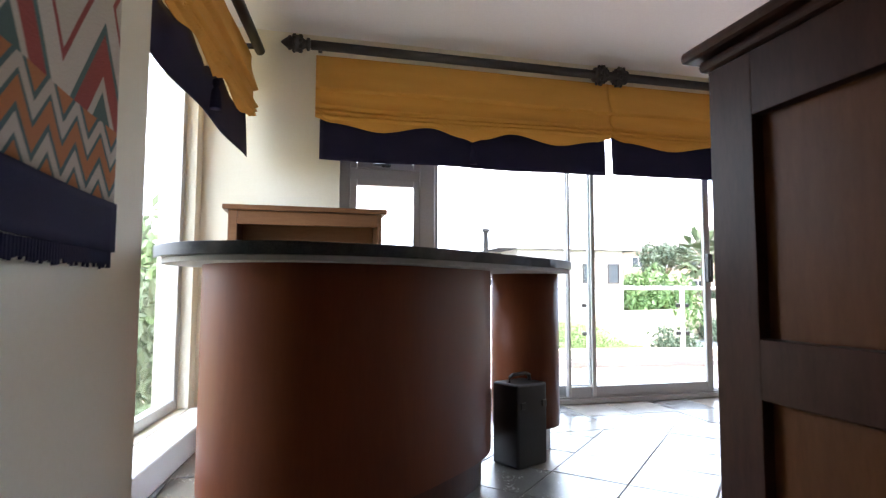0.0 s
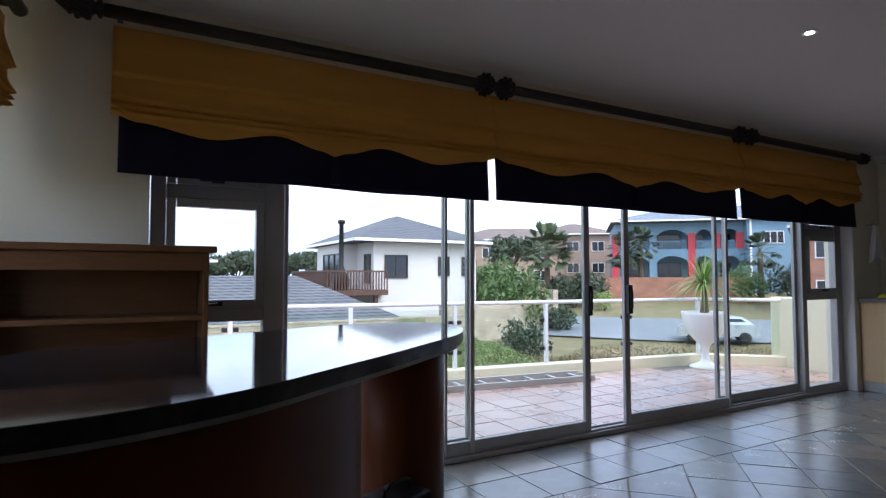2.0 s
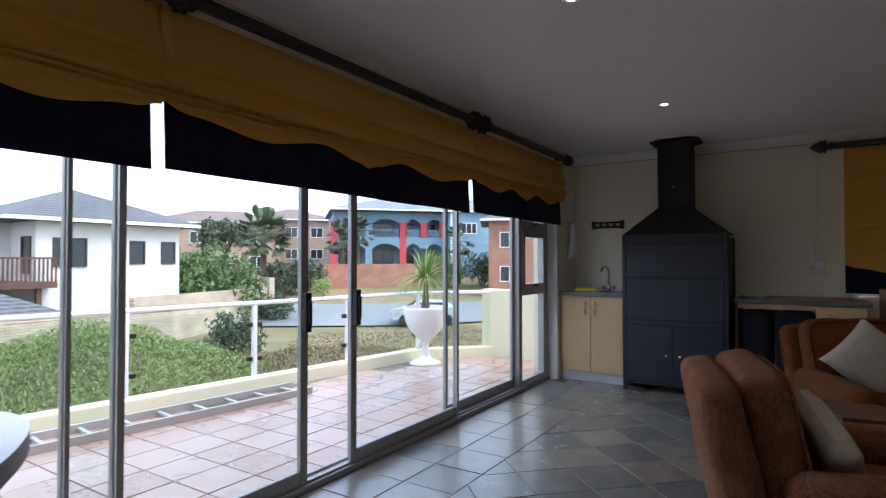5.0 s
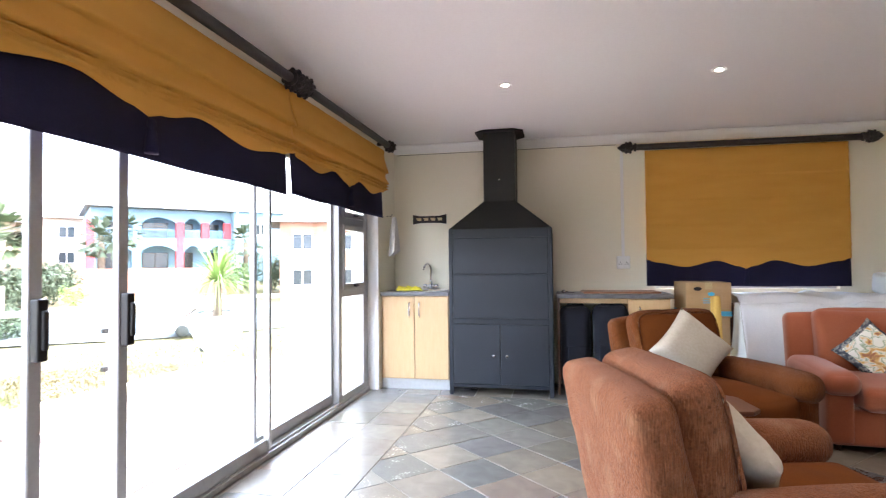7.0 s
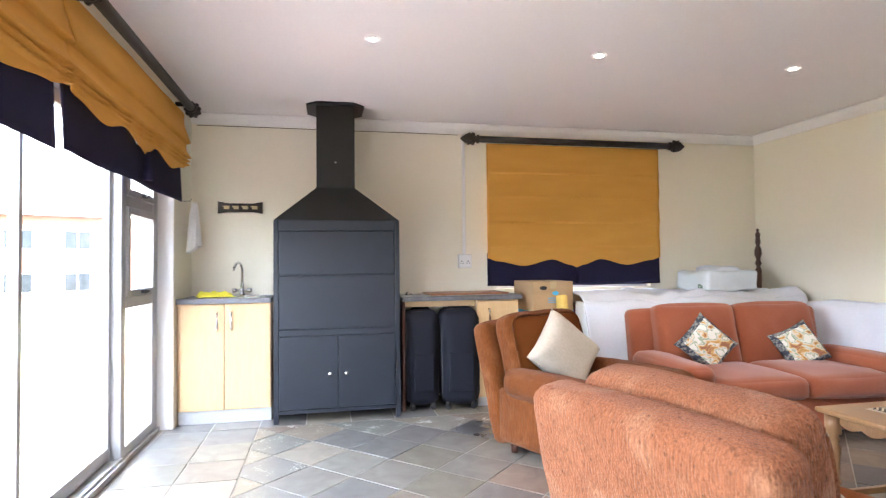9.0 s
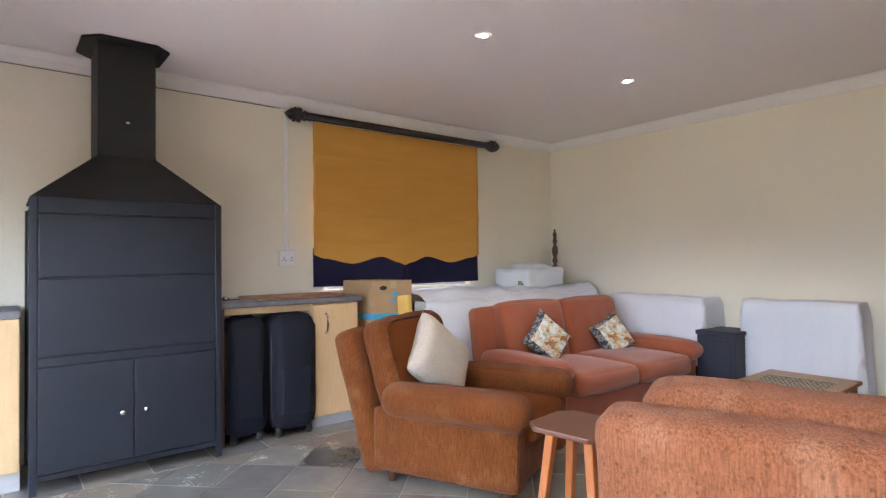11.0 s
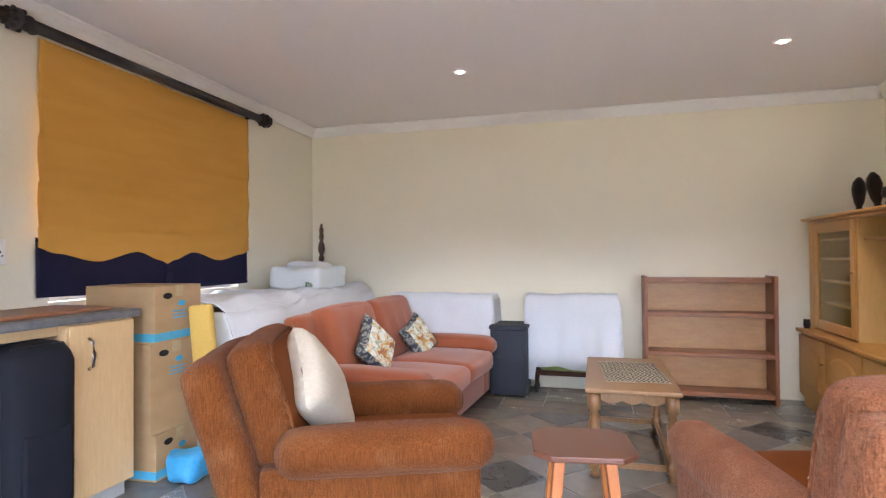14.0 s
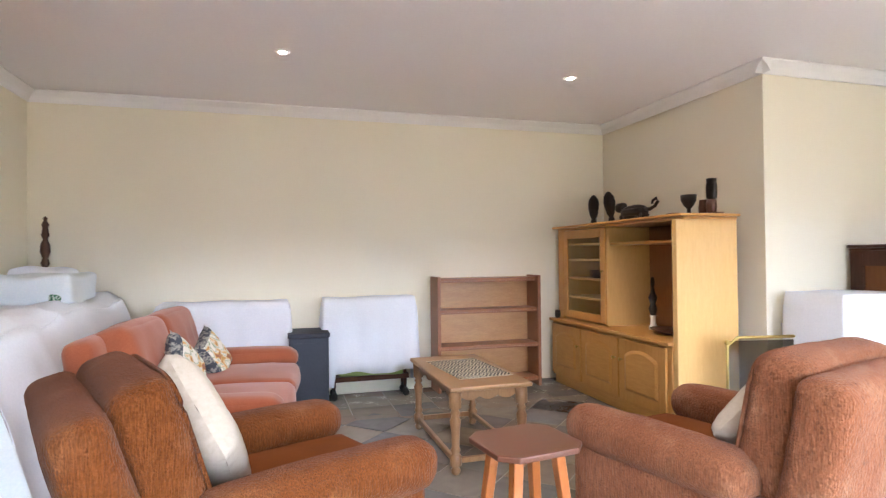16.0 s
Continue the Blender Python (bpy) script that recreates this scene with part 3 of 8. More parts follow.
def mat_material():
    """Cream and dark zigzag weave with a plain border band."""
    m, nt, bs = material("zigzag_woven_mat", (0.45, 0.4, 0.3), 0.95)

    def calc(op, a, b=0.0, c=0.0):
        n = nt.nodes.new("ShaderNodeMath")
        n.operation = op
        for k, v in enumerate((a, b, c)):
            if isinstance(v, (int, float)):
                n.inputs[k].default_value = v
            else:
                nt.links.new(v, n.inputs[k])
        return n.outputs[0]

    co = nt.nodes.new("ShaderNodeTexCoord")
    sep = nt.nodes.new("ShaderNodeSeparateXYZ")
    nt.links.new(co.outputs["Object"], sep.inputs[0])
    nz = nt.nodes.new("ShaderNodeTexNoise")
    nz.inputs["Scale"].default_value = 160.0
    nt.links.new(co.outputs["Object"], nz.inputs["Vector"])
    zig = calc("PINGPONG", sep.outputs["Y"], 0.055)
    run = calc("MULTIPLY_ADD", zig, 0.7, calc("ABSOLUTE", sep.outputs["X"]))
    band = calc("SINE", calc("MULTIPLY", run, 260.0))
    fleck = calc("MULTIPLY_ADD", nz.outputs["Fac"], 1.6, band)
    ramp = nt.nodes.new("ShaderNodeValToRGB")
    ramp.color_ramp.elements[0].position, ramp.color_ramp.elements[0].color = 0.42, (0.045, 0.04, 0.035, 1)
    ramp.color_ramp.elements[1].position, ramp.color_ramp.elements[1].color = 0.62, (0.46, 0.41, 0.31, 1)
    nt.links.new(calc("MULTIPLY", fleck, 0.5), ramp.inputs[0])
    nt.links.new(ramp.outputs[0], bs.inputs["Base Color"])
    return m


M["placemat"] = mat_material()


# ---- mesh helpers ----
def put(name, bm, mat, parent=None, smooth=False, m=None):
    me = bpy.data.meshes.new(name)
    bmesh.ops.recalc_face_normals(bm, faces=bm.faces)
    bm.to_mesh(me)
    bm.free()
    for x in mat if isinstance(mat, (list, tuple)) else [mat]:
        me.materials.append(x)
    if smooth:
        for p in me.polygons:
            p.use_smooth = True
    ob = new(name, me)
    if m is not None:
        ob.matrix_basis = m
    if parent:
        ob.parent = parent
    return ob


def group_root(name, m, label, category, group=""):
    ob = new(name)
    ob.matrix_basis = m
    ob.empty_display_size = 0.1
    return tagged(ob, label, category, group)


def cuboid(bm, x0, x1, y0, y1, z0, z1, m=None, mat=0):
    v = [bm.verts.new(p) for p in ((x0, y0, z0), (x1, y0, z0), (x1, y1, z0), (x0, y1, z0), (x0, y0, z1), (x1, y0, z1), (x1, y1, z1), (x0, y1, z1))]
    for f in ((0, 3, 2, 1), (4, 5, 6, 7), (0, 1, 5, 4), (1, 2, 6, 5), (2, 3, 7, 6), (3, 0, 4, 7)):
        bm.faces.new([v[k] for k in f]).material_index = mat
    if m is not None:
        bmesh.ops.transform(bm, matrix=m, verts=v)
    return v


def bevelled(bm, w, seg=2):
    bmesh.ops.bevel(bm, geom=list(bm.edges), offset=w, segments=seg, affect="EDGES", profile=0.5)
    return bm


def box(name, x0, x1, y0, y1, z0, z1, mat, parent=None, bevel=0.004, seg=2, m=None):
    bm = bmesh.new()
    cuboid(bm, x0, x1, y0, y1, z0, z1)
    if bevel:
        bevelled(bm, min(bevel, 0.45 * min(x1 - x0, y1 - y0, z1 - z0)), seg)
    return put(name, bm, mat, parent, False, m)


def lathe(bm, prof, n=24, m=None, axis_z=True):
    rings = []
    for r, z in prof:
        rings.append([bm.verts.new((max(r, 1e-4) * math.cos(2 * math.pi * k / n), max(r, 1e-4) * math.sin(2 * math.pi * k / n), z)) for k in range(n)])
    for a, b in zip(rings, rings[1:]):
        for k in range(n):
            bm.faces.new((a[k], a[(k + 1) % n], b[(k + 1) % n], b[k]))
    bm.faces.new(rings[0][::-1])
    bm.faces.new(rings[-1])
    if m is not None:
        bmesh.ops.transform(bm, matrix=m, verts=[v for r in rings for v in r])
    return bm


def tube(bm, pts, r, n=10, taper=None):
    pts = [Vector(p) for p in pts]
    rings = []
    up = Vector((0, 0, 1))
    for i, p in enumerate(pts):
        d = (pts[min(i + 1, len(pts) - 1)] - pts[max(i - 1, 0)]).normalized()
        s = d.cross(up if abs(d.dot(up)) < 0.95 else Vector((1, 0, 0))).normalized()
        t = s.cross(d)
        rr = r * (1 if taper is None else 1 + (taper - 1) * i / (len(pts) - 1))
        rings.append([bm.verts.new(p + rr * (math.cos(2 * math.pi * k / n) * s + math.sin(2 * math.pi * k / n) * t)) for k in range(n)])
    for a, b in zip(rings, rings[1:]):
        for k in range(n):
            bm.faces.new((a[k], a[(k + 1) % n], b[(k + 1) % n], b[k]))
    bm.faces.new(rings[0][::-1])
    bm.faces.new(rings[-1])
    return bm


def padded(bm, x0, x1, y0, y1, z0, z1, r, puff=(0, 0, 0), n=10, m=None, wob=0.0, seed=0.0):
    """A rounded, stuffed block: corners of radius r, faces bulging by puff."""
    c, h = Vector(((x0 + x1) / 2, (y0 + y1) / 2, (z0 + z1) / 2)), Vector(((x1 - x0) / 2, (y1 - y0) / 2, (z1 - z0) / 2))
    seen, made = {}, []

    def vert(i, j, k):
        if (i, j, k) not in seen:
            q = Vector((2 * i / n - 1, 2 * j / n - 1, 2 * k / n - 1))
            s = Vector((math.sin(q[a] * math.pi / 2) if abs(q[a]) < 1 else q[a] for a in range(3)))
            p = Vector((s[a] * h[a] for a in range(3)))
            inner = Vector((max(-h[a] + r, min(h[a] - r, p[a])) for a in range(3)))
            off = p - inner
            if off.length > 1e-6:
                p = inner + off.normalized() * min(r, off.length if off.length < r else r)
            for a in range(3):
                o = [b for b in range(3) if b != a]
                p[a] += puff[a] * s[a] * (1 - s[o[0]] ** 2) * (1 - s[o[1]] ** 2)
            if wob:
                p += wob * noise.noise_vector(p * 7 + Vector((seed, seed, seed)))
            v = bm.verts.new(p + c)
            seen[(i, j, k)] = v
            made.append(v)
        return seen[(i, j, k)]

    for a in range(n):
        for b in range(n):
            for s in (0, n):
                for f in (((s, a, b), (s, a + 1, b), (s, a + 1, b + 1), (s, a, b + 1)), ((a, s, b), (a + 1, s, b), (a + 1, s, b + 1), (a, s, b + 1)), ((a, b, s), (a + 1, b, s), (a + 1, b + 1, s), (a, b + 1, s))):
                    bm.faces.new([vert(*q) for q in f])
    if m is not None:
        bmesh.ops.transform(bm, matrix=m, verts=made)
    return bm


def pad(name, x0, x1, y0, y1, z0, z1, r, mat, parent=None, puff=(0, 0, 0), n=10, m=None, wob=0.0, seed=0.0):
    bm = bmesh.new()
    padded(bm, x0, x1, y0, y1, z0, z1, r, puff, n, m, wob, seed)
    return put(name, bm, mat, parent, True)


def outline_slab(bm, pts, z0, z1):
    lo, hi = [bm.verts.new((x, y, z0)) for x, y in pts], [bm.verts.new((x, y, z1)) for x, y in pts]
    n = len(pts)
    bm.faces.new(lo[::-1])
    bm.faces.new(hi)
    for k in range(n):
        bm.faces.new((lo[k], lo[(k + 1) % n], hi[(k + 1) % n], hi[k]))
    return bm


def smooth_loop(ctrl, per=8):
    """A closed Catmull-Rom line through the points."""
    out, n = [], len(ctrl)
    for i in range(n):
        p0, p1, p2, p3 = (Vector(ctrl[(i + k) % n]) for k in (-1, 0, 1, 2))
        for s in range(per):
            t = s / per
            out.append(tuple(0.5 * ((2 * p1) + (p2 - p0) * t + (2 * p0 - 5 * p1 + 4 * p2 - p3) * t * t + (3 * p1 - p0 - 3 * p2 + p3) * t ** 3)))
    return out


def grid_sheet(name, nu, nv, fn, mat, parent=None, thick=0.0, smooth=True, m=None):
    bm = bmesh.new()
    vs = [[bm.verts.new(fn(u / nu, v / nv)) for v in range(nv + 1)] for u in range(nu + 1)]
    for a in range(nu):
        for b in range(nv):
            bm.faces.new((vs[a][b], vs[a + 1][b], vs[a + 1][b + 1], vs[a][b + 1]))
    ob = put(name, bm, mat, parent, smooth, m)
    if thick:
        md = ob.modifiers.new("thickness", "SOLIDIFY")
        md.thickness = thick
    return ob


def structure(ob, label="", category=""):
    return tagged(ob, label, category, kind="structure")


# ---- the room's shell ----
NY, EX, SY, WX2, SY2 = 3.74, 7.35, -1.72, 2.41, 0.21
FRAME_Y = 3.88


def wall(name, pieces_, mat, label):
    bm = bmesh.new()
    for p in pieces_:
        cuboid(bm, *p)
    return structure(put(name, bm, mat), label, "wall")


wall("wall_north", [(-0.62, 0.40, NY, 4.02, 0, CEIL), (6.80, 7.55, NY, 4.02, 0, CEIL), (0.40, 6.80, NY, 4.02, 2.12, CEIL)], M["wall"], "cream painted wall around the wide glazed front")
box("window_reveal", 6.785, 6.80, NY + 0.002, 3.86, 0.0, 2.12, M["white_wall"], None, 0.002)
structure(bpy.data.objects["window_reveal"], "white plastered reveal beside the glazed doors", "wall")
wall("wall_east", [(EX, 7.55, -1.92, -0.50, 0, CEIL), (EX, 7.55, 1.10, NY, 0, CEIL), (EX, 7.55, -0.50, 1.10, 0, 0.95), (EX, 7.55, -0.50, 1.10, 2.12, CEIL)], M["wall"], "cream painted wall behind the stove and sink")
wall("wall_south", [(WX2 - 0.15, EX, SY - 0.2, SY, 0, CEIL)], M["wall"], "plain cream painted wall")
wall("wall_alcove", [(WX2 - 0.15, WX2, SY, SY2, 0, CEIL), (0.95, WX2 - 0.15, SY2 - 0.15, SY2, 0, CEIL)], M["wall"], "cream wall with an outer corner")
wall("wall_passage", [(0.95, 1.10, -1.6, SY2 - 0.15, 0, CEIL), (-0.9, 1.10, -1.75, -1.6, 0, CEIL)], M["wall"], "plain wall of the passage")
wall("wall_near", [(-0.9, -0.22, -1.6, 1.70, 0, CEIL)], M["wall"], "tan wall with a hanging rug")
# the west wall stands six degrees askew, with a low window
WEST = pose(-0.43, 3.76, 0, 0, 0, -6)
bm = bmesh.new()
cuboid(bm, -0.2, 0, -2.2, -1.95, 0, CEIL)
cuboid(bm, -0.2, 0, -0.13, 0.2, 0, CEIL)
cuboid(bm, -0.2, 0, -1.95, -0.13, 0, 0.13)
cuboid(bm, -0.2, 0, -1.95, -0.13, 2.12, CEIL)
structure(put("wall_west", bm, M["wall"], None, False, WEST), "cream wall around a tall side window", "wall")

bm = bmesh.new()
cuboid(bm, -1.1, 7.6, -2.0, 4.05, CEIL, CEIL + 0.12)
structure(put("ceiling", bm, M["ceiling"]), "smooth lilac-white plaster ceiling", "ceiling")


def cornice(name, a, b, inward):
    """A cove along the wall from a to b; inward is the unit normal into the room."""
    prof = [(0.0, 0.0), (0.0, -0.085), (0.012, -0.085), (0.02, -0.07), (0.035, -0.045), (0.06, -0.022), (0.075, -0.012), (0.075, 0.0)]
    bm = bmesh.new()
    ends = []
    for p in (a, b):
        ends.append([bm.verts.new((p[0] + inward[0] * d, p[1] + inward[1] * d, CEIL - 0.002 + h)) for d, h in prof])
    n = len(prof)
    for k in range(n):
        bm.faces.new((ends[0][k], ends[0][(k + 1) % n], ends[1][(k + 1) % n], ends[1][k]))
    bm.faces.new(ends[0])
    bm.faces.new(ends[1][::-1])
    structure(put(name, bm, M["cornice"]), "white moulded cornice", "cornice")


cornice("trim_east", (EX - 0.002, -1.72), (EX - 0.002, NY), (-1, 0))
cornice("trim_south", (WX2, SY + 0.002), (EX, SY + 0.002), (0, 1))
cornice("trim_alcove", (WX2 + 0.002, SY), (WX2 + 0.002, SY2 + 0.075), (1, 0))
cornice("trim_outer", (0.95, SY2 + 0.002), (WX2 + 0.075, SY2 + 0.002), (0, 1))


# ---- glazed front ----
def bar(bm, x0, x1, z0, z1, y0=FRAME_Y - 0.03, y1=FRAME_Y + 0.04):
    cuboid(bm, x0, x1, y0, y1, z0, z1)


def pane(name, x0, x1, z0, z1, y, parent, mat=None):
    ob = box(name, x0, x1, y, y + 0.006, z0, z1, mat or M["glass"], parent, 0)
    ob.visible_shadow = False
    return ob


def casement(name, x0, x1, label):
    root = structure(group_root(name, pose(0, 0, 0), label, "window"), label, "window")
    bm = bmesh.new()
    bar(bm, x0, x0 + 0.07, 0.03, 2.12)
    bar(bm, x1 - 0.11, x1, 0.03, 2.12)
    for z0, z1 in ((0.03, 0.09), (0.93, 1.0), (1.56, 1.63), (2.05, 2.12)):
        bar(bm, x0 + 0.07, x1 - 0.11, z0, z1)
    put("frame", bevelled(bm, 0.004, 1), M["frame"], root)
    for k, (z0, z1) in enumerate(((1.0, 1.56), (1.63, 2.05))):
        s = bmesh.new()
        a, b = x0 + 0.07, x1 - 0.11
        for q in ((a, a + 0.045, z0, z1), (b - 0.045, b, z0, z1), (a + 0.045, b - 0.045, z0, z0 + 0.045), (a + 0.045, b - 0.045, z1 - 0.045, z1)):
            cuboid(s, q[0] + 0.002, q[1] - 0.002, FRAME_Y - 0.045, FRAME_Y + 0.01, q[2] + 0.002, q[3] - 0.002)
        put("sash", s, M["frame"], root)
        pane("pane", a + 0.045, b - 0.045, z0 + 0.045, z1 - 0.045, FRAME_Y - 0.02, root)
    pane("pane", x0 + 0.07, x1 - 0.11, 0.09, 0.93, FRAME_Y, root)
    bm = bmesh.new()
    xm = (x0 + x1) / 2 - 0.02
    for z in (1.655, 1.025):
        cuboid(bm, xm - 0.03, xm + 0.03, FRAME_Y - 0.065, FRAME_Y - 0.045, z - 0.012, z + 0.012)
        tube(bm, [(xm, FRAME_Y - 0.06, z), (xm, FRAME_Y - 0.085, z), (xm - 0.09, FRAME_Y - 0.09, z - 0.006)], 0.007, 8)
    put("handle", bm, M["handle_black"], root)
    return root


casement("window_1", 0.405, 1.06, "bronze aluminium casement with three panes")
casement("window_2", 6.06, 6.785, "bronze aluminium casement beside the sink")

root = structure(group_root("door_1", pose(0, 0, 0), "wide bronze aluminium sliding doors, one leaf slid open", "door"))
bm = bmesh.new()
cuboid(bm, 1.06, 6.06, FRAME_Y - 0.06, FRAME_Y + 0.08, 0.0, 0.035)
cuboid(bm, 1.06, 6.06, FRAME_Y - 0.04, FRAME_Y - 0.025, 0.035, 0.05)
cuboid(bm, 1.06, 6.06, FRAME_Y + 0.035, FRAME_Y + 0.05, 0.035, 0.05)
cuboid(bm, 1.06, 6.06, FRAME_Y - 0.06, FRAME_Y + 0.08, 2.05, 2.12)
cuboid(bm, 0.40, 1.06, FRAME_Y - 0.05, FRAME_Y + 0.06, 0.0, 0.03)
cuboid(bm, 6.06, 6.785, FRAME_Y - 0.05, FRAME_Y + 0.06, 0.0, 0.03)
put("track", bevelled(bm, 0.003, 1), M["frame"], root)


def leaf(x0, x1, y, mats, w0=0.05, w1=0.05):
    bm = bmesh.new()
    for q in ((x0, x0 + w0, 0.05, 2.05), (x1 - w1, x1, 0.05, 2.05), (x0 + w0, x1 - w1, 0.05, 0.12), (x0 + w0, x1 - w1, 1.98, 2.05)):
        cuboid(bm, q[0], q[1], y - 0.016, y + 0.016, q[2], q[3])
    put("leaf", bevelled(bm, 0.004, 1), mats, root)
    pane("pane", x0 + w0, x1 - w1, 0.12, 1.98, y, root)


leaf(1.065, 2.29, FRAME_Y + 0.042, M["frame"], 0.03, 0.03)
leaf(2.04, 3.27, FRAME_Y - 0.032, M["frame"], 0.03, 0.055)
leaf(3.62, 4.88, FRAME_Y - 0.032, M["frame"], 0.055, 0.035)
leaf(4.81, 6.055, FRAME_Y + 0.042, M["frame"], 0.035, 0.03)
bm = bmesh.new()
cuboid(bm, 2.232, 2.262, FRAME_Y - 0.062, FRAME_Y - 0.05, 0.05, 2.05)
cuboid(bm, 2.045, 2.062, FRAME_Y - 0.062, FRAME_Y - 0.05, 0.05, 2.05)
cuboid(bm, 4.835, 4.865, FRAME_Y - 0.062, FRAME_Y - 0.05, 0.05, 2.05)
put("interlock", bm, M["frame_light"], root)
for x in (3.24, 3.65):
    bm = bmesh.new()
    cuboid(bm, x - 0.022, x + 0.022, FRAME_Y - 0.085, FRAME_Y - 0.048, 0.88, 1.10)
    cuboid(bm, x - 0.012, x + 0.012, FRAME_Y - 0.10, FRAME_Y - 0.085, 0.92, 1.06)
    put("handle", bevelled(bm, 0.006, 2), M["handle_black"], root)

# west window
root = structure(group_root("window_3", WEST, "tall side window with a low white sill", "window"))
bm = bmesh.new()
for q in ((-1.95, -1.89, 0.13, 2.12), (-0.19, -0.13, 0.13, 2.12), (-1.89, -0.19, 0.13, 0.19), (-1.89, -0.19, 2.06, 2.12)):
    cuboid(bm, -0.12, -0.06, q[0], q[1], q[2], q[3])
put("frame", bevelled(bm, 0.004, 1), M["frame_light"], root)
p = box("pane", -0.095, -0.089, -1.89, -0.19, 0.19, 2.06, M["glass"], root, 0)
p.visible_shadow = False
box("sill", 0.002, 0.17, -1.95, -0.10, 0.0, 0.13, M["white_wall"], root, 0.01)

# east window behind its blind
root = structure(group_root("window_4", pose(0, 0, 0), "window mostly hidden by a lowered blind", "window"))
bm = bmesh.new()
for q in ((-0.50, -0.44, 0.95, 2.12), (1.04, 1.10, 0.95, 2.12), (-0.44, 1.04, 0.95, 1.01), (-0.44, 1.04, 2.06, 2.12), (0.27, 0.33, 1.01, 2.06)):
    cuboid(bm, 7.42, 7.47, q[0], q[1], q[2], q[3])
put("frame", bevelled(bm, 0.004, 1), M["frame_light"], root)
for a, b in ((-0.44, 0.27), (0.33, 1.04)):
    p = box("pane", 7.44, 7.446, a, b, 1.01, 2.06, M["glass"], root, 0)
    p.visible_shadow = False


# ---- roman blinds and poles ----
def blind(name, m, width, top, bottom, folded, waves, label, group="", tassel=True):
    """Local x across, z up, y towards the room is negative. Ochre cloth with a scalloped navy hem; folded: bunched in horizontal folds."""
    root = group_root(name, m, label, "blind", group)
    h = top - bottom
    hem = 0.24 if folded else 0.235

    def edge(u):
        k = abs(2 * u - 1)
        pts = ((0.0, 0.70), (0.06, 0.80), (0.28, 1.03), (0.60, 0.79), (0.9, 0.98), (1.0, 1.10))
        for (a, za), (b, zb) in zip(pts, pts[1:]):
            if k <= b:
                s = (k - a) / (b - a)
                return bottom + hem * (za + (zb - za) * (s * s * (3 - 2 * s)))
        return bottom + hem * 1.1


    def ochre(u, v):
        z0 = edge(u)
        z = top + (z0 - top) * v
        x = (u - 0.5) * (width + (0.06 if folded else 0.0))
        y = 0.0
        if folded:
            s = (top - z) / h
            y = -0.012 * abs(math.sin(s * math.pi * 1.6 + 0.4 * math.sin(u * 5)))
            for c, w, a in ((0.33, 0.22, 0.032), (0.505, 0.10, 0.036), (0.55, 0.04, 0.032), (0.59, 0.035, 0.030)):
                cc = c + 0.010 * math.sin(u * 4.5 + c * 20 + width) + 0.010 * noise.noise(Vector((u * 5, c * 9, width)))
                if s <= cc:
                    y -= a * max(0.0, (s - cc + w) / w) ** 1.6
                else:
                    y -= a * max(0.0, 1 - (s - cc) / 0.012)
            y -= 0.016 * s
        else:
            s = (top - z) / h
            for c in (0.20, 0.37, 0.55, 0.72):
                cc = c + 0.006 * noise.noise(Vector((u * 3, c * 9, 2)))
                y -= 0.007 * (max(0.0, 1 - (cc - s) / 0.10) if s <= cc else max(0.0, 1 - (s - cc) / 0.008))
            y -= 0.003 * math.sin(s * 26) + 0.004 * noise.noise(Vector((u * 5, s * 7, 1)))
        y -= 0.004 * noise.noise(Vector((u * 9, v * 4, width)))
        return (x, y - 0.012, z)

    nv = 130 if folded else 150
    grid_sheet("ochre_cloth", 64, nv, ochre, M["yellow"], root, 0.003)

    def navy(u, v):
        z = bottom + 0.01 * noise.noise(Vector((u * 4, width, 0))) + (edge(u) + 0.05 - bottom) * v
        return ((u - 0.5) * width, 0.004 - 0.018 * (1 if folded else 0.4) * (1 - v) * (0.6 + 0.4 * math.sin(u * 13 + width)), z)

    grid_sheet("navy_hem", 64, 8, navy, M["navy"], root, 0.003)
    if tassel:
        bm = bmesh.new()
        zc = bottom + hem * 0.55
        lathe(bm, [(0.003, zc + 0.03), (0.016, zc + 0.02), (0.018, zc), (0.010, zc - 0.012), (0.02, zc - 0.03), (0.028, zc - 0.11), (0.026, zc - 0.115)], 12, pose(0, -0.05 if folded else -0.03, 0))
        put("tassel", bm, M["navy"], root, True)
    return root


TOP = 2.305
blind("roman_blind", pose(1.27, 3.675, 0), 2.01, TOP, 1.635, True, 2, "ochre roman blind with scalloped navy hem, half raised", "blinds of the glazed front")
blind("roman_blind", pose(3.555, 3.675, 0), 2.45, TOP, 1.645, True, 2, "ochre roman blind with scalloped navy hem, half raised", "blinds of the glazed front")
blind("roman_blind", pose(5.77, 3.675, 0), 1.87, TOP, 1.655, True, 2, "ochre roman blind with scalloped navy hem, half raised", "blinds of the glazed front")
blind("roman_blind", WEST @ pose(0.27, -0.98, 0, 0, 0, 90), 1.72, 2.25, 1.61, True, 2, "ochre roman blind with navy hem over the side window")
blind("roman_blind", pose(7.325, 0.30, 0, 0, 0, -90), 1.77, 2.30, 0.975, False, 2, "ochre roman blind with scalloped navy hem, let down")


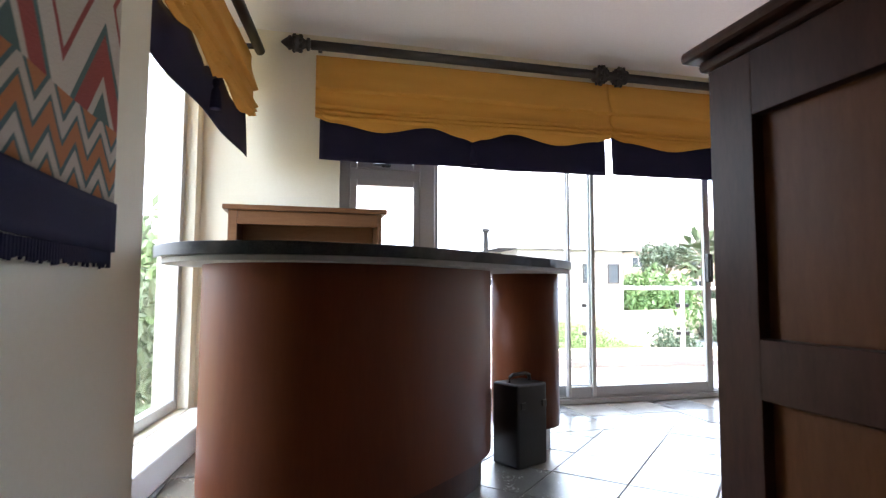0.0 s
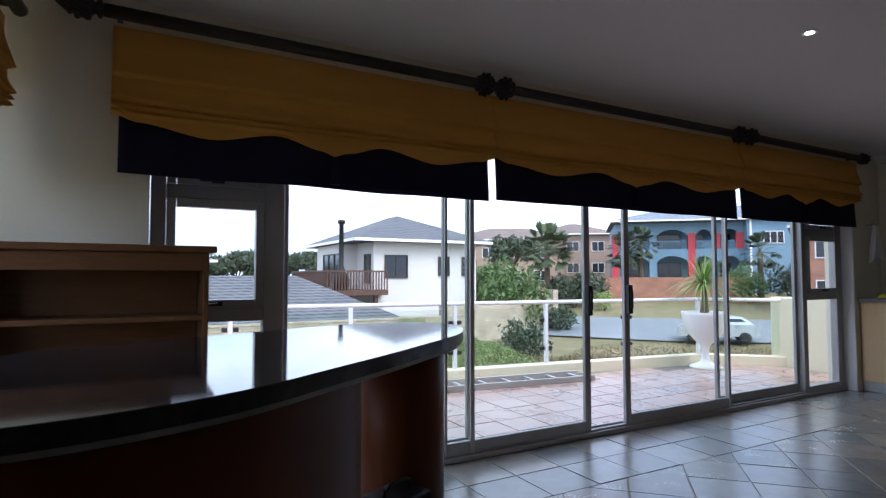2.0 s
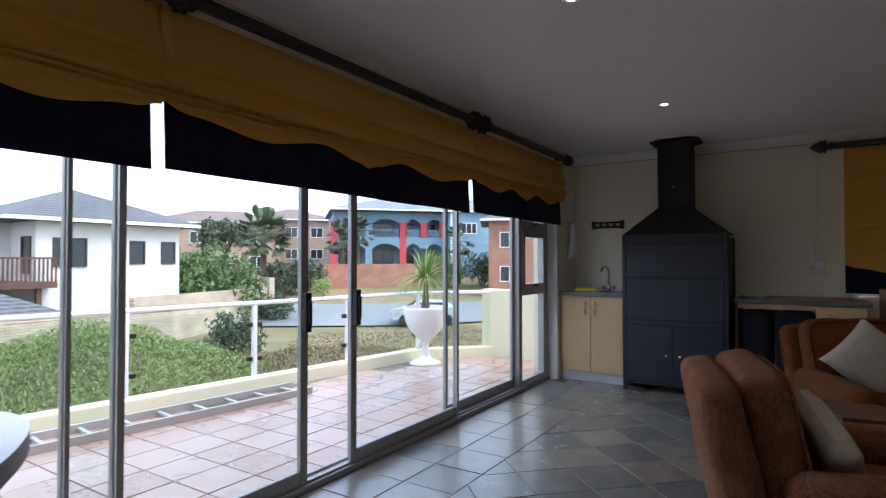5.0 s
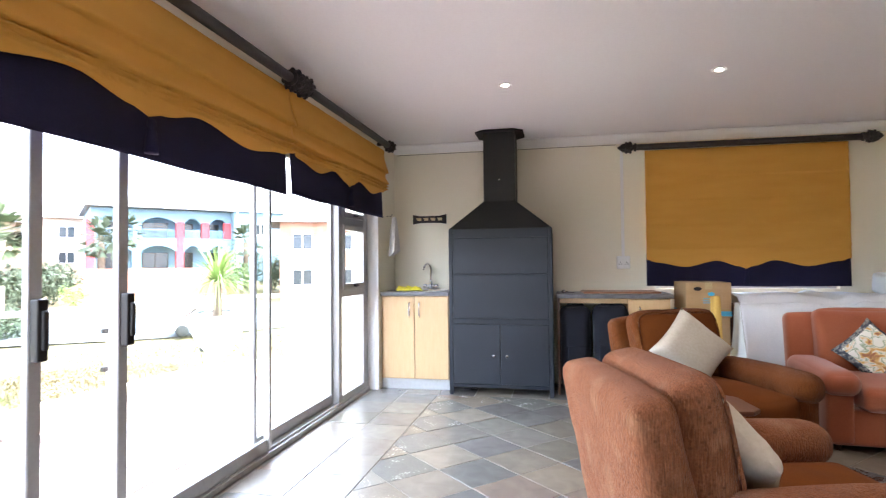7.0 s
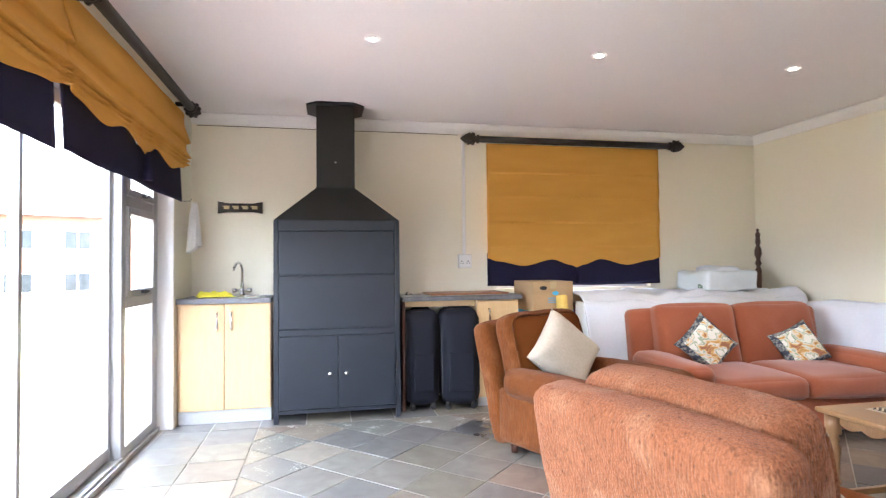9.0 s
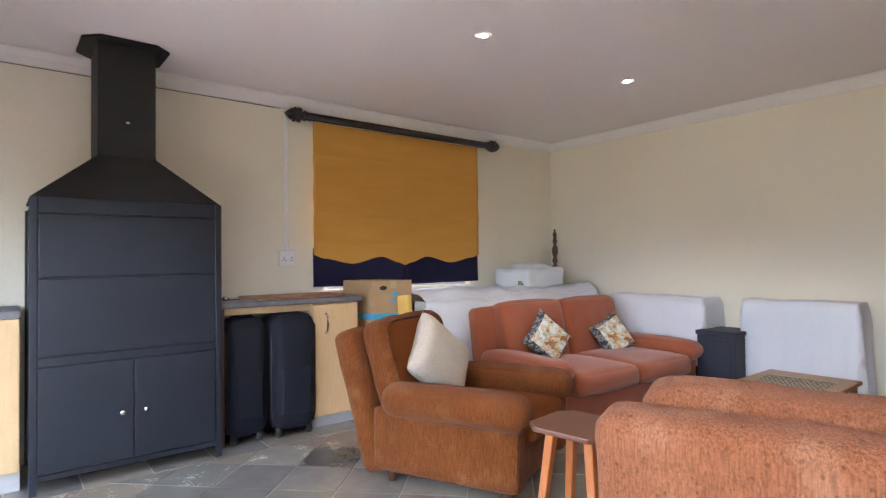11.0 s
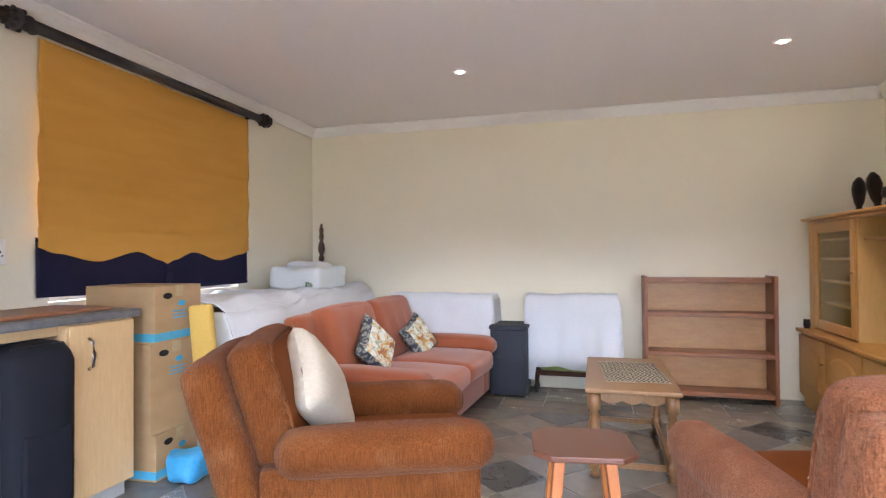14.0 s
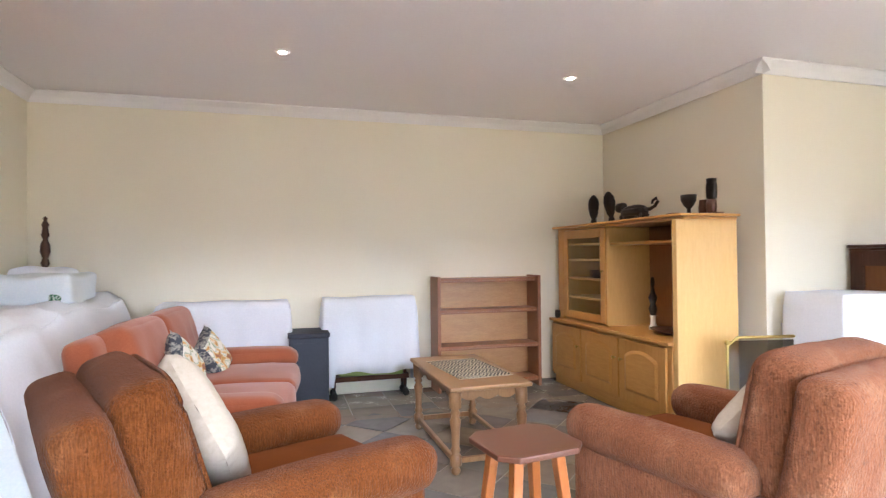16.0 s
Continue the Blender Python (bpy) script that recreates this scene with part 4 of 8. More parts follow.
def finial(bm, m):
    lathe(bm, [(0.018, 0.0), (0.040, 0.008), (0.040, 0.022), (0.024, 0.03), (0.034, 0.045), (0.052, 0.07), (0.050, 0.10), (0.034, 0.125), (0.036, 0.138), (0.016, 0.165), (0.004, 0.18)], 16, m)
    for k in range(8):
        for r, h, s in ((0.046, 0.062, 0.016), (0.046, 0.100, 0.014), (0.034, 0.128, 0.012)):
            a = 2 * math.pi * (k + 0.5 * (h > 0.08)) / 8
            bmesh.ops.create_icosphere(bm, subdivisions=1, radius=s, matrix=m @ Matrix.Translation((r * math.cos(a), r * math.sin(a), h)))


def curtain_pole(m, length, r, clusters, label, ends=(True, True)):
    root = group_root("curtain_pole", m, label, "curtain pole")
    bm = bmesh.new()
    tube(bm, [(-length / 2, 0, 0), (-length / 6, 0, 0), (length / 6, 0, 0), (length / 2, 0, 0)], r, 16)
    put("rod", bm, M["pole"], root, True)
    if ends[0]:
        bm = bmesh.new()
        finial(bm, pose(-length / 2, 0, 0, 0, -90, 0))
        put("finial", bm, M["pole"], root, True)
    if ends[1]:
        bm = bmesh.new()
        finial(bm, pose(length / 2, 0, 0, 0, 90, 0))
        put("finial", bm, M["pole"], root, True)
    for c in clusters:
        bm = bmesh.new()
        for s in (-1, 1):
            finial(bm, pose(c + s * 0.13, 0, 0, 0, -90 * s, 0) @ Matrix.Diagonal((1.25, 1.25, 0.72, 1)))
            for a in range(6):
                q = a * math.pi / 3
                bmesh.ops.create_icosphere(bm, subdivisions=1, radius=0.021, matrix=pose(c + s * 0.075, 0.04 * math.cos(q), 0.04 * math.sin(q)))
        put("finial", bm, M["pole"], root, True)
    for x in (-length / 2 + 0.06, length / 2 - 0.06):
        box("bracket", x - 0.012, x + 0.012, 0.0, 0.085, -0.014, 0.014, M["pole"], root, 0.003)
    return root


curtain_pole(pose(3.44, 3.605, 2.345), 6.48, 0.030, [-1.155, 1.38], "long dark wooden curtain pole with carved finials")
curtain_pole(WEST @ pose(0.335, -0.98, 2.29, 0, 0, 90), 1.8, 0.030, [], "dark wooden curtain pole over the side window", (True, False))
curtain_pole(pose(7.262, 0.30, 2.325, 0, 0, -90), 1.93, 0.030, [], "dark wooden curtain pole with turned finials")


# ---- ceiling downlights ----
def downlight(x, y):
    root = group_root("downlight", pose(x, y, CEIL), "small lit recessed ceiling downlight with white rim", "ceiling light", "downlights in the ceiling")
    bm = bmesh.new()
    lathe(bm, [(0.031, -0.001), (0.046, -0.001), (0.046, -0.005), (0.038, -0.008), (0.031, -0.005)], 24)
    put("rim", bm, M["white"], root, True)
    bm = bmesh.new()
    lathe(bm, [(0.030, -0.001), (0.030, -0.004), (0.015, -0.006)], 20)
    put("bulb", bm, M["emit"], root)
    li = new("lamp_light", bpy.data.lights.new("lamp_light", "SPOT"))
    li.data.energy, li.data.spot_size, li.data.spot_blend, li.data.shadow_soft_size, li.data.color = 2.0, radians(110), 0.6, 0.03, (1.0, 0.9, 0.74)
    li.location = (0, 0, -0.03)
    li.parent = root


for x, y in LAMPS:
    downlight(x, y)


# ---- bar and shelf ----
def bar_counter():
    root = group_root("bar_counter", pose(0, 0, 0), "curved bar counter with reddish veneer front and dark granite top", "bar counter")
    top = smooth_loop([(-0.30, 2.15), (-0.16, 1.86), (0.14, 1.74), (0.48, 1.82), (0.80, 2.04), (1.12, 2.29), (1.41, 2.55), (1.55, 2.83), (1.47, 3.05), (1.22, 3.10), (0.85, 2.98), (0.40, 2.80), (0.0, 2.62), (-0.24, 2.42)], 8)
    bm = outline_slab(bmesh.new(), top, 0.918, 0.957)
    edges = [e for e in bm.edges if abs(e.verts[0].co.z - e.verts[1].co.z) < 1e-4]
    bmesh.ops.bevel(bm, geom=edges, offset=0.012, segments=3, affect="EDGES", profile=0.5)
    bm.normal_update()
    for f in bm.faces:
        f.smooth = abs(f.normal.z) < 0.9
        f.material_index = 1 if f.smooth else 0
    put("worktop", bm, [M["granite"], M["granite_edge"]], root)
    mx, my = 0.62, 2.4
    put("underlay", outline_slab(bmesh.new(), [(mx + (x - mx) * 0.975, my + (y - my) * 0.965) for x, y in top], 0.902, 0.9175), M["underlay"], root)
    body = smooth_loop([(-0.155, 2.20), (-0.06, 1.98), (0.16, 1.87), (0.46, 1.95), (0.75, 2.18), (0.965, 2.42), (1.04, 2.66), (0.95, 2.74), (0.80, 2.62), (0.45, 2.45), (0.10, 2.40), (-0.08, 2.36)], 8)
    bm = outline_slab(bmesh.new(), body, 0.12, 0.9015)
    for e in bm.edges:
        e.smooth = abs(e.verts[0].co.z - e.verts[1].co.z) > 0.01
    put("front", bm, M["barwood"], root, True)
    cx, cy = 0.42, 2.25
    put("plinth", outline_slab(bmesh.new(), [(cx + (x - cx) * 0.9, cy + (y - cy) * 0.85) for x, y in body], 0.0, 0.12), M["darkwood"], root)
    bm = bmesh.new()
    lathe(bm, [(0.178, 0.12), (0.178, 0.9015)], 40, pose(1.345, 2.93, 0))
    o = put("column", bm, M["barwood"], root, True)
    bm = bmesh.new()
    lathe(bm, [(0.13, 0.0), (0.13, 0.12)], 32, pose(1.345, 2.93, 0))
    put("foot", bm, M["plinth"], root, True)


bar_counter()


def bar_shelf():
    root = group_root("bar_shelf", pose(0, 0, 0), "brown wooden shelf unit with moulded top, empty, behind the bar", "shelf")
    x0, x1, y0, y1, h = -0.24, 0.64, 3.47, 3.735, 1.30
    box("side", x0, x0 + 0.05, y0, y1, 0, h - 0.03, M["bookbar"], root)
    box("side", x1 - 0.025, x1, y0, y1, 0, h - 0.03, M["bookbar"], root)
    box("top", x0 - 0.03, x1 + 0.03, y0 - 0.025, y1, h - 0.03, h, M["bookbar"], root, 0.006)
    box("fascia", x0 + 0.05, x1 - 0.025, y0, y0 + 0.02, h - 0.11, h - 0.03, M["bookbar"], root)
    box("back", x0 + 0.05, x1 - 0.025, y1 - 0.012, y1, 0, h - 0.03, M["bookbar"], root)
    for z in (0.10, 0.40, 0.70, 0.98):
        box("shelf", x0 + 0.05, x1 - 0.025, y0 + 0.01, y1 - 0.012, z - 0.012, z + 0.012, M["bookbar"], root)


bar_shelf()


def case_black():
    root = group_root("equipment_case", pose(1.205, 2.66, 0, 0, 0, 24), "black hard case with a top handle on the floor", "case")
    box("body", -0.10, 0.10, -0.085, 0.085, 0.0, 0.38, M["suit_trim"], root, 0.012, 3)
    bm = bmesh.new()
    tube(bm, [(-0.07, 0, 0.375), (-0.065, 0, 0.405), (-0.04, 0, 0.415), (0.04, 0, 0.415), (0.065, 0, 0.405), (0.07, 0, 0.375)], 0.009, 8)
    put("handle", bm, M["suit_trim"], root, True)
    for x in (-0.07, 0.07):
        box("catch", x - 0.015, x + 0.015, -0.096, -0.088, 0.27, 0.30, M["handle_black"], root, 0.002)


case_black()


def panel_face(bm, u0, u1, z0, z1, depth, stile, mids, put_quad):
    """Frame of stiles and rails round sunk panels; put_quad lays a block given u and z ranges."""
    put_quad(bm, u0, u0 + stile, z0, z1, depth)
    put_quad(bm, u1 - stile, u1, z0, z1, depth)
    for a, b in mids:
        put_quad(bm, u0 + stile, u1 - stile, a, b, depth)


def dark_cabinet():
    root = group_root("cabinet", pose(0, 0, 0), "dark stained cabinet with panelled sides and moulded top", "cabinet")
    x0, x1, y0, y1, h = 0.85, 1.72, 0.25, 0.90, 1.21
    box("body", x0 + 0.02, x1 - 0.02, y0, y1 - 0.02, 0.06, h - 0.02, M["panelwood"], root, 0.003)
    bm = bmesh.new()
    for xa, xb in ((x0, x0 + 0.022), (x1 - 0.022, x1)):
        for q in ((y0, y0 + 0.09, 0.0, h - 0.02), (y1 - 0.09, y1, 0.0, h - 0.02), (y0 + 0.09, y1 - 0.09, 0.0, 0.12), (y0 + 0.09, y1 - 0.09, 0.66, 0.75), (y0 + 0.09, y1 - 0.09, h - 0.12, h - 0.02)):
            cuboid(bm, xa, xb, q[0], q[1], q[2], q[3])
    for q in ((x0 + 0.022, x0 + 0.10, 0.0, h - 0.02), (x1 - 0.10, x1 - 0.022, 0.0, h - 0.02), (x0 + 0.10, x1 - 0.10, 0.0, 0.10), (x0 + 0.10, x1 - 0.10, h - 0.10, h - 0.02)):
        cuboid(bm, q[0], q[1], y1 - 0.022, y1, q[2], q[3])
    put("frame", bevelled(bm, 0.001, 1), M["darkwood"], root)
    for a, b in ((x0 + 0.105, 1.28), (1.29, x1 - 0.105)):
        d = box("door", a, b, y1 - 0.02, y1 + 0.004, 0.11, h - 0.11, M["panelwood"], root, 0.006)
    bm = bmesh.new()
    cuboid(bm, x0 - 0.012, x1 + 0.012, y0, y1 + 0.012, h - 0.02, h)
    cuboid(bm, x0 - 0.032, x1 + 0.032, y0, y1 + 0.032, h + 0.001, h + 0.022)
    put("top", bevelled(bm, 0.008, 2), M["darkwood"], root)


dark_cabinet()


def cloth_over(name, x0, x1, y0, y1, top, hem, label, mat, sag=0.02, seed=0.0, skirt=0.03, nu=40, nv=40, hem_fn=None, solid=True):
    """A sheet laid over a block: flat top with creases and sides that hang in folds."""
    cx, cy, hx, hy = (x0 + x1) / 2, (y0 + y1) / 2, (x1 - x0) / 2, (y1 - y0) / 2

    def fn(u, v):
        a, b = 2 * u - 1, 2 * v - 1
        over = 1.45
        px, py = a * over, b * over
        m = max(abs(px), abs(py))
        drop = max(0.0, m - 1.0) / (over - 1.0)
        if m > 1:
            qx, qy = max(-1, min(1, px)), max(-1, min(1, py))
        else:
            qx, qy = px, py
        x, y = cx + qx * hx, cy + qy * hy
        bottom = hem_fn(x, y) if hem_fn else hem
        s = (x + y) * 1.0
        fold = noise.noise(Vector((x * 9 + seed, y * 9, seed))) + 0.6 * math.sin((x - y) * 31 + seed)
        out = skirt * drop * (1.0 + 0.9 * fold)
        if abs(px) >= abs(py) and m > 1:
            x += math.copysign(0.012 + out, px)
        if abs(py) >= abs(px) and m > 1:
            y += math.copysign(0.012 + out, py)
        z = top + sag * noise.noise(Vector((x * 3.1 + seed, y * 3.1, seed))) + 0.3 * sag * noise.noise(Vector((x * 11, y * 11, seed)))
        z = z + (bottom + 0.015 * noise.noise(Vector((x * 5, y * 5, seed))) - z) * drop ** 0.9 if m > 1 else z
        return (x, y, z)

    return fn


def covered(name, x0, x1, y0, y1, top, hem, label, category, mat, inner=None, **kw):
    root = group_root(name, pose(0, 0, 0), label, category)
    fn = cloth_over(name, x0, x1, y0, y1, top, hem, label, mat, **kw)
    grid_sheet("sheet", 56, 56, fn, mat, root, 0.003)
    if inner:
        box("body", x0 + 0.03, x1 - 0.03, y0 + 0.03, y1 - 0.03, inner[0], top - 0.04, inner[1], root, 0.02)
    return root


covered("covered_chest", 1.80, 2.36, 0.30, 0.70, 0.93, 0.02, "chest under a white dust sheet", "covered furniture", M["sheet"], (0.0, M["panelwood"]), seed=3.0, sag=0.008, skirt=0.012)


def fire_screen():
    root = group_root("fire_screen", pose(2.50, 0.36, 0, 0, 0, -10), "brass framed folding fire screen with dark mesh", "fire screen")
    pts = [(-0.33, 0, 0.02), (-0.33, 0, 0.60), (-0.26, 0, 0.65), (0.26, 0, 0.65), (0.33, 0, 0.60), (0.33, 0, 0.02)]
    bm = bmesh.new()
    tube(bm, pts, 0.010, 8)
    tube(bm, [(-0.33, 0, 0.06), (0.33, 0, 0.06)], 0.008, 8)
    for x in (-0.33, 0.33):
        tube(bm, [(x, -0.1, 0.01), (x, 0.1, 0.01)], 0.010, 8)
        bmesh.ops.create_icosphere(bm, subdivisions=2, radius=0.018, matrix=pose(x, 0, 0.62))
    put("frame", bm, M["brass"], root, True)
    box("mesh_panel", -0.32, 0.32, -0.001, 0.001, 0.06, 0.63, M["screen_mesh"], root, 0)


fire_screen()


# ---- upholstered suite ----
def armchair(m, label, ma, mb, tilt):
    """Faces local -x; origin on the floor under the seat."""
    root = group_root("armchair", m, label, "armchair", "orange armchairs")
    W = 0.43
    pad("base", -0.40, 0.40, -W + 0.03, W - 0.03, 0.06, 0.30, 0.03, mb, root, n=10)
    for s in (-1, 1):
        ya, yb = (W - 0.16, W) if s > 0 else (-W, -W + 0.16)
        pad("arm_side", -0.43, 0.40, ya + 0.02, yb - 0.02, 0.07, 0.40, 0.03, mb, root, n=8)
        pad("armrest", -0.475, 0.34, ya - 0.01, yb + 0.02, 0.355, 0.53, 0.076, ma, root, puff=(0.01, 0.005, 0.012), n=14, wob=0.006, seed=s)
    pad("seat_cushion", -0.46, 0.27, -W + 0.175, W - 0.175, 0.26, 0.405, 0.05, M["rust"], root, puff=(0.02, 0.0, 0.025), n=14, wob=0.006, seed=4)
    lean = pose(0.32, 0, 0.27, 0, tilt, 0)
    pad("backrest", 0.06, 0.22, -W + 0.03, W - 0.03, -0.20, 0.58, 0.055, mb, root, puff=(0.012, 0.0, 0.012), n=16, m=lean, wob=0.008, seed=2)
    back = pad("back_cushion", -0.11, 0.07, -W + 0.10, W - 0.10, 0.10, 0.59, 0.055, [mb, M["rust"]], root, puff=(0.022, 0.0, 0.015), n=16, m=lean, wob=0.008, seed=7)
    # front faces of the back cushion take the darker rust
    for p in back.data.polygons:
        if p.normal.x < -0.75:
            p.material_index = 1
    bm = bmesh.new()
    loop = []
    n = 40
    for k in range(n + 1):
        a = 2 * math.pi * k / n
        e = lambda c: math.copysign(abs(c) ** 0.32, c)
        loop.append(lean @ Vector((-0.108, (W - 0.115) * e(math.cos(a)), 0.345 + 0.225 * e(math.sin(a)))))
    tube(bm, loop, 0.007, 6)
    put("piping", bm, ma, root, True)
    for x in (-0.34, 0.32):
        for y in (-W + 0.09, W - 0.09):
            bm = bmesh.new()
            lathe(bm, [(0.022, 0.0), (0.03, 0.07)], 12, pose(x, y, 0))
            put("foot", bm, M["darkwood"], root, True)
    return root


CHAIR_A = pose(5.58, 1.05, 0, 0, 0, 23)
CHAIR_B = pose(3.81, 1.32, 0, 0, 0, 104)
armchair(CHAIR_A, "worn orange chenille armchair with padded arms", M["orange"], M["orange"], 16.5)
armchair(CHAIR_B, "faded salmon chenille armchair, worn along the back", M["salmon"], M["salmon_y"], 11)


def scatter_cushion(name, m, size, thick, mat, label, edge=None, group=""):
    root = group_root(name, m, label, "cushion", group)
    h = size / 2
    bm = bmesh.new()
    n = 18
    for side in (1, -1):
        vs = []
        for a in range(n + 1):
            row = []
            for b in range(n + 1):
                u, v = 2 * a / n - 1, 2 * b / n - 1
                pin = 1 - 0.10 * (1 - u * u) * abs(v) ** 3
                pin2 = 1 - 0.10 * (1 - v * v) * abs(u) ** 3
                d = thick / 2 * ((1 - u ** 4) * (1 - v ** 4)) ** 0.45 + 0.004 * noise.noise(Vector((u * 4, v * 4, size * 9)))
                row.append(bm.verts.new((h * u * pin2, side * d, h * v * pin)))
            vs.append(row)
        for a in range(n):
            for b in range(n):
                f = bm.faces.new((vs[a][b], vs[a + 1][b], vs[a + 1][b + 1], vs[a][b + 1]))
                u, v = 2 * (a + 0.5) / n - 1, 2 * (b + 0.5) / n - 1
                f.material_index = 1 if edge and max(abs(u), abs(v)) > 0.78 else 0
    bmesh.ops.remove_doubles(bm, verts=bm.verts, dist=0.0006)
    put("cover", bm, [mat, edge or mat], root, True)
    return root


def on(m, x, y, z, rx=0, ry=0, rz=0):
    return m @ pose(x, y, z, rx, ry, rz)


scatter_cushion("scatter_cushion", on(CHAIR_A, 0.205, 0.0, 0.60, 0, 0, 84) @ pose(0, 0, 0, 24, 0, 0) @ pose(0, 0, 0, 0, 45, 0), 0.44, 0.17, M["satin"], "cream satin scatter cushion on an armchair")
scatter_cushion("scatter_cushion", on(CHAIR_B, 0.12, 0.02, 0.535, 0, 0, 92) @ pose(0, 0, 0, 25, 0, 0) @ pose(0, 0, 0, 0, 40, 0), 0.36, 0.14, M["satin"], "cream satin scatter cushion on an armchair")


SOFA = pose(5.93, -0.45, 0, 0, 0, -4) @ pose(-5.90, 0.46, 0)


def sofa():
    root = group_root("sofa", SOFA, "salmon velour two-seat sofa with padded arms", "sofa")
    x0, x1, y0, y1 = 5.46, 6.36, -1.34, 0.36
    pad("base", x0 + 0.04, x1 - 0.05, y0 + 0.04, y1 - 0.04, 0.04, 0.27, 0.03, M["sofa"], root, n=10)
    for a, b in ((y0, y0 + 0.2), (y1 - 0.2, y1)):
        pad("arm_side", x0 + 0.03, x1 - 0.12, a + 0.02, b - 0.02, 0.05, 0.42, 0.03, M["sofa"], root, n=8)
        pad("armrest", x0 - 0.03, x1 - 0.14, a - 0.01, b + 0.01, 0.36, 0.51, 0.07, M["sofa"], root, puff=(0.01, 0.005, 0.015), n=14, wob=0.005, seed=a)
    ym = (y0 + y1) / 2
    for a, b in ((y0 + 0.2, ym), (ym, y1 - 0.2)):
        pad("seat_cushion", x0 - 0.05, x1 - 0.28, a + 0.004, b - 0.004, 0.27, 0.42, 0.05, M["sofa"], root, puff=(0.02, 0.0, 0.03), n=14, wob=0.006, seed=b)
        lean = pose(x1 - 0.26, 0, 0.36, 0, 14, 0)
        bm = bmesh.new()
        padded(bm, -0.06, 0.13, a - 0.012 if a < ym - 0.01 else a + 0.004, b - 0.004 if b < ym + 0.01 else b + 0.012, 0.0, 0.50, 0.055, (0.035, 0, 0.02), 18, None, 0.006, a)
        for v in bm.verts:
            for zc in (0.30,):
                for yc in (0.25, 0.5, 0.75):
                    d = (v.co.y - (a + (b - a) * yc)) ** 2 + (v.co.z - zc) ** 2
                    if v.co.x < 0.03:
                        v.co.x += 0.018 * math.exp(-d / 0.002)
        bmesh.ops.transform(bm, matrix=lean, verts=bm.verts)
        put("back_cushion", bm, M["sofa"], root, True)
    pad("backrest", x1 - 0.20, x1 - 0.06, y0 + 0.06, y1 - 0.02, 0.10, 0.80, 0.05, M["sofa"], root, puff=(0.01, 0, 0.01), n=12, m=pose(x1, 0, 0.1, 0, 8, 0) @ pose(-x1, 0, -0.1))
    for x in (x0 + 0.1, x1 - 0.15):
        for y in (y0 + 0.1, y1 - 0.1):
            bm = bmesh.new()
            lathe(bm, [(0.02, 0.0), (0.026, 0.05)], 12, pose(x, y, 0))
            put("foot", bm, M["darkwood"], root, True)


sofa()
scatter_cushion("scatter_cushion", SOFA @ pose(5.955, -0.10, 0.575, 0, 0, 84) @ pose(0, 0, 0, 20, 0, 0) @ pose(0, 0, 0, 0, 45, 0), 0.345, 0.12, M["floral"], "floral scatter cushion with a dark border", M["floral_edge"], "floral cushions on the sofa")
scatter_cushion("scatter_cushion", SOFA @ pose(5.955, -0.86, 0.535, 0, 0, 78) @ pose(0, 0, 0, 26, 0, 0) @ pose(0, 0, 0, 0, 24, 0), 0.33, 0.11, M["floral"], "floral scatter cushion with a dark border", M["floral_edge"], "floral cushions on the sofa")


def turned_leg(bm, x, y, h, r):
    k = [(0.5, 0.0), (0.75, 0.02), (0.8, 0.06), (0.55, 0.09), (1.0, 0.11), (1.0, 0.22), (0.6, 0.25), (0.85, 0.29), (0.62, 0.33), (0.72, 0.5), (0.95, 0.64), (0.6, 0.70), (0.85, 0.73), (0.6, 0.77), (1.05, 0.79), (1.05, 1.0)]
    lathe(bm, [(r * a, h * z) for a, z in k], 14, pose(x, y, 0))


def coffee_table():
    root = group_root("coffee_table", pose(4.42, -0.14, 0), "honey oak coffee table with turned legs and stretchers", "coffee table")
    box("top", -0.24, 0.24, -0.48, 0.48, 0.455, 0.48, M["oak"], root, 0.008, 3)
    for x in (-0.195, 0.195):
        for y in (-0.42, 0.42):
            bm = bmesh.new()
            turned_leg(bm, x, y, 0.455, 0.033)
            put("leg", bm, M["oak_up"], root, True)
    for s in (-1, 1):
        def apron_x(u, v, s=s):
            z = 0.455 - (0.045 + 0.018 * abs(math.sin(u * math.pi * 3))) * v
            return (-0.16 + 0.32 * u, s * 0.42, z)
        grid_sheet("apron", 30, 2, apron_x, M["oak_up"], root, 0.018, False)
        def apron_y(u, v, s=s):
            z = 0.455 - (0.045 + 0.018 * abs(math.sin(u * math.pi * 5))) * v
            return (s * 0.195, -0.38 + 0.76 * u, z)
        grid_sheet("apron", 40, 2, apron_y, M["oak_up"], root, 0.018, False)
        box("stretcher", s * 0.195 - 0.012, s * 0.195 + 0.012, -0.41, 0.41, 0.055, 0.085, M["oak"], root, 0.004)
        box("stretcher", -0.17, 0.17, s * 0.42 - 0.012, s * 0.42 + 0.012, 0.06, 0.09, M["oak_up"], root, 0.004)


coffee_table()


def table_mat():
    root = group_root("table_mat", pose(4.40, -0.15, 0.4805, 0, 0, 4), "woven patterned table mat with fringed edge", "mat")
    grid_sheet("weave", 12, 18, lambda u, v: (-0.17 + 0.34 * u, -0.28 + 0.56 * v, 0.003 + 0.0015 * noise.noise(Vector((u * 5, v * 5, 0)))), M["placemat"], root, 0.002)
    bm = bmesh.new()
    for k in range(46):
        x = -0.168 + 0.336 * k / 45
        for s in (-1, 1):
            cuboid(bm, x - 0.0015, x + 0.0015, min(s * 0.28, s * 0.305), max(s * 0.28, s * 0.305), 0.0005, 0.002)
    tagged(put("fringe", bm, M["satin"], root), kind="stuff")


table_mat()


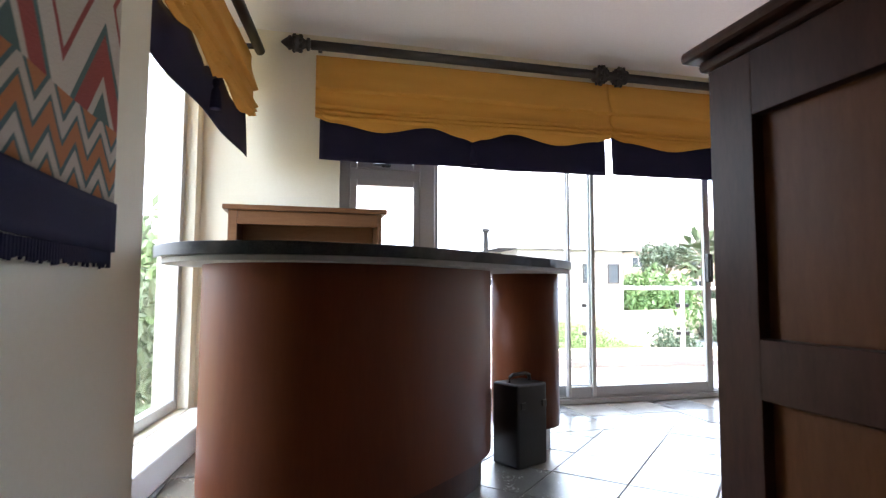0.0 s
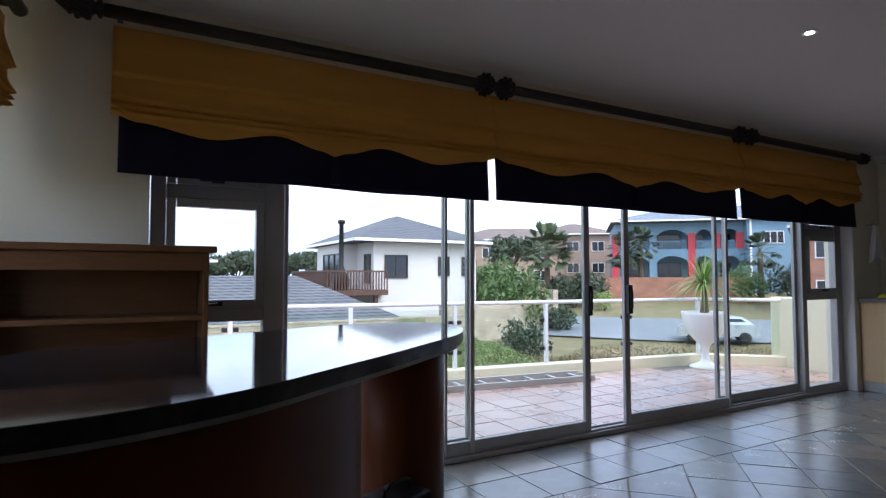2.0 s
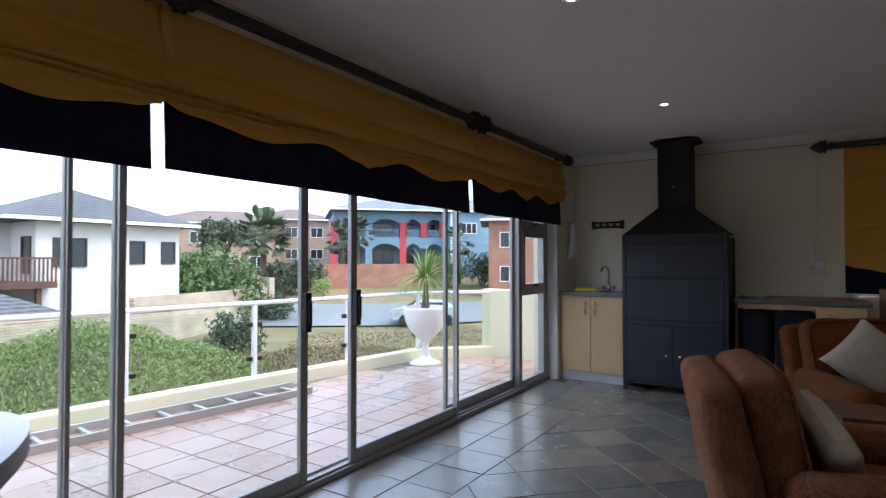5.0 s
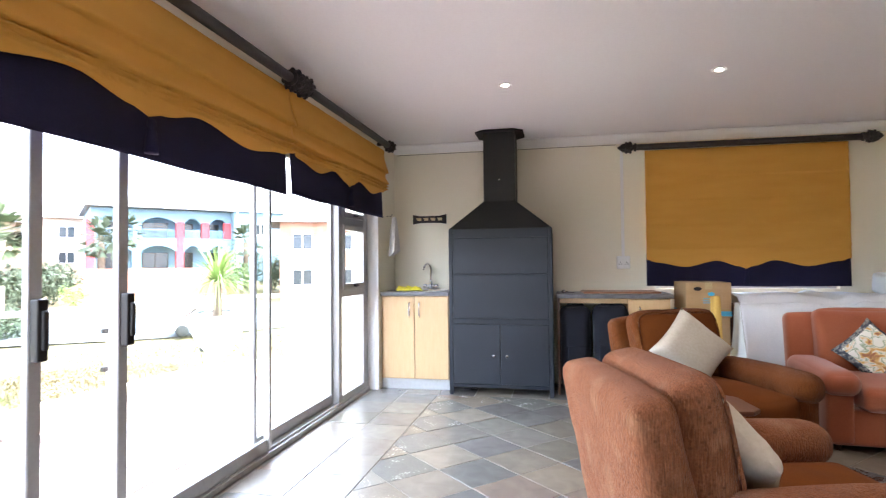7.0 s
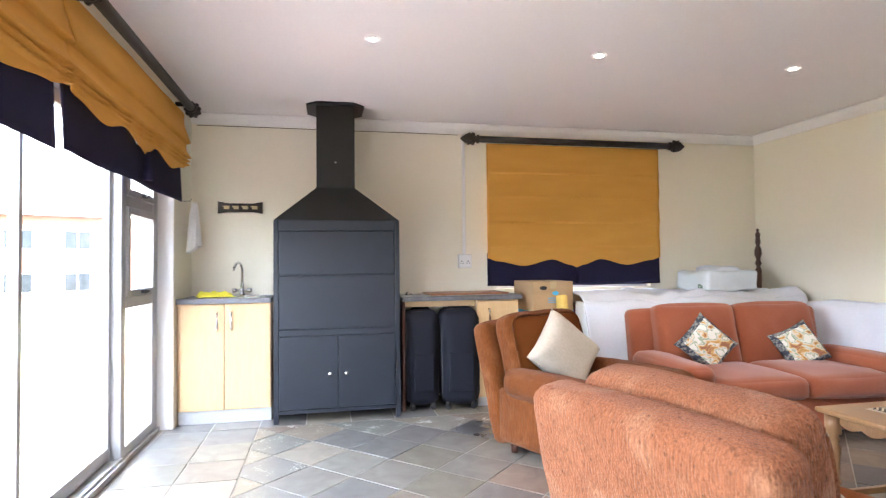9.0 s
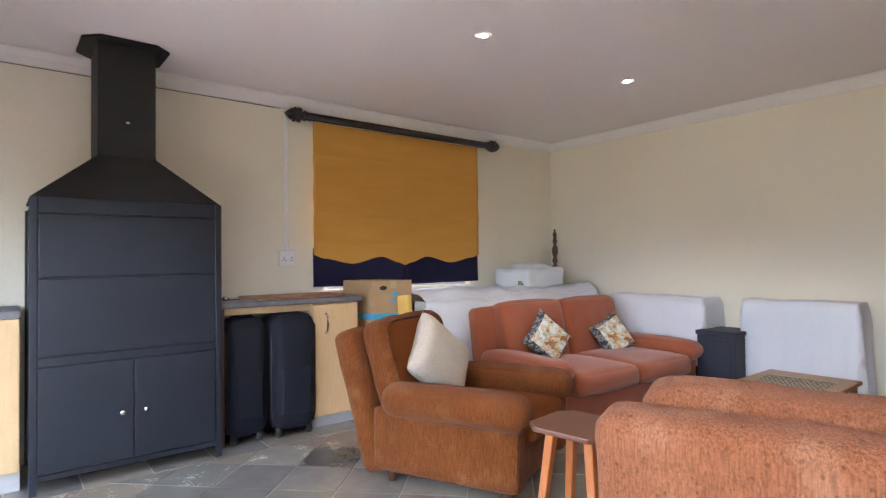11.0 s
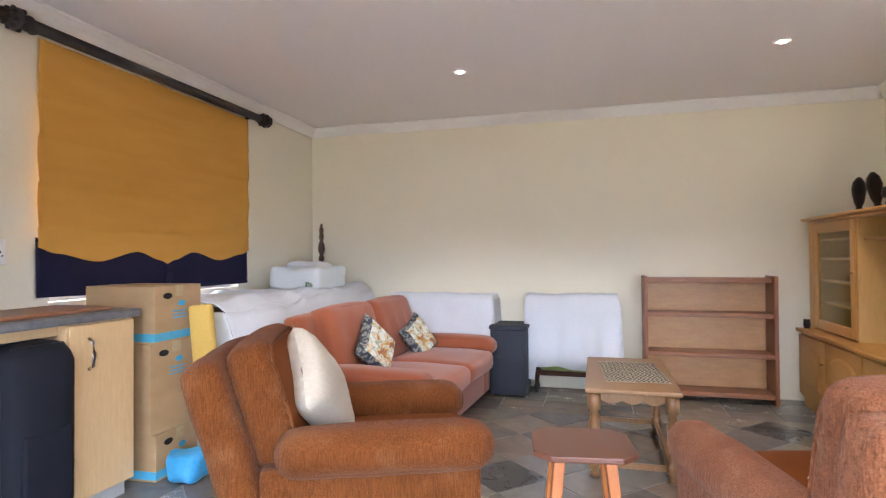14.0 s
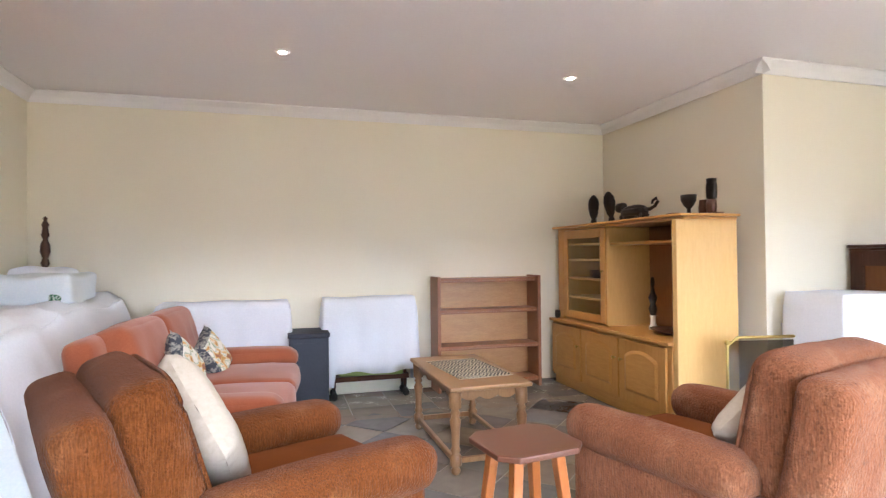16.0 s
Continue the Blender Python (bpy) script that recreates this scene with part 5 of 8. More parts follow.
def stool():
    root = group_root("stool", pose(4.655, 1.27, 0, 0, 0, 8), "small octagonal mahogany stool with splayed legs", "stool")
    hx, hy, c = 0.178, 0.165, 0.057
    pts = [(hx, -hy + c), (hx, hy - c), (hx - c, hy), (-hx + c, hy), (-hx, hy - c), (-hx, -hy + c), (-hx + c, -hy), (hx - c, -hy)]
    bm = outline_slab(bmesh.new(), pts, 0.478, 0.50)
    bmesh.ops.bevel(bm, geom=[e for e in bm.edges], offset=0.005, segments=2, affect="EDGES", profile=0.5)
    put("seat", bm, M["mahog"], root)
    for sx in (-1, 1):
        for sy in (-1, 1):
            bm = bmesh.new()
            a, b = Vector((sx * 0.135, sy * 0.125, 0.0)), Vector((sx * 0.085, sy * 0.08, 0.478))
            w0, w1 = 0.016, 0.020
            lo = [bm.verts.new(a + Vector(q)) for q in ((-w0, -w0, 0), (w0, -w0, 0), (w0, w0, 0), (-w0, w0, 0))]
            hi = [bm.verts.new(b + Vector(q)) for q in ((-w1, -w1, 0), (w1, -w1, 0), (w1, w1, 0), (-w1, w1, 0))]
            bm.faces.new(lo[::-1])
            bm.faces.new(hi)
            for k in range(4):
                bm.faces.new((lo[k], lo[(k + 1) % 4], hi[(k + 1) % 4], hi[k]))
            put("leg", bevelled(bm, 0.003, 1), M["stoolleg"], root)


stool()


# ---- south side ----
def bookcase():
    root = group_root("bookcase", pose(0, 0, 0), "low empty teak bookcase with pale ply back", "bookcase")
    x0, x1, y0, y1 = 3.24, 4.22, -1.705, -1.46
    for a, b in ((x0, x0 + 0.03), (x1 - 0.03, x1)):
        box("side", a, b, y0, y1, 0.0, 1.005, M["teak_up"], root, 0.005)
    box("back", x0 + 0.03, x1 - 0.03, y0, y0 + 0.012, 0.05, 0.99, M["ply"], root, 0)
    for z, d in ((0.075, 0.0), (0.385, 0.0), (0.70, 0.02), (0.975, 0.05)):
        box("shelf", x0 + 0.03, x1 - 0.03, y0 + 0.012, y1 - 0.008 - d, z - 0.012, z + 0.012, M["teak"], root, 0.003)
        box("lip", x0 + 0.03, x1 - 0.03, y1 - 0.02 - d, y1 - 0.007 - d, z - 0.025, z - 0.0125, M["teak"], root, 0.002)


bookcase()


def trolley():
    root = group_root("covered_trolley", pose(0, 0, 0), "tea trolley on castors under a white cloth", "covered furniture")
    x0, x1, y0, y1 = 4.42, 5.18, -1.69, -1.47

    def hem(x, y):
        return 0.13 if x > 5.1 else (0.10 if x < 4.44 else 0.23 + 0.01 * math.sin(x * 9))

    fn = cloth_over("cloth", x0, x1, y0, y1, 0.845, 0.2, "", None, sag=0.010, seed=1.0, skirt=0.026, hem_fn=hem)
    grid_sheet("cloth", 64, 40, fn, M["sheet"], root, 0.003)
    box("shelf", x0 + 0.05, x1 - 0.05, y0 + 0.03, y1 - 0.02, 0.15, 0.19, M["darkwood"], root)
    pad("folded_cloth", x0 + 0.10, x1 - 0.12, y0 + 0.04, y1 - 0.01, 0.19, 0.25, 0.02, M["leaf_lime"], root, n=8, wob=0.01)
    for x in (x0 + 0.08, x1 - 0.08):
        for y in (y0 + 0.05, y1 - 0.05):
            bm = bmesh.new()
            tube(bm, [(x, y, 0.09), (x, y, 0.84)], 0.014, 8)
            put("leg", bm, M["darkwood"], root, True)
            bm = bmesh.new()
            lathe(bm, [(0.012, -0.014), (0.034, -0.012), (0.036, 0.0), (0.034, 0.012), (0.012, 0.014)], 16, pose(x, y + 0.02, 0.036, 0, 90, 20))
            tube(bm, [(x, y, 0.10), (x, y + 0.005, 0.06), (x, y + 0.02, 0.036)], 0.012, 8)
            put("castor", bm, M["rubber"], root, True)


trolley()


def suitcase(name, m, w, d, h, label, group, wheels=True):
    root = group_root(name, m, label, "suitcase", group)
    pad("body", -w / 2, w / 2, -d / 2, d / 2, 0.05, h, 0.075, M["suit"], root, puff=(0.006, 0.02, 0.012), n=16, wob=0.012, seed=w * 9)
    bm = bmesh.new()
    for s in (-1, 1):
        ys = s * (d / 2 - 0.05)
        pts = [(-w / 2 + 0.02, ys, 0.08), (-w / 2 + 0.004, ys, 0.14), (-w / 2 + 0.004, ys, h - 0.08), (-w / 2 + 0.05, ys, h - 0.006), (w / 2 - 0.05, ys, h - 0.006), (w / 2 - 0.004, ys, h - 0.08), (w / 2 - 0.004, ys, 0.14), (w / 2 - 0.02, ys, 0.08)]
        tube(bm, pts, 0.008, 6)
    put("piping", bm, M["suit_trim"], root, True)
    bm = bmesh.new()
    cuboid(bm, -w / 2 + 0.05, w / 2 - 0.05, -d / 2 - 0.022, -d / 2 + 0.02, 0.16, h * 0.58)
    put("pocket", bevelled(bm, 0.015, 3), M["suit"], root)
    bm = bmesh.new()
    tube(bm, [(-0.08, 0, h - 0.005), (-0.07, 0, h + 0.02), (0.07, 0, h + 0.02), (0.08, 0, h - 0.005)], 0.011, 8)
    put("handle", bm, M["suit_trim"], root, True)
    if wheels:
        for x in (-w / 2 + 0.05, w / 2 - 0.05):
            for y in (-d / 2 + 0.05, d / 2 - 0.05):
                bm = bmesh.new()
                lathe(bm, [(0.01, -0.013), (0.024, -0.011), (0.025, 0.011), (0.01, 0.013)], 14, pose(x, y, 0.026, 90, 0, 0))
                cuboid(bm, x - 0.018, x + 0.018, y - 0.018, y + 0.018, 0.035, 0.07)
                put("castor", bm, M["rubber"], root, True)
    return root




def small_chest():
    root = group_root("small_chest", pose(5.31, -1.44, 0), "narrow dark blue painted chest with a worn lid", "chest")
    box("body", -0.15, 0.15, -0.20, 0.16, 0.02, 0.56, M["trunk_navy"], root, 0.006)
    box("lid", -0.16, 0.16, -0.21, 0.17, 0.56, 0.595, M["trunk_navy"], root, 0.008)
    box("door_panel", -0.12, 0.12, 0.161, 0.168, 0.06, 0.52, M["trunk_navy"], root, 0.004)
    bm = bmesh.new()
    lathe(bm, [(0.004, 0.0), (0.006, 0.012), (0.012, 0.02), (0.008, 0.03), (0.002, 0.032)], 12, pose(0.08, 0.166, 0.34, -90, 0, 0))
    put("knob", bm, M["handle_black"], root, True)
    box("foot", -0.13, 0.13, -0.16, 0.14, 0.0, 0.02, M["suit_trim"], root)


small_chest()
suitcase("suitcase", pose(6.93, 1.565, 0, 0, 0, -93), 0.31, 0.30, 0.82, "dark navy cloth suitcase on castors under the counter", "suitcases under the counter")
suitcase("suitcase", pose(6.96, 1.88, 0, 0, 0, -88), 0.27, 0.28, 0.80, "dark navy cloth suitcase on castors under the counter", "suitcases under the counter")


def dresser():
    root = group_root("wall_unit", pose(0, 0, 0), "golden pine wall unit with glazed door and open television bay", "wall unit")
    xb, xf, xh, y0, y1, zb, h = 2.55, 3.07, 2.985, -1.60, 0.115, 0.60, 1.45
    box("plinth", xb + 0.02, xf - 0.03, y0 + 0.02, y1 - 0.02, 0.0, 0.075, M["pine_x"], root)
    box("base", xb, xf - 0.02, y0, y1 - 0.045, 0.075, zb - 0.025, M["pine"], root)
    box("base_top", xb, xf + 0.015, y0 - 0.01, y1 - 0.045, zb - 0.025, zb, M["pine_x"], root, 0.006, 3)
    # base doors with arched panels
    for a, b, kx in ((y0 + 0.02, y0 + 0.53, 1), (y0 + 0.545, y0 + 1.08, 1), (y0 + 1.095, y1 - 0.09, 0)):
        d = box("door", xf - 0.02, xf + 0.001, a, b, 0.10, zb - 0.045, M["pine"], root, 0.004)
        bm = bmesh.new()
        n = 16
        zt = lambda u: zb - 0.16 + 0.055 * math.sin(math.pi * u) ** 0.7
        lo, hi = [], []
        pts = [(a + 0.075, 0.18), (b - 0.075, 0.18)] + [(b - 0.075 - (b - a - 0.15) * k / n, zt(k / n)) for k in range(n + 1)]
        v0 = [bm.verts.new((xf + 0.0025, p[0], p[1])) for p in pts]
        cyy, czz = (a + b) / 2, 0.33
        v1 = [bm.verts.new((xf + 0.012, cyy + (p[0] - cyy) * 0.86, czz + (p[1] - czz) * 0.86)) for p in pts]
        bm.faces.new(v1)
        for k in range(len(pts)):
            bm.faces.new((v0[k], v0[(k + 1) % len(pts)], v1[(k + 1) % len(pts)], v1[k]))
        put("door_panel", bm, M["pine_x"], root)
        bm = bmesh.new()
        ky = b - 0.035 if kx else a + 0.035
        lathe(bm, [(0.006, 0.0), (0.007, 0.012), (0.013, 0.018), (0.013, 0.024), (0.004, 0.029)], 12, pose(xf + 0.001, ky, 0.40, 0, 90, 0))
        put("knob", bm, M["brass"], root, True)
    box("side", xb, xf - 0.03, y1 - 0.045, y1, 0.0, h - 0.04, M["pine_pale"], root)
    box("side", xb, xh - 0.02, y0, y0 + 0.022, zb, h - 0.04, M["pine_pale"], root)
    yd = -0.83
    box("divider", xb, xh - 0.02, yd, yd + 0.022, zb, h - 0.04, M["pine_pale"], root)
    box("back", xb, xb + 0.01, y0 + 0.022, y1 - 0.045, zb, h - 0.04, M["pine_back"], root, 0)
    bm = bmesh.new()
    cuboid(bm, xb, xh + 0.0, y0 - 0.005, y1 + 0.005, h - 0.04, h - 0.02)
    cuboid(bm, xb, xh + 0.045, y0 - 0.035, y1 + 0.035, h - 0.019, h)
    put("top", bevelled(bm, 0.006, 2), M["pine_x"], root)
    box("shelf", xb + 0.01, xh - 0.05, yd + 0.022, y1 - 0.045, h - 0.19, h - 0.168, M["pine_x"], root)
    for z in (0.80, 0.97, 1.14, 1.28):
        box("shelf", xb + 0.01, xh - 0.06, y0 + 0.022, yd, z - 0.008, z + 0.008, M["pine_pale"], root, 0.002)
    # glazed door
    a, b = y0 + 0.10, yd + 0.02
    bm = bmesh.new()
    for q in ((a, a + 0.07, zb + 0.015, h - 0.045), (b - 0.07, b, zb + 0.015, h - 0.045), (a + 0.07, b - 0.07, zb + 0.015, zb + 0.085), (a + 0.07, b - 0.07, h - 0.12, h - 0.045)):
        cuboid(bm, xh - 0.02, xh, q[0], q[1], q[2], q[3])
    put("glass_door", bevelled(bm, 0.004, 1), M["pine"], root)
    pn = box("pane", xh - 0.012, xh - 0.007, a + 0.07, b - 0.07, zb + 0.085, h - 0.12, M["glass"], root, 0)
    box("stile", xh - 0.02, xh, y0, y0 + 0.098, zb, h - 0.04, M["pine"], root, 0.003)
    bm = bmesh.new()
    lathe(bm, [(0.006, 0.0), (0.007, 0.012), (0.012, 0.018), (0.004, 0.026)], 12, pose(xh, b - 0.035, 1.05, 0, 90, 0))
    put("knob", bm, M["brass"], root, True)


dresser()


def carved_head(x, y, z, h, label, lean=0):
    root = group_root("carved_figure", pose(x, y, z, 0, lean, 0), label, "carving")
    bm = bmesh.new()
    lathe(bm, [(0.030, 0.0), (0.034, 0.015), (0.026, 0.03), (0.018, 0.07), (0.030, 0.10), (0.040, 0.16), (0.044, 0.20), (0.036, 0.25), (0.014, 0.285), (0.002, 0.29)], 18, Matrix.Diagonal((1.0, 1.5, h / 0.29, 1)))
    put("carving", bm, M["black_carve"], root, True)


carved_head(2.72, -1.40, 1.45, 0.29, "tall leaf-shaped ebony carving on the wall unit")
carved_head(2.72, -1.10, 1.45, 0.29, "tall leaf-shaped ebony carving on the wall unit", 8)


def carved_animal():
    root = group_root("carved_animal", pose(2.72, -0.80, 1.45, 0, 0, -90) @ Matrix.Scale(1.3, 4), "dark carved animal with curled tail on the wall unit", "carving")
    bm = bmesh.new()
    padded(bm, -0.13, 0.10, -0.035, 0.035, 0.03, 0.095, 0.03, (0.0, 0.01, 0.015), 8)
    padded(bm, 0.08, 0.17, -0.028, 0.028, 0.07, 0.135, 0.026, (0, 0, 0), 6)
    for x in (-0.11, -0.07, 0.05, 0.09):
        cuboid(bm, x - 0.012, x + 0.012, -0.03, -0.01, 0.0, 0.05)
        cuboid(bm, x - 0.012, x + 0.012, 0.01, 0.03, 0.0, 0.05)
    tube(bm, [(-0.12, 0, 0.075), (-0.17, 0, 0.07), (-0.22, 0, 0.085), (-0.245, 0, 0.11), (-0.23, 0, 0.13), (-0.20, 0, 0.12), (-0.19, 0, 0.10)], 0.012, 8, 0.6)
    put("carving", bm, M["black_carve"], root, True)


carved_animal()
o = group_root("carved_box", pose(2.72, -0.30, 1.45), "small dark carved wooden box on the wall unit", "box")
box("body", -0.04, 0.04, -0.05, 0.05, 0.0, 0.035, M["red_carve"], o, 0.008)


def goblet():
    root = group_root("goblet", pose(2.74, -0.12, 1.45), "dark turned wooden goblet on the wall unit", "goblet")
    bm = bmesh.new()
    lathe(bm, [(0.035, 0.0), (0.036, 0.01), (0.014, 0.025), (0.012, 0.05), (0.035, 0.075), (0.052, 0.11), (0.055, 0.15), (0.050, 0.15), (0.045, 0.11), (0.01, 0.08)], 20)
    put("bowl", bm, M["black_carve"], root, True)


goblet()


def drum_set():
    root = group_root("drum_ornament", pose(2.70, 0.03, 1.45), "red-brown carved drums and a tall vase on a board", "ornament")
    bm = bmesh.new()
    cuboid(bm, -0.05, 0.05, -0.10, 0.08, 0.0, 0.012)
    lathe(bm, [(0.034, 0.012), (0.038, 0.05), (0.030, 0.10), (0.032, 0.105)], 16, pose(0, -0.045, 0))
    lathe(bm, [(0.030, 0.012), (0.034, 0.06), (0.030, 0.10)], 16, pose(0.02, 0.045, 0))
    put("drums", bm, M["red_carve"], root, True)
    bm = bmesh.new()
    lathe(bm, [(0.026, 0.012), (0.022, 0.09), (0.034, 0.12), (0.036, 0.19), (0.030, 0.22), (0.034, 0.245), (0.026, 0.245)], 16, pose(-0.01, 0.015, 0))
    put("vase", bm, M["black_carve"], root, True)


drum_set()


def bay_ornaments():
    root = group_root("figurine", pose(2.75, -0.52, 0.60), "slim dark figurine on a white base", "ornament")
    bm = bmesh.new()
    lathe(bm, [(0.032, 0.0), (0.034, 0.02), (0.022, 0.04), (0.02, 0.09), (0.026, 0.11)], 14)
    put("base", bm, M["white"], root, True)
    bm = bmesh.new()
    lathe(bm, [(0.02, 0.11), (0.032, 0.16), (0.02, 0.20), (0.034, 0.25), (0.016, 0.29), (0.010, 0.33), (0.018, 0.36), (0.012, 0.40), (0.002, 0.41)], 14)
    put("figure", bm, M["black_carve"], root, True)
    root = group_root("dish", pose(2.80, -0.27, 0.60), "shallow dark wooden dish", "dish")
    bm = bmesh.new()
    lathe(bm, [(0.05, 0.0), (0.10, 0.012), (0.15, 0.035), (0.147, 0.038), (0.09, 0.018), (0.01, 0.012)], 28, Matrix.Diagonal((0.8, 1.1, 1, 1)))
    put("bowl", bm, M["red_carve"], root, True)
    root = group_root("candle_pot", pose(3.02, -1.56, 0.60), "small black pot on the wall unit", "pot")
    bm = bmesh.new()
    lathe(bm, [(0.02, 0.0), (0.026, 0.03), (0.022, 0.07), (0.018, 0.07)], 14)
    put("body", bm, M["black_carve"], root, True)
    root = group_root("stacked_china", pose(2.78, -1.20, 0.978), "stack of dishes behind the glazed door", "crockery")
    bm = bmesh.new()
    for k in range(6):
        lathe(bm, [(0.05, 0.012 * k), (0.10, 0.012 * k + 0.008), (0.10, 0.012 * k + 0.011), (0.04, 0.012 * k + 0.009)], 20)
    put("plates", bm, M["red_carve"], root, True)


bay_ornaments()


# ---- covered bed and boxes in the south-east corner ----
def bed():
    root = group_root("covered_bed", pose(0, 0, 0), "bed stacked against the wall under white dust sheets", "covered bed")

    def top(u, v):
        x, y = 6.70 + 0.62 * u, -1.66 + 2.20 * v
        z = 0.915 + 0.05 * noise.noise(Vector((x * 2.2, y * 2.0, 2))) + 0.018 * noise.noise(Vector((x * 8, y * 7, 5)))
        ridge = 0.03 * math.exp(-((y + 0.35 - 0.3 * (x - 6.8)) / 0.05) ** 2)
        return (x, y, z + ridge - 0.05 * max(0, 0.15 - u) / 0.15)

    grid_sheet("top_sheet", 40, 90, top, M["sheet"], root, 0.004)

    def front(u, v):
        y = -1.66 + 2.20 * u
        t = top(0, u)
        k = v ** 0.9
        f = 0.045 * v * math.sin(y * 19 + 2 * noise.noise(Vector((y * 3, 0, 0)))) + 0.05 * v * noise.noise(Vector((y * 5, v * 2, 1)))
        hem = 0.14 + 0.10 * noise.noise(Vector((y * 2.0, 3, 0)))
        return (6.70 - 0.24 * v ** 0.8 + f, y, t[2] + (hem - t[2]) * k)

    grid_sheet("front_sheet", 90, 20, front, M["sheet"], root, 0.004)

    def end(u, v):
        x = 6.47 + 0.36 * u
        k = max(0.0, (6.70 - x) / 0.24) ** 1.25
        t = top(0, 1.0)[2] * (1 - k ** 0.9) + 0.16 * k ** 0.9
        f = 0.02 * v * math.sin(x * 40) + 0.03 * v * noise.noise(Vector((x * 6, v * 2, 7)))
        return (x, 0.545 + 0.07 * v + f, t + (0.03 - t) * v)

    grid_sheet("end_sheet", 40, 16, end, M["sheet_green"], root, 0.004)
    box("base", 6.76, 7.30, -1.62, 0.48, 0.02, 0.82, M["panelwood"], root, 0.03)


bed()


def bedhead():
    root = group_root("bed_post", pose(7.19, -1.60, 0), "turned dark wooden bed post", "bed post")
    bm = bmesh.new()
    lathe(bm, [(0.026, 0.0), (0.028, 1.10), (0.016, 1.13), (0.03, 1.16), (0.018, 1.20), (0.034, 1.25), (0.030, 1.30), (0.015, 1.34), (0.026, 1.37), (0.018, 1.42), (0.024, 1.45), (0.010, 1.48), (0.016, 1.495), (0.003, 1.51)], 16)
    put("post", bm, M["red_carve"], root, True)


bedhead()
o = group_root("pillow_stack", pose(6.95, -0.93, 0.92), "pillows under a pale blue cover on the bed", "pillow")
pad("pillow", -0.22, 0.22, -0.27, 0.27, 0.0, 0.17, 0.03, M["sheet_green"], o, puff=(0.0, 0.0, 0.015), n=18, wob=0.02, seed=3)
pad("pillow", -0.15, 0.18, -0.16, 0.10, 0.14, 0.205, 0.035, M["sheet"], o, puff=(0.0, 0.0, 0.02), n=14, wob=0.02, seed=9)
o = group_root("printed_cushion", pose(6.80, -0.69, 0.925, 0, 0, 15), "small green leaf-printed cushion beside the pillows", "cushion")
pad("cover", -0.055, 0.055, -0.03, 0.03, 0.0, 0.065, 0.02, M["green_print"], o, puff=(0.0, 0.01, 0.01), n=12, wob=0.01, seed=2)
o = group_root("ochre_mattress", pose(6.55, 0.70, 0, 0, 6, 0), "ochre mattress edge standing under the sheets", "mattress")
pad("mattress", 0.0, 0.14, 0.0, 0.055, 0.0, 0.93, 0.02, M["ochre_panel"], o, puff=(0.0, 0.005, 0.0), n=12)
covered("covered_table", 5.46, 6.42, -1.70, -1.40, 0.84, 0.40, "low table under a white dust sheet along the wall", "covered furniture", M["sheet"], (0.0, M["darkwood"]), seed=6.0, sag=0.02, skirt=0.03, hem_fn=lambda x, y: 0.28 + 0.22 * max(0.0, (x - 5.5)) * 0.3)


def carton(name, m, w, d, h, band, label, marks=True):
    root = group_root(name, m, label, "box", "cartons by the bed")
    box("carton", -w / 2, w / 2, -d / 2, d / 2, 0, h, M["card"], root, 0.004)
    e = 0.0015
    if band:
        bm = bmesh.new()
        cuboid(bm, -w / 2 - e, w / 2 + e, -d / 2 - e, d / 2 + e, 0.012, 0.055)
        put("printed_band", bm, M["tape_blue"], root)
    bm = bmesh.new()
    cuboid(bm, -w / 2 - e, w / 2 + e, -0.03, 0.03, h - 0.06, h + e)
    put("tape", bm, M["tape"], root)
    if marks:
        bm = bmesh.new()
        for s in (-1, 1):
            xx = s * (w / 2 + 0.0012)
            lathe(bm, [(0.034, -0.001), (0.034, 0.001)], 16, pose(xx, 0.09, h - 0.055, 0, 90, 0) @ Matrix.Diagonal((0.5, 1.0, 1, 1)))
        tagged(put("hand_hole", bm, M["suit_trim"], root), kind="stuff")
        bm = bmesh.new()
        for s in (-1, 1):
            xx = s * (w / 2 + 0.0012)
            lathe(bm, [(0.030, -0.001), (0.030, 0.001)], 16, pose(xx, -0.02, h - 0.10, 0, 90, 0) @ Matrix.Diagonal((0.55, 1.0, 1, 1)))
            for k in range(3):
                cuboid(bm, xx - 0.0005, xx + 0.0005, -0.06, 0.05, h - 0.145 - 0.018 * k, h - 0.138 - 0.018 * k)
        tagged(put("print", bm, M["tape_blue"], root), kind="stuff")
    return root


carton("carton", pose(7.06, 0.755, 0, 0, 0, 3), 0.44, 0.37, 0.243, True, "brown carton with blue band, lowest of a stack")
carton("carton", pose(7.07, 0.755, 0.244, 0, 0, -2), 0.45, 0.37, 0.477, False, "large brown carton in the middle of a stack", True)
carton("carton", pose(7.06, 0.755, 0.722, 0, 0, 2), 0.44, 0.37, 0.305, True, "brown carton with blue band on top of a stack")
o = group_root("plastic_bag", pose(6.70, 0.86, 0), "crumpled blue plastic bag on the floor", "bag")
pad("bag", -0.09, 0.09, -0.09, 0.09, 0.0, 0.16, 0.05, M["blue_bag"], o, n=14, wob=0.05, seed=5)


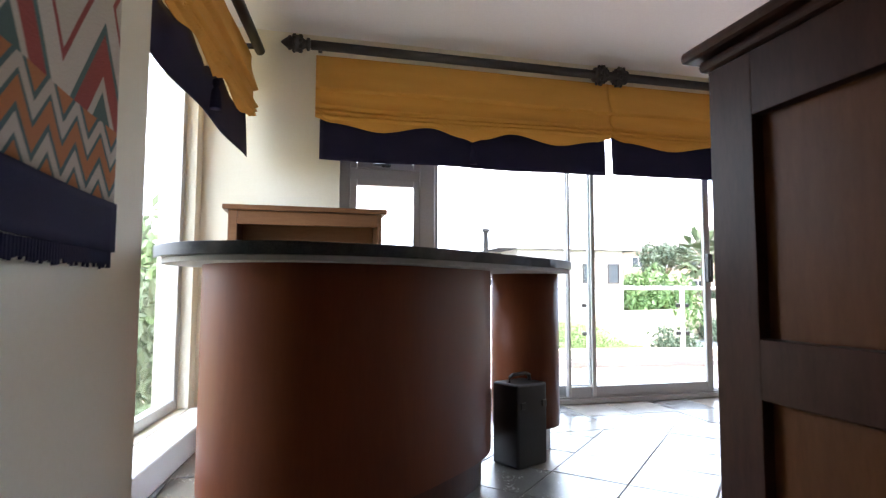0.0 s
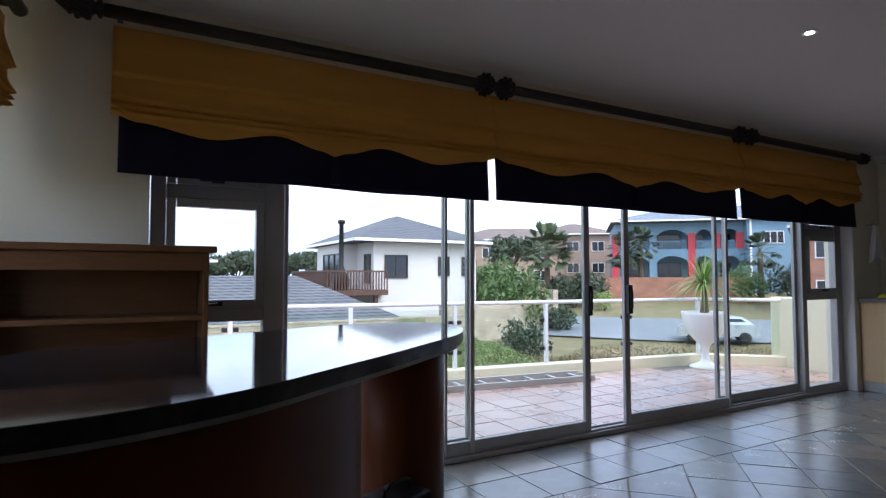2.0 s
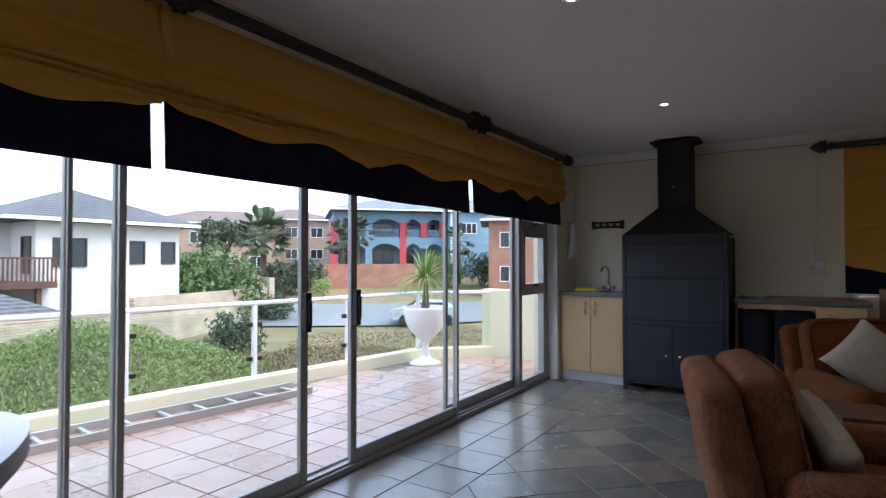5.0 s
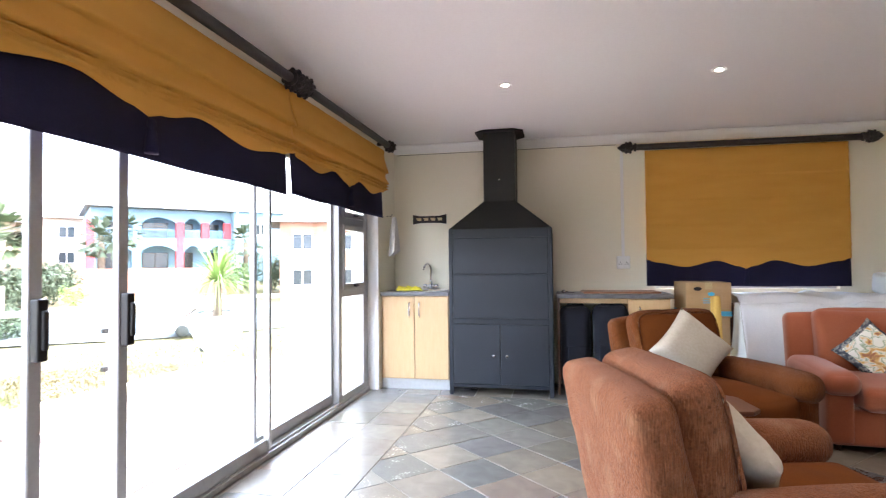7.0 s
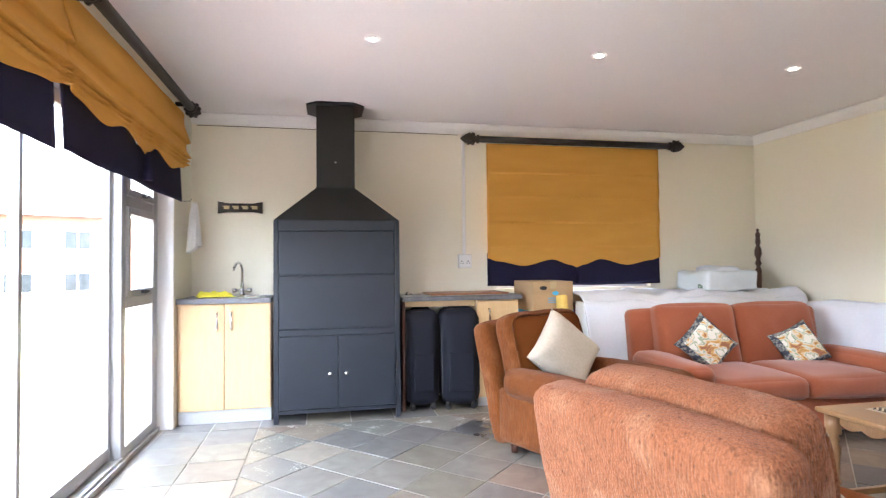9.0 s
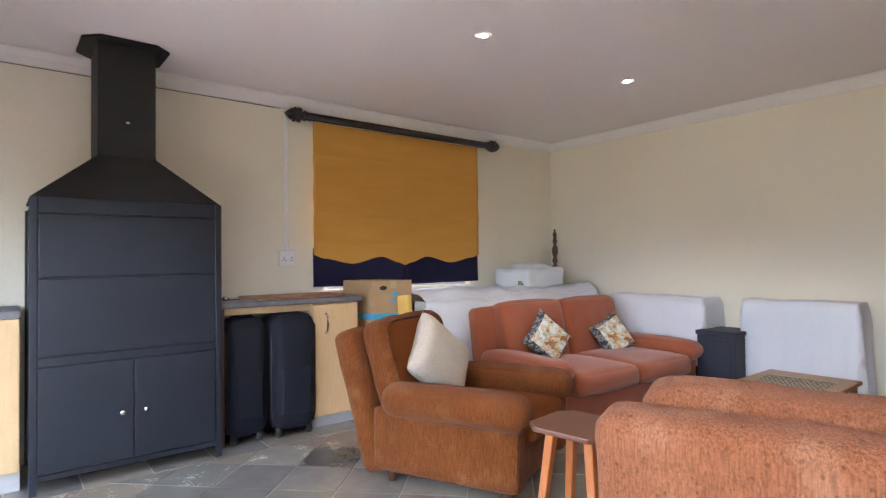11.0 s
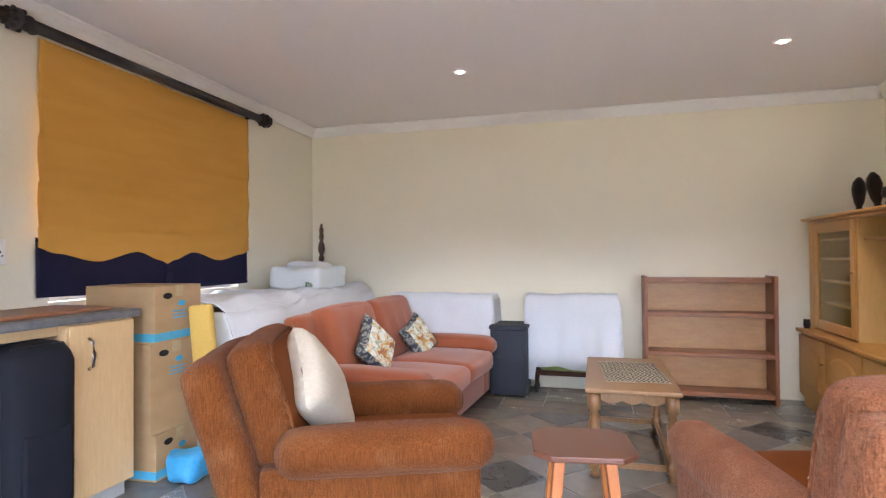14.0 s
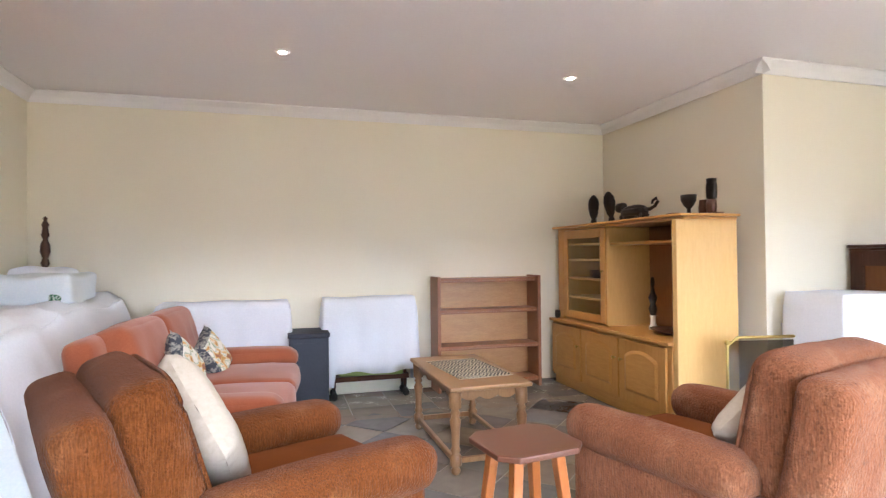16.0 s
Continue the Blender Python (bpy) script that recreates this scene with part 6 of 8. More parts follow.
# ---- kitchenette ----
def sink_unit():
    root = group_root("sink_unit", pose(0, 0, 0), "maple sink cabinet with two doors and grey worktop", "kitchen cabinet")
    x0, x1, y0, y1 = 6.85, 7.345, 3.06, 3.735
    box("body", x0 + 0.02, x1, y0, y1, 0.10, 0.905, M["maple"], root, 0.002)
    box("plinth", x0 + 0.03, x1, y0, y1, 0.0, 0.10, M["plinth"], root, 0.002)
    ym = (y0 + y1) / 2
    for a, b, hy in ((y0 + 0.004, ym - 0.002, ym - 0.05), (ym + 0.002, y1 - 0.02, ym + 0.05)):
        box("door", x0 - 0.002, x0 + 0.018, a, b, 0.105, 0.90, M["maple"], root, 0.003)
        bm = bmesh.new()
        tube(bm, [(x0 - 0.002, hy, 0.70), (x0 - 0.022, hy, 0.715), (x0 - 0.03, hy, 0.77), (x0 - 0.022, hy, 0.825), (x0 - 0.002, hy, 0.84)], 0.008, 8)
        put("handle", bm, M["chrome"], root, True)
    bm = bmesh.new()
    cy, cx, r = 3.36, 7.09, 0.17
    pts = [(cx + r * math.cos(a * math.pi / 16), cy + r * math.sin(a * math.pi / 16)) for a in range(32)]
    cuboid(bm, x0 - 0.025, cx - r - 0.002, y0, y1, 0.905, 0.94)
    cuboid(bm, cx + r + 0.002, x1, y0, y1, 0.905, 0.94)
    cuboid(bm, cx - r - 0.002, cx + r + 0.002, cy + r + 0.002, y1, 0.905, 0.94)
    cuboid(bm, cx - r - 0.002, cx + r + 0.002, y0, cy - r - 0.002, 0.905, 0.94)
    put("worktop", bm, M["laminate"], root)
    bm = bmesh.new()
    cuboid(bm, cx - r, cx + r, cy - r, cy + r, 0.80, 0.805)
    for q in ((cx - r - 0.012, cx - r, cy - r - 0.012, cy + r + 0.012), (cx + r, cx + r + 0.012, cy - r - 0.012, cy + r + 0.012), (cx - r, cx + r, cy - r - 0.012, cy - r), (cx - r, cx + r, cy + r, cy + r + 0.012)):
        cuboid(bm, q[0], q[1], q[2], q[3], 0.80, 0.944)
    put("basin", bevelled(bm, 0.003, 1), M["chrome"], root)
    bm = bmesh.new()
    tx, ty = 7.28, 3.33
    lathe(bm, [(0.028, 0.94), (0.028, 0.955), (0.016, 0.965), (0.014, 1.02), (0.018, 1.03), (0.012, 1.04)], 14, pose(tx, ty, 0))
    tube(bm, [(tx, ty, 1.03), (tx, ty, 1.16), (tx - 0.015, ty + 0.008, 1.20), (tx - 0.05, ty + 0.02, 1.215), (tx - 0.09, ty + 0.035, 1.205), (tx - 0.115, ty + 0.045, 1.175), (tx - 0.12, ty + 0.047, 1.15)], 0.010, 10)
    for s in (-1, 1):
        tube(bm, [(tx, ty, 0.985), (tx, ty + s * 0.05, 0.985)], 0.010, 8)
        lathe(bm, [(0.016, 0), (0.02, 0.01), (0.018, 0.03), (0.006, 0.035)], 12, pose(tx, ty + s * 0.045, 0.985, -90 * s, 0, 0))
    put("tap", bm, M["chrome"], root, True)


sink_unit()
o = group_root("dish_cloth", pose(7.03, 3.50, 0.945, 0, 0, 20), "crumpled yellow dish cloth on the worktop", "cloth")
grid_sheet("cloth", 26, 22, lambda u, v: (-0.09 + 0.18 * u, -0.13 + 0.26 * v, 0.006 + (0.022 + 0.05 * abs(noise.noise(Vector((u * 4, v * 4, 4))))) * (1 - (2 * u - 1) ** 4) * (1 - (2 * v - 1) ** 6)), M["yellow_cloth"], o, 0.004)
o = group_root("towel", pose(7.08, NY - 0.03, 0), "white towel hanging from a wall hook", "towel")
grid_sheet("cloth", 28, 24, lambda u, v: (-0.015 + (0.018 + 0.065 * v ** 0.7) * math.cos(6.2832 * u) * (1 + 0.25 * math.sin(19 * u + 3 * v)), -0.052 + (0.014 + 0.03 * v ** 0.7) * math.sin(6.2832 * u) * (1 + 0.3 * math.sin(25 * u)), 1.69 - 0.37 * v - 0.03 * v * math.sin(6.2832 * u)), M["towel"], o, 0.004)
bm = bmesh.new()
tube(bm, [(-0.015, 0.028, 1.70), (-0.015, -0.02, 1.70), (-0.015, -0.03, 1.72)], 0.006, 8)
put("hook", bm, M["chrome"], o, True)


def wall_sign():
    root = group_root("wall_carving", pose(7.338, 3.35, 1.68), "dark carved wooden plaque with pale relief", "wall plaque")
    pts = [(-0.18, -0.05), (-0.10, -0.038), (0.10, -0.038), (0.18, -0.05), (0.18, 0.05), (0.10, 0.036), (-0.10, 0.036), (-0.18, 0.05)]
    bm = outline_slab(bmesh.new(), pts, 0, 0.014)
    bmesh.ops.transform(bm, matrix=pose(0, 0, 0, 90, 0, -90), verts=bm.verts)
    put("plaque", bm, M["black_carve"], root)
    bm = bmesh.new()
    for k in range(4):
        y = -0.115 + 0.075 * k
        padded(bm, -0.02, -0.012, y - 0.022, y + 0.022, -0.014, 0.016, 0.004, (0, 0, 0), 4)
        cuboid(bm, -0.019, -0.012, y + 0.012, y + 0.03, 0.004, 0.014)
    put("relief", bm, M["tape"], root, True)


wall_sign()


def stove():
    root = group_root("braai_stove", pose(0, 0, 0), "charcoal steel braai stove with tapered hood and flue", "stove")
    x0, x1, y0, y1 = 6.72, 7.33, 2.08, 3.03
    box("carcass", x0 + 0.012, x1, y0 + 0.012, y1 - 0.012, 0.07, 1.50, M["steel_black"], root, 0.003)
    bm = bmesh.new()
    for q in ((y0, y0 + 0.035, 0.0, 1.53), (y1 - 0.035, y1, 0.0, 1.53)):
        cuboid(bm, x0, x0 + 0.035, q[0], q[1], q[2], q[3])
        cuboid(bm, x1 - 0.04, x1, q[0], q[1], 0.0, 1.50)
    for q in ((1.45, 1.53), (0.655, 0.70), (0.07, 0.10)):
        cuboid(bm, x0 + 0.004, x0 + 0.03, y0 + 0.035, y1 - 0.035, q[0], q[1])
    put("frame", bevelled(bm, 0.003, 1), M["steel_black"], root)
    for z0, z1 in ((1.115, 1.445), (0.705, 1.105)):
        box("shutter", x0 + 0.002, x0 + 0.022, y0 + 0.04, y1 - 0.04, z0, z1, M["steel_black"], root, 0.004)
    ym = (y0 + y1) / 2
    for a, b in ((y0 + 0.038, ym - 0.003), (ym + 0.003, y1 - 0.038)):
        box("door", x0 - 0.004, x0 + 0.02, a, b, 0.105, 0.65, M["steel_black"], root, 0.004)
    for y in (ym - 0.06, ym + 0.06):
        bm = bmesh.new()
        lathe(bm, [(0.006, 0), (0.007, 0.012), (0.015, 0.018), (0.015, 0.026), (0.005, 0.031)], 14, pose(x0 - 0.004, y, 0.365, 0, -90, 0))
        put("knob", bm, M["chrome"], root, True)
    # hood and flue
    bm = bmesh.new()
    rings = []
    for xa, xb, ya, yb, z in ((x0, x1, y0, y1, 1.53), (6.87, 7.17, 2.415, 2.715, 1.80), (6.87, 7.17, 2.415, 2.715, CEIL - 0.0145)):
        rings.append([bm.verts.new(p) for p in ((xa, ya, z), (xb, ya, z), (xb, yb, z), (xa, yb, z))])
    for a, b in zip(rings, rings[1:]):
        for k in range(4):
            bm.faces.new((a[k], a[(k + 1) % 4], b[(k + 1) % 4], b[k]))
    bm.faces.new(rings[0][::-1])
    bm.faces.new(rings[-1])
    put("hood", bevelled(bm, 0.005, 2), M["steel_soot"], root)
    a, c = 0.228, 0.085
    cx, cy = 7.02, 2.565
    oct_pts = [(cx + x, cy + y) for x, y in ((a, -a + c), (a, a - c), (a - c, a), (-a + c, a), (-a, a - c), (-a, -a + c), (-a + c, -a), (a - c, -a))]
    bm = outline_slab(bmesh.new(), oct_pts, CEIL - 0.014, CEIL - 0.001)
    put("collar", bm, M["steel_soot"], root)
    bm = bmesh.new()
    lathe(bm, [(0.012, 0), (0.012, 0.01), (0.004, 0.016)], 12, pose(6.87, 2.565, 2.0, 0, -90, 0))
    put("damper_knob", bm, M["chrome"], root, True)


stove()


def side_counter():
    root = group_root("side_counter", pose(0, 0, 0), "grey worktop on a single-door maple cabinet", "kitchen cabinet")
    x0, x1, y0, y1 = 6.84, 7.345, 1.03, 2.05
    box("worktop", x0 - 0.02, x1, y0, y1, 0.885, 0.925, M["laminate"], root, 0.01, 3)
    ya, yb = 1.06, 1.42
    box("body", x0 + 0.02, x1, ya, yb, 0.08, 0.884, M["maple"], root, 0.002)
    box("plinth", x0 + 0.05, x1, ya + 0.01, yb - 0.01, 0.0, 0.08, M["plinth"], root, 0.002)
    box("door", x0 + 0.001, x0 + 0.019, ya + 0.002, yb - 0.002, 0.085, 0.875, M["maple"], root, 0.003)
    bm = bmesh.new()
    hy = yb - 0.10
    tube(bm, [(x0, hy, 0.67), (x0 - 0.022, hy, 0.685), (x0 - 0.03, hy, 0.74), (x0 - 0.022, hy, 0.795), (x0, hy, 0.81)], 0.008, 8)
    put("handle", bm, M["chrome"], root, True)
    box("bracket", x0 + 0.06, x0 + 0.09, yb, y1 - 0.01, 0.835, 0.884, M["maple"], root, 0.004)
    box("leg", x0 + 0.02, x1 - 0.1, y1 - 0.03, y1 - 0.008, 0.0, 0.884, M["red_carve"], root, 0.003)


side_counter()
o = group_root("serving_board", pose(7.06, 1.47, 0.925, 0, 0, 3), "worn brown wooden board lying on the worktop", "board")
box("board", -0.17, 0.17, -0.34, 0.34, 0.0, 0.018, M["board"], o, 0.006)
o = group_root("bottle_opener", pose(6.98, 1.93, 0.925), "small metal opener on the worktop", "opener")
bm = bmesh.new()
tube(bm, [(0, -0.05, 0.012), (0, 0.05, 0.012)], 0.008, 8)
lathe(bm, [(0.018, 0.004), (0.022, 0.012), (0.012, 0.03), (0.004, 0.034)], 12, pose(0, 0.05, 0))
put("body", bm, M["chrome"], o, True)


def socket_plate():
    root = group_root("wall_socket", pose(7.349, 1.40, 1.21), "white double wall socket on a surface box", "socket")
    box("plate", -0.034, 0.0, -0.062, 0.062, -0.062, 0.062, M["plastic_white"], root, 0.006, 3)
    bm = bmesh.new()
    for y in (-0.03, 0.03):
        for dy, z, r in ((0, 0.0, 0.0055), (-0.011, -0.018, 0.0045), (0.011, -0.018, 0.0045)):
            lathe(bm, [(r, 0), (r, 0.001)], 10, pose(-0.0345, y + dy, z, 0, -90, 0))
    put("pin_hole", bm, M["rubber"], root)
    bm = bmesh.new()
    for y in (-0.03, 0.03):
        cuboid(bm, -0.039, -0.033, y - 0.008, y + 0.008, 0.028, 0.046)
    put("rocker", bm, M["plastic_white"], root)
    bm = bmesh.new()
    cuboid(bm, -0.018, 0.0, -0.014, 0.014, 0.062, 1.17)
    put("conduit", bevelled(bm, 0.003, 1), M["cornice"], root)


socket_plate()


# thin black tube added to draw the crack line below the cornice
o = group_root("cable", pose(0, 0, 0), "dark crack line under the cornice, laid as a thin tube", "cable")
bm = bmesh.new()
tube(bm, [(7.342, 3.70, 2.372), (7.342, 3.1, 2.374), (7.342, 2.5, 2.373), (7.342, 1.9, 2.376), (7.342, 1.45, 2.374)], 0.0022, 6)
put("crack_line", bm, M["handle_black"], o, True)

# ---- rug on the near wall ----
def rug():
    root = group_root("wall_rug", pose(-0.20, 0.75, 0.895), "red and cream kilim rug with navy end hanging on the wall", "rug")

    def fn(u, v):
        y = -0.62 + 1.26 * u
        z = 0.10 + 1.42 * v
        return (0.004 + 0.008 * noise.noise(Vector((y * 3, z * 3, 0))), y, z)

    grid_sheet("weave", 40, 50, fn, M["rug"], root, 0.006)
    grid_sheet("navy_end", 40, 6, lambda u, v: (fn(u, 0)[0], -0.62 + 1.26 * u, 0.10 * v), M["navy"], root, 0.006)
    bm = bmesh.new()
    for k in range(120):
        y = -0.615 + 1.25 * k / 119
        cuboid(bm, 0.0, 0.004, y - 0.003, y + 0.003, -0.025 - 0.012 * random.random(), 0.0)
    tagged(put("fringe", bm, M["navy"], root), kind="stuff")


rug()


# ---- terrace ----
TZ = -0.05
RAIL_A, RAIL_B, RAIL_C = Vector((-0.02, 6.968, 0)), Vector((7.3, 5.95, 0)), Vector((8.25, 5.02, 0))


def terrace():
    bm = outline_slab(bmesh.new(), [(-0.5, 4.03), (8.4, 4.03), (8.4, 5.0), (7.4, 6.1), (-0.5, 7.2)], TZ - 0.32, TZ - 0.012)
    structure(put("terrace_slab", bm, M["grout"]), "grouted terrace slab under terracotta tiles", "terrace")
    for name, a, b in (("kerb_front", RAIL_A, RAIL_B), ("kerb_side", RAIL_B, RAIL_C)):
        d = (b - a)
        L = d.length
        ang = math.degrees(math.atan2(d.y, d.x))
        o = box(name, -0.05, L + 0.05, -0.07, 0.09, TZ - 0.3, TZ + 0.13, M["cream_out"], None, 0.015, 3, pose(a.x, a.y, 0, 0, 0, ang))
        structure(o, "low cream plastered kerb of the terrace", "kerb")
    o = box("parapet", 0.0, 0.16, -1.15, 0.25, TZ - 0.3, 0.88, M["cream_out"], None, 0.02, 3, pose(8.02, 5.12, 0, 0, 0, -6))
    structure(o, "cream plastered terrace parapet", "wall")


terrace()


def balustrade():
    root = group_root("balustrade", pose(0, 0, 0), "white metal balustrade with clear glass panels", "balustrade")
    for a, b, n in ((RAIL_A, RAIL_B, 6), (RAIL_B, RAIL_C, 1)):
        d = b - a
        side = Vector((-d.y, d.x, 0)).normalized()
        bm = bmesh.new()
        tube(bm, [a + Vector((0, 0, 0.84)), a + d * 0.5 + Vector((0, 0, 0.84)), b + Vector((0, 0, 0.84))], 0.024, 12)
        put("top_rail", bm, M["rail"], root, True)
        for k in range(n + 1):
            p = a + d * k / n
            bm = bmesh.new()
            ang = math.degrees(math.atan2(d.y, d.x))
            cuboid(bm, -0.022, 0.022, -0.022, 0.022, TZ + 0.12, 0.82, pose(p.x, p.y, 0, 0, 0, ang))
            put("post", bevelled(bm, 0.003, 1), M["rail"], root)
            bm = bmesh.new()
            for z in (0.27, 0.62):
                for s in (-1, 1):
                    cuboid(bm, s * 0.055 - 0.028, s * 0.055 + 0.028, -0.02, 0.02, z - 0.024, z + 0.024, pose(p.x, p.y, 0, 0, 0, ang))
            put("clamp", bevelled(bm, 0.008, 2), M["handle_black"], root)
            if k < n:
                q0, q1 = p + d.normalized() * 0.06, a + d * (k + 1) / n - d.normalized() * 0.06
                bm = bmesh.new()
                L = (q1 - q0).length
                cuboid(bm, 0, L, -0.004, 0.004, TZ + 0.16, 0.77, pose(q0.x, q0.y, 0, 0, 0, ang))
                g = put("glass_panel", bm, M["glass_green"], root)
                g.visible_shadow = False


balustrade()


def ladder():
    root = group_root("ladder", pose(3.75, 6.00, TZ, 0, 0, -7), "aluminium ladder lying on the terrace", "ladder")
    for y in (-0.17, 0.17):
        box("stile", -1.35, 1.35, y - 0.014, y + 0.014, 0.0, 0.065, M["frame_light"], root, 0.004)
    for k in range(9):
        box("rung", -1.2 + 0.3 * k - 0.016, -1.2 + 0.3 * k + 0.016, -0.156, 0.156, 0.02, 0.045, M["frame_light"], root, 0.006)


ladder()


def strap_plant(bm, c, n, length, droop, width, rng, up=0.9):
    for k in range(n):
        a = 2 * math.pi * rng.random()
        el = up * (0.15 + 0.85 * rng.random())
        L = length * (0.7 + 0.5 * rng.random())
        dx, dy = math.cos(a), math.sin(a)
        sx, sy = -dy, dx
        prev = None
        for s in range(6):
            t = s / 5
            r = L * t * math.cos(el) + 0.0
            z = L * t * math.sin(el) - droop * L * t * t * (1.2 - 0.6 * el)
            w = width * (1 - t) ** 0.7 + 0.001
            p = Vector(c) + Vector((dx * r, dy * r, z))
            cur = (bm.verts.new(p + Vector((sx, sy, 0)) * w), bm.verts.new(p - Vector((sx, sy, 0)) * w))
            if prev:
                bm.faces.new((prev[0], prev[1], cur[1], cur[0]))
            prev = cur


def planter():
    root = group_root("planter", pose(7.0, 5.62, TZ), "white goblet-shaped planter with a ponytail palm", "planter")
    bm = bmesh.new()
    lathe(bm, [(0.20, 0.0), (0.205, 0.02), (0.15, 0.045), (0.075, 0.08), (0.05, 0.14), (0.045, 0.24), (0.06, 0.30), (0.13, 0.36), (0.21, 0.45), (0.26, 0.56), (0.285, 0.70), (0.29, 0.74), (0.27, 0.74), (0.25, 0.66), (0.02, 0.64)], 36)
    put("pot", bm, M["white"], root, True)
    bm = bmesh.new()
    tube(bm, [(0, 0, 0.62), (0.0, 0, 0.74), (0.01, 0, 0.90), (0.0, 0, 1.1)], 0.07, 12, 0.35)
    put("trunk", bm, M["bark"], root, True)
    bm = bmesh.new()
    strap_plant(bm, (0, 0, 1.08), 270, 0.60, 0.75, 0.008, random.Random(4), 1.35)
    put("leaves", bm, M["leaf_lime"], root)


planter()


# ---- neighbourhood ----
def gz(x, y):
    """Height of the ground outside: a lot below the terrace, rising towards the far houses."""
    d = math.hypot(x - 3, y - 4)
    z = -2.7 + 0.25 * noise.noise(Vector((x * 0.08, y * 0.08, 0)))
    r = 0.72 * x + 0.69 * y
    if r > 34:
        z += (min(r, 75) - 34) * 0.082
    z += 1.75 * math.exp(-(((x - 7.4) / 4.0) ** 2 + ((y - 15.6) / 3.2) ** 2))
    z += 0.8 * math.exp(-(((x - 15) / 5) ** 2 + ((y - 14) / 4.5) ** 2))
    return z


def ground():
    def fn(u, v):
        a = 2 * math.pi * u
        r = 420 * v ** 2.4 + 0.5
        x, y = 4 + r * math.cos(a), 6 + r * math.sin(a)
        return (x, y, gz(x, y) if r < 140 else gz(4 + 140 * math.cos(a), 6 + 140 * math.sin(a)))

    structure(grid_sheet("ground", 140, 90, fn, M["ground"]), "scrubby lot of grass, sand and low plants", "ground")


ground()


def strip(name, a, b, width, lift, mat, label, n=60):
    a, b = Vector((*a, 0)), Vector((*b, 0))
    s = Vector((-(b - a).y, (b - a).x, 0)).normalized() * width / 2

    def fn(u, v):
        p = a + (b - a) * u + s * (2 * v - 1)
        return (p.x, p.y, gz(p.x, p.y) + lift)

    return structure(grid_sheet(name, n, 6, fn, mat), label, "road")


strip("road", (64, -6), (2, 52), 8.0, 0.10, M["asphalt"], "grey asphalt street")
strip("road_side", (24, 33), (46, 58), 4.0, 0.12, M["paving"], "red paved driveway")


def leaf_cloud(bm, c, r, n, size, rng):
    for k in range(n):
        while True:
            p = Vector((rng.uniform(-1, 1), rng.uniform(-1, 1), rng.uniform(-1, 1)))
            if 0.25 < p.length < 1.0:
                break
        bump = 0.72 + 0.45 * noise.noise(Vector(p.normalized() * 2.2 + Vector(c) * 0.3))
        p = Vector((p.x * r[0], p.y * r[1], p.z * r[2])) * bump + Vector(c)
        q = Euler((rng.uniform(0, 6.3), rng.uniform(0, 6.3), rng.uniform(0, 6.3))).to_matrix()
        s = size * rng.uniform(0.6, 1.3)
        v = [bm.verts.new(p + q @ Vector(w)) for w in ((-s, 0, 0), (0, -0.42 * s, 0.1 * s), (s, 0, 0), (0, 0.42 * s, 0.1 * s))]
        bm.faces.new(v)


def bush(x, y, r, h, n, mat, seed, label, size=0.09, category="bush", lobes=4):
    z = gz(x, y)
    root = group_root("bush", pose(x, y, z), label, category)
    rng = random.Random(seed)
    bm = bmesh.new()
    for k in range(lobes):
        a = 2 * math.pi * k / lobes + rng.random()
        leaf_cloud(bm, (0.45 * r * math.cos(a), 0.45 * r * math.sin(a), h * (0.40 + 0.18 * rng.random())), (0.68 * r, 0.68 * r, 0.55 * h), n // lobes, size, rng)
    put("leaves", bm, mat, root)
    bm = bmesh.new()
    for k in range(5):
        a = 2 * math.pi * k / 5
        tube(bm, [(0, 0, -0.3), (0.15 * r * math.cos(a), 0.15 * r * math.sin(a), 0.25 * h), (0.4 * r * math.cos(a), 0.4 * r * math.sin(a), 0.6 * h)], 0.035 * max(1.0, r * 0.5), 6, 0.4)
    put("stem", bm, M["bark"], root, True)


def tree(x, y, h, r, n, mat, seed, label, size=0.16):
    z = gz(x, y)
    root = group_root("tree", pose(x, y, z), label, "tree")
    rng = random.Random(seed)
    bm = bmesh.new()
    tube(bm, [(0, 0, -0.4), (0.1, 0, 0.25 * h), (0, 0.1, 0.5 * h), (0.05, 0, 0.75 * h)], 0.05 * h * 0.6, 10, 0.3)
    ends = []
    for k in range(7):
        a = 2 * math.pi * k / 7 + rng.random() * 0.5
        e = Vector((0.6 * r * math.cos(a), 0.6 * r * math.sin(a), h * rng.uniform(0.6, 0.85)))
        tube(bm, [(0.05, 0, 0.4 * h), Vector((0.05, 0, 0.4 * h)).lerp(e, 0.5) + Vector((0, 0, 0.08 * h)), e], 0.013 * h, 7, 0.35)
        ends.append(e)
    put("trunk", bm, M["bark"], root, True)
    bm = bmesh.new()
    for e in ends + [Vector((0, 0, 0.85 * h))]:
        leaf_cloud(bm, e, (0.52 * r, 0.52 * r, 0.24 * h), n // 8, size, rng)
    put("leaves", bm, mat, root)


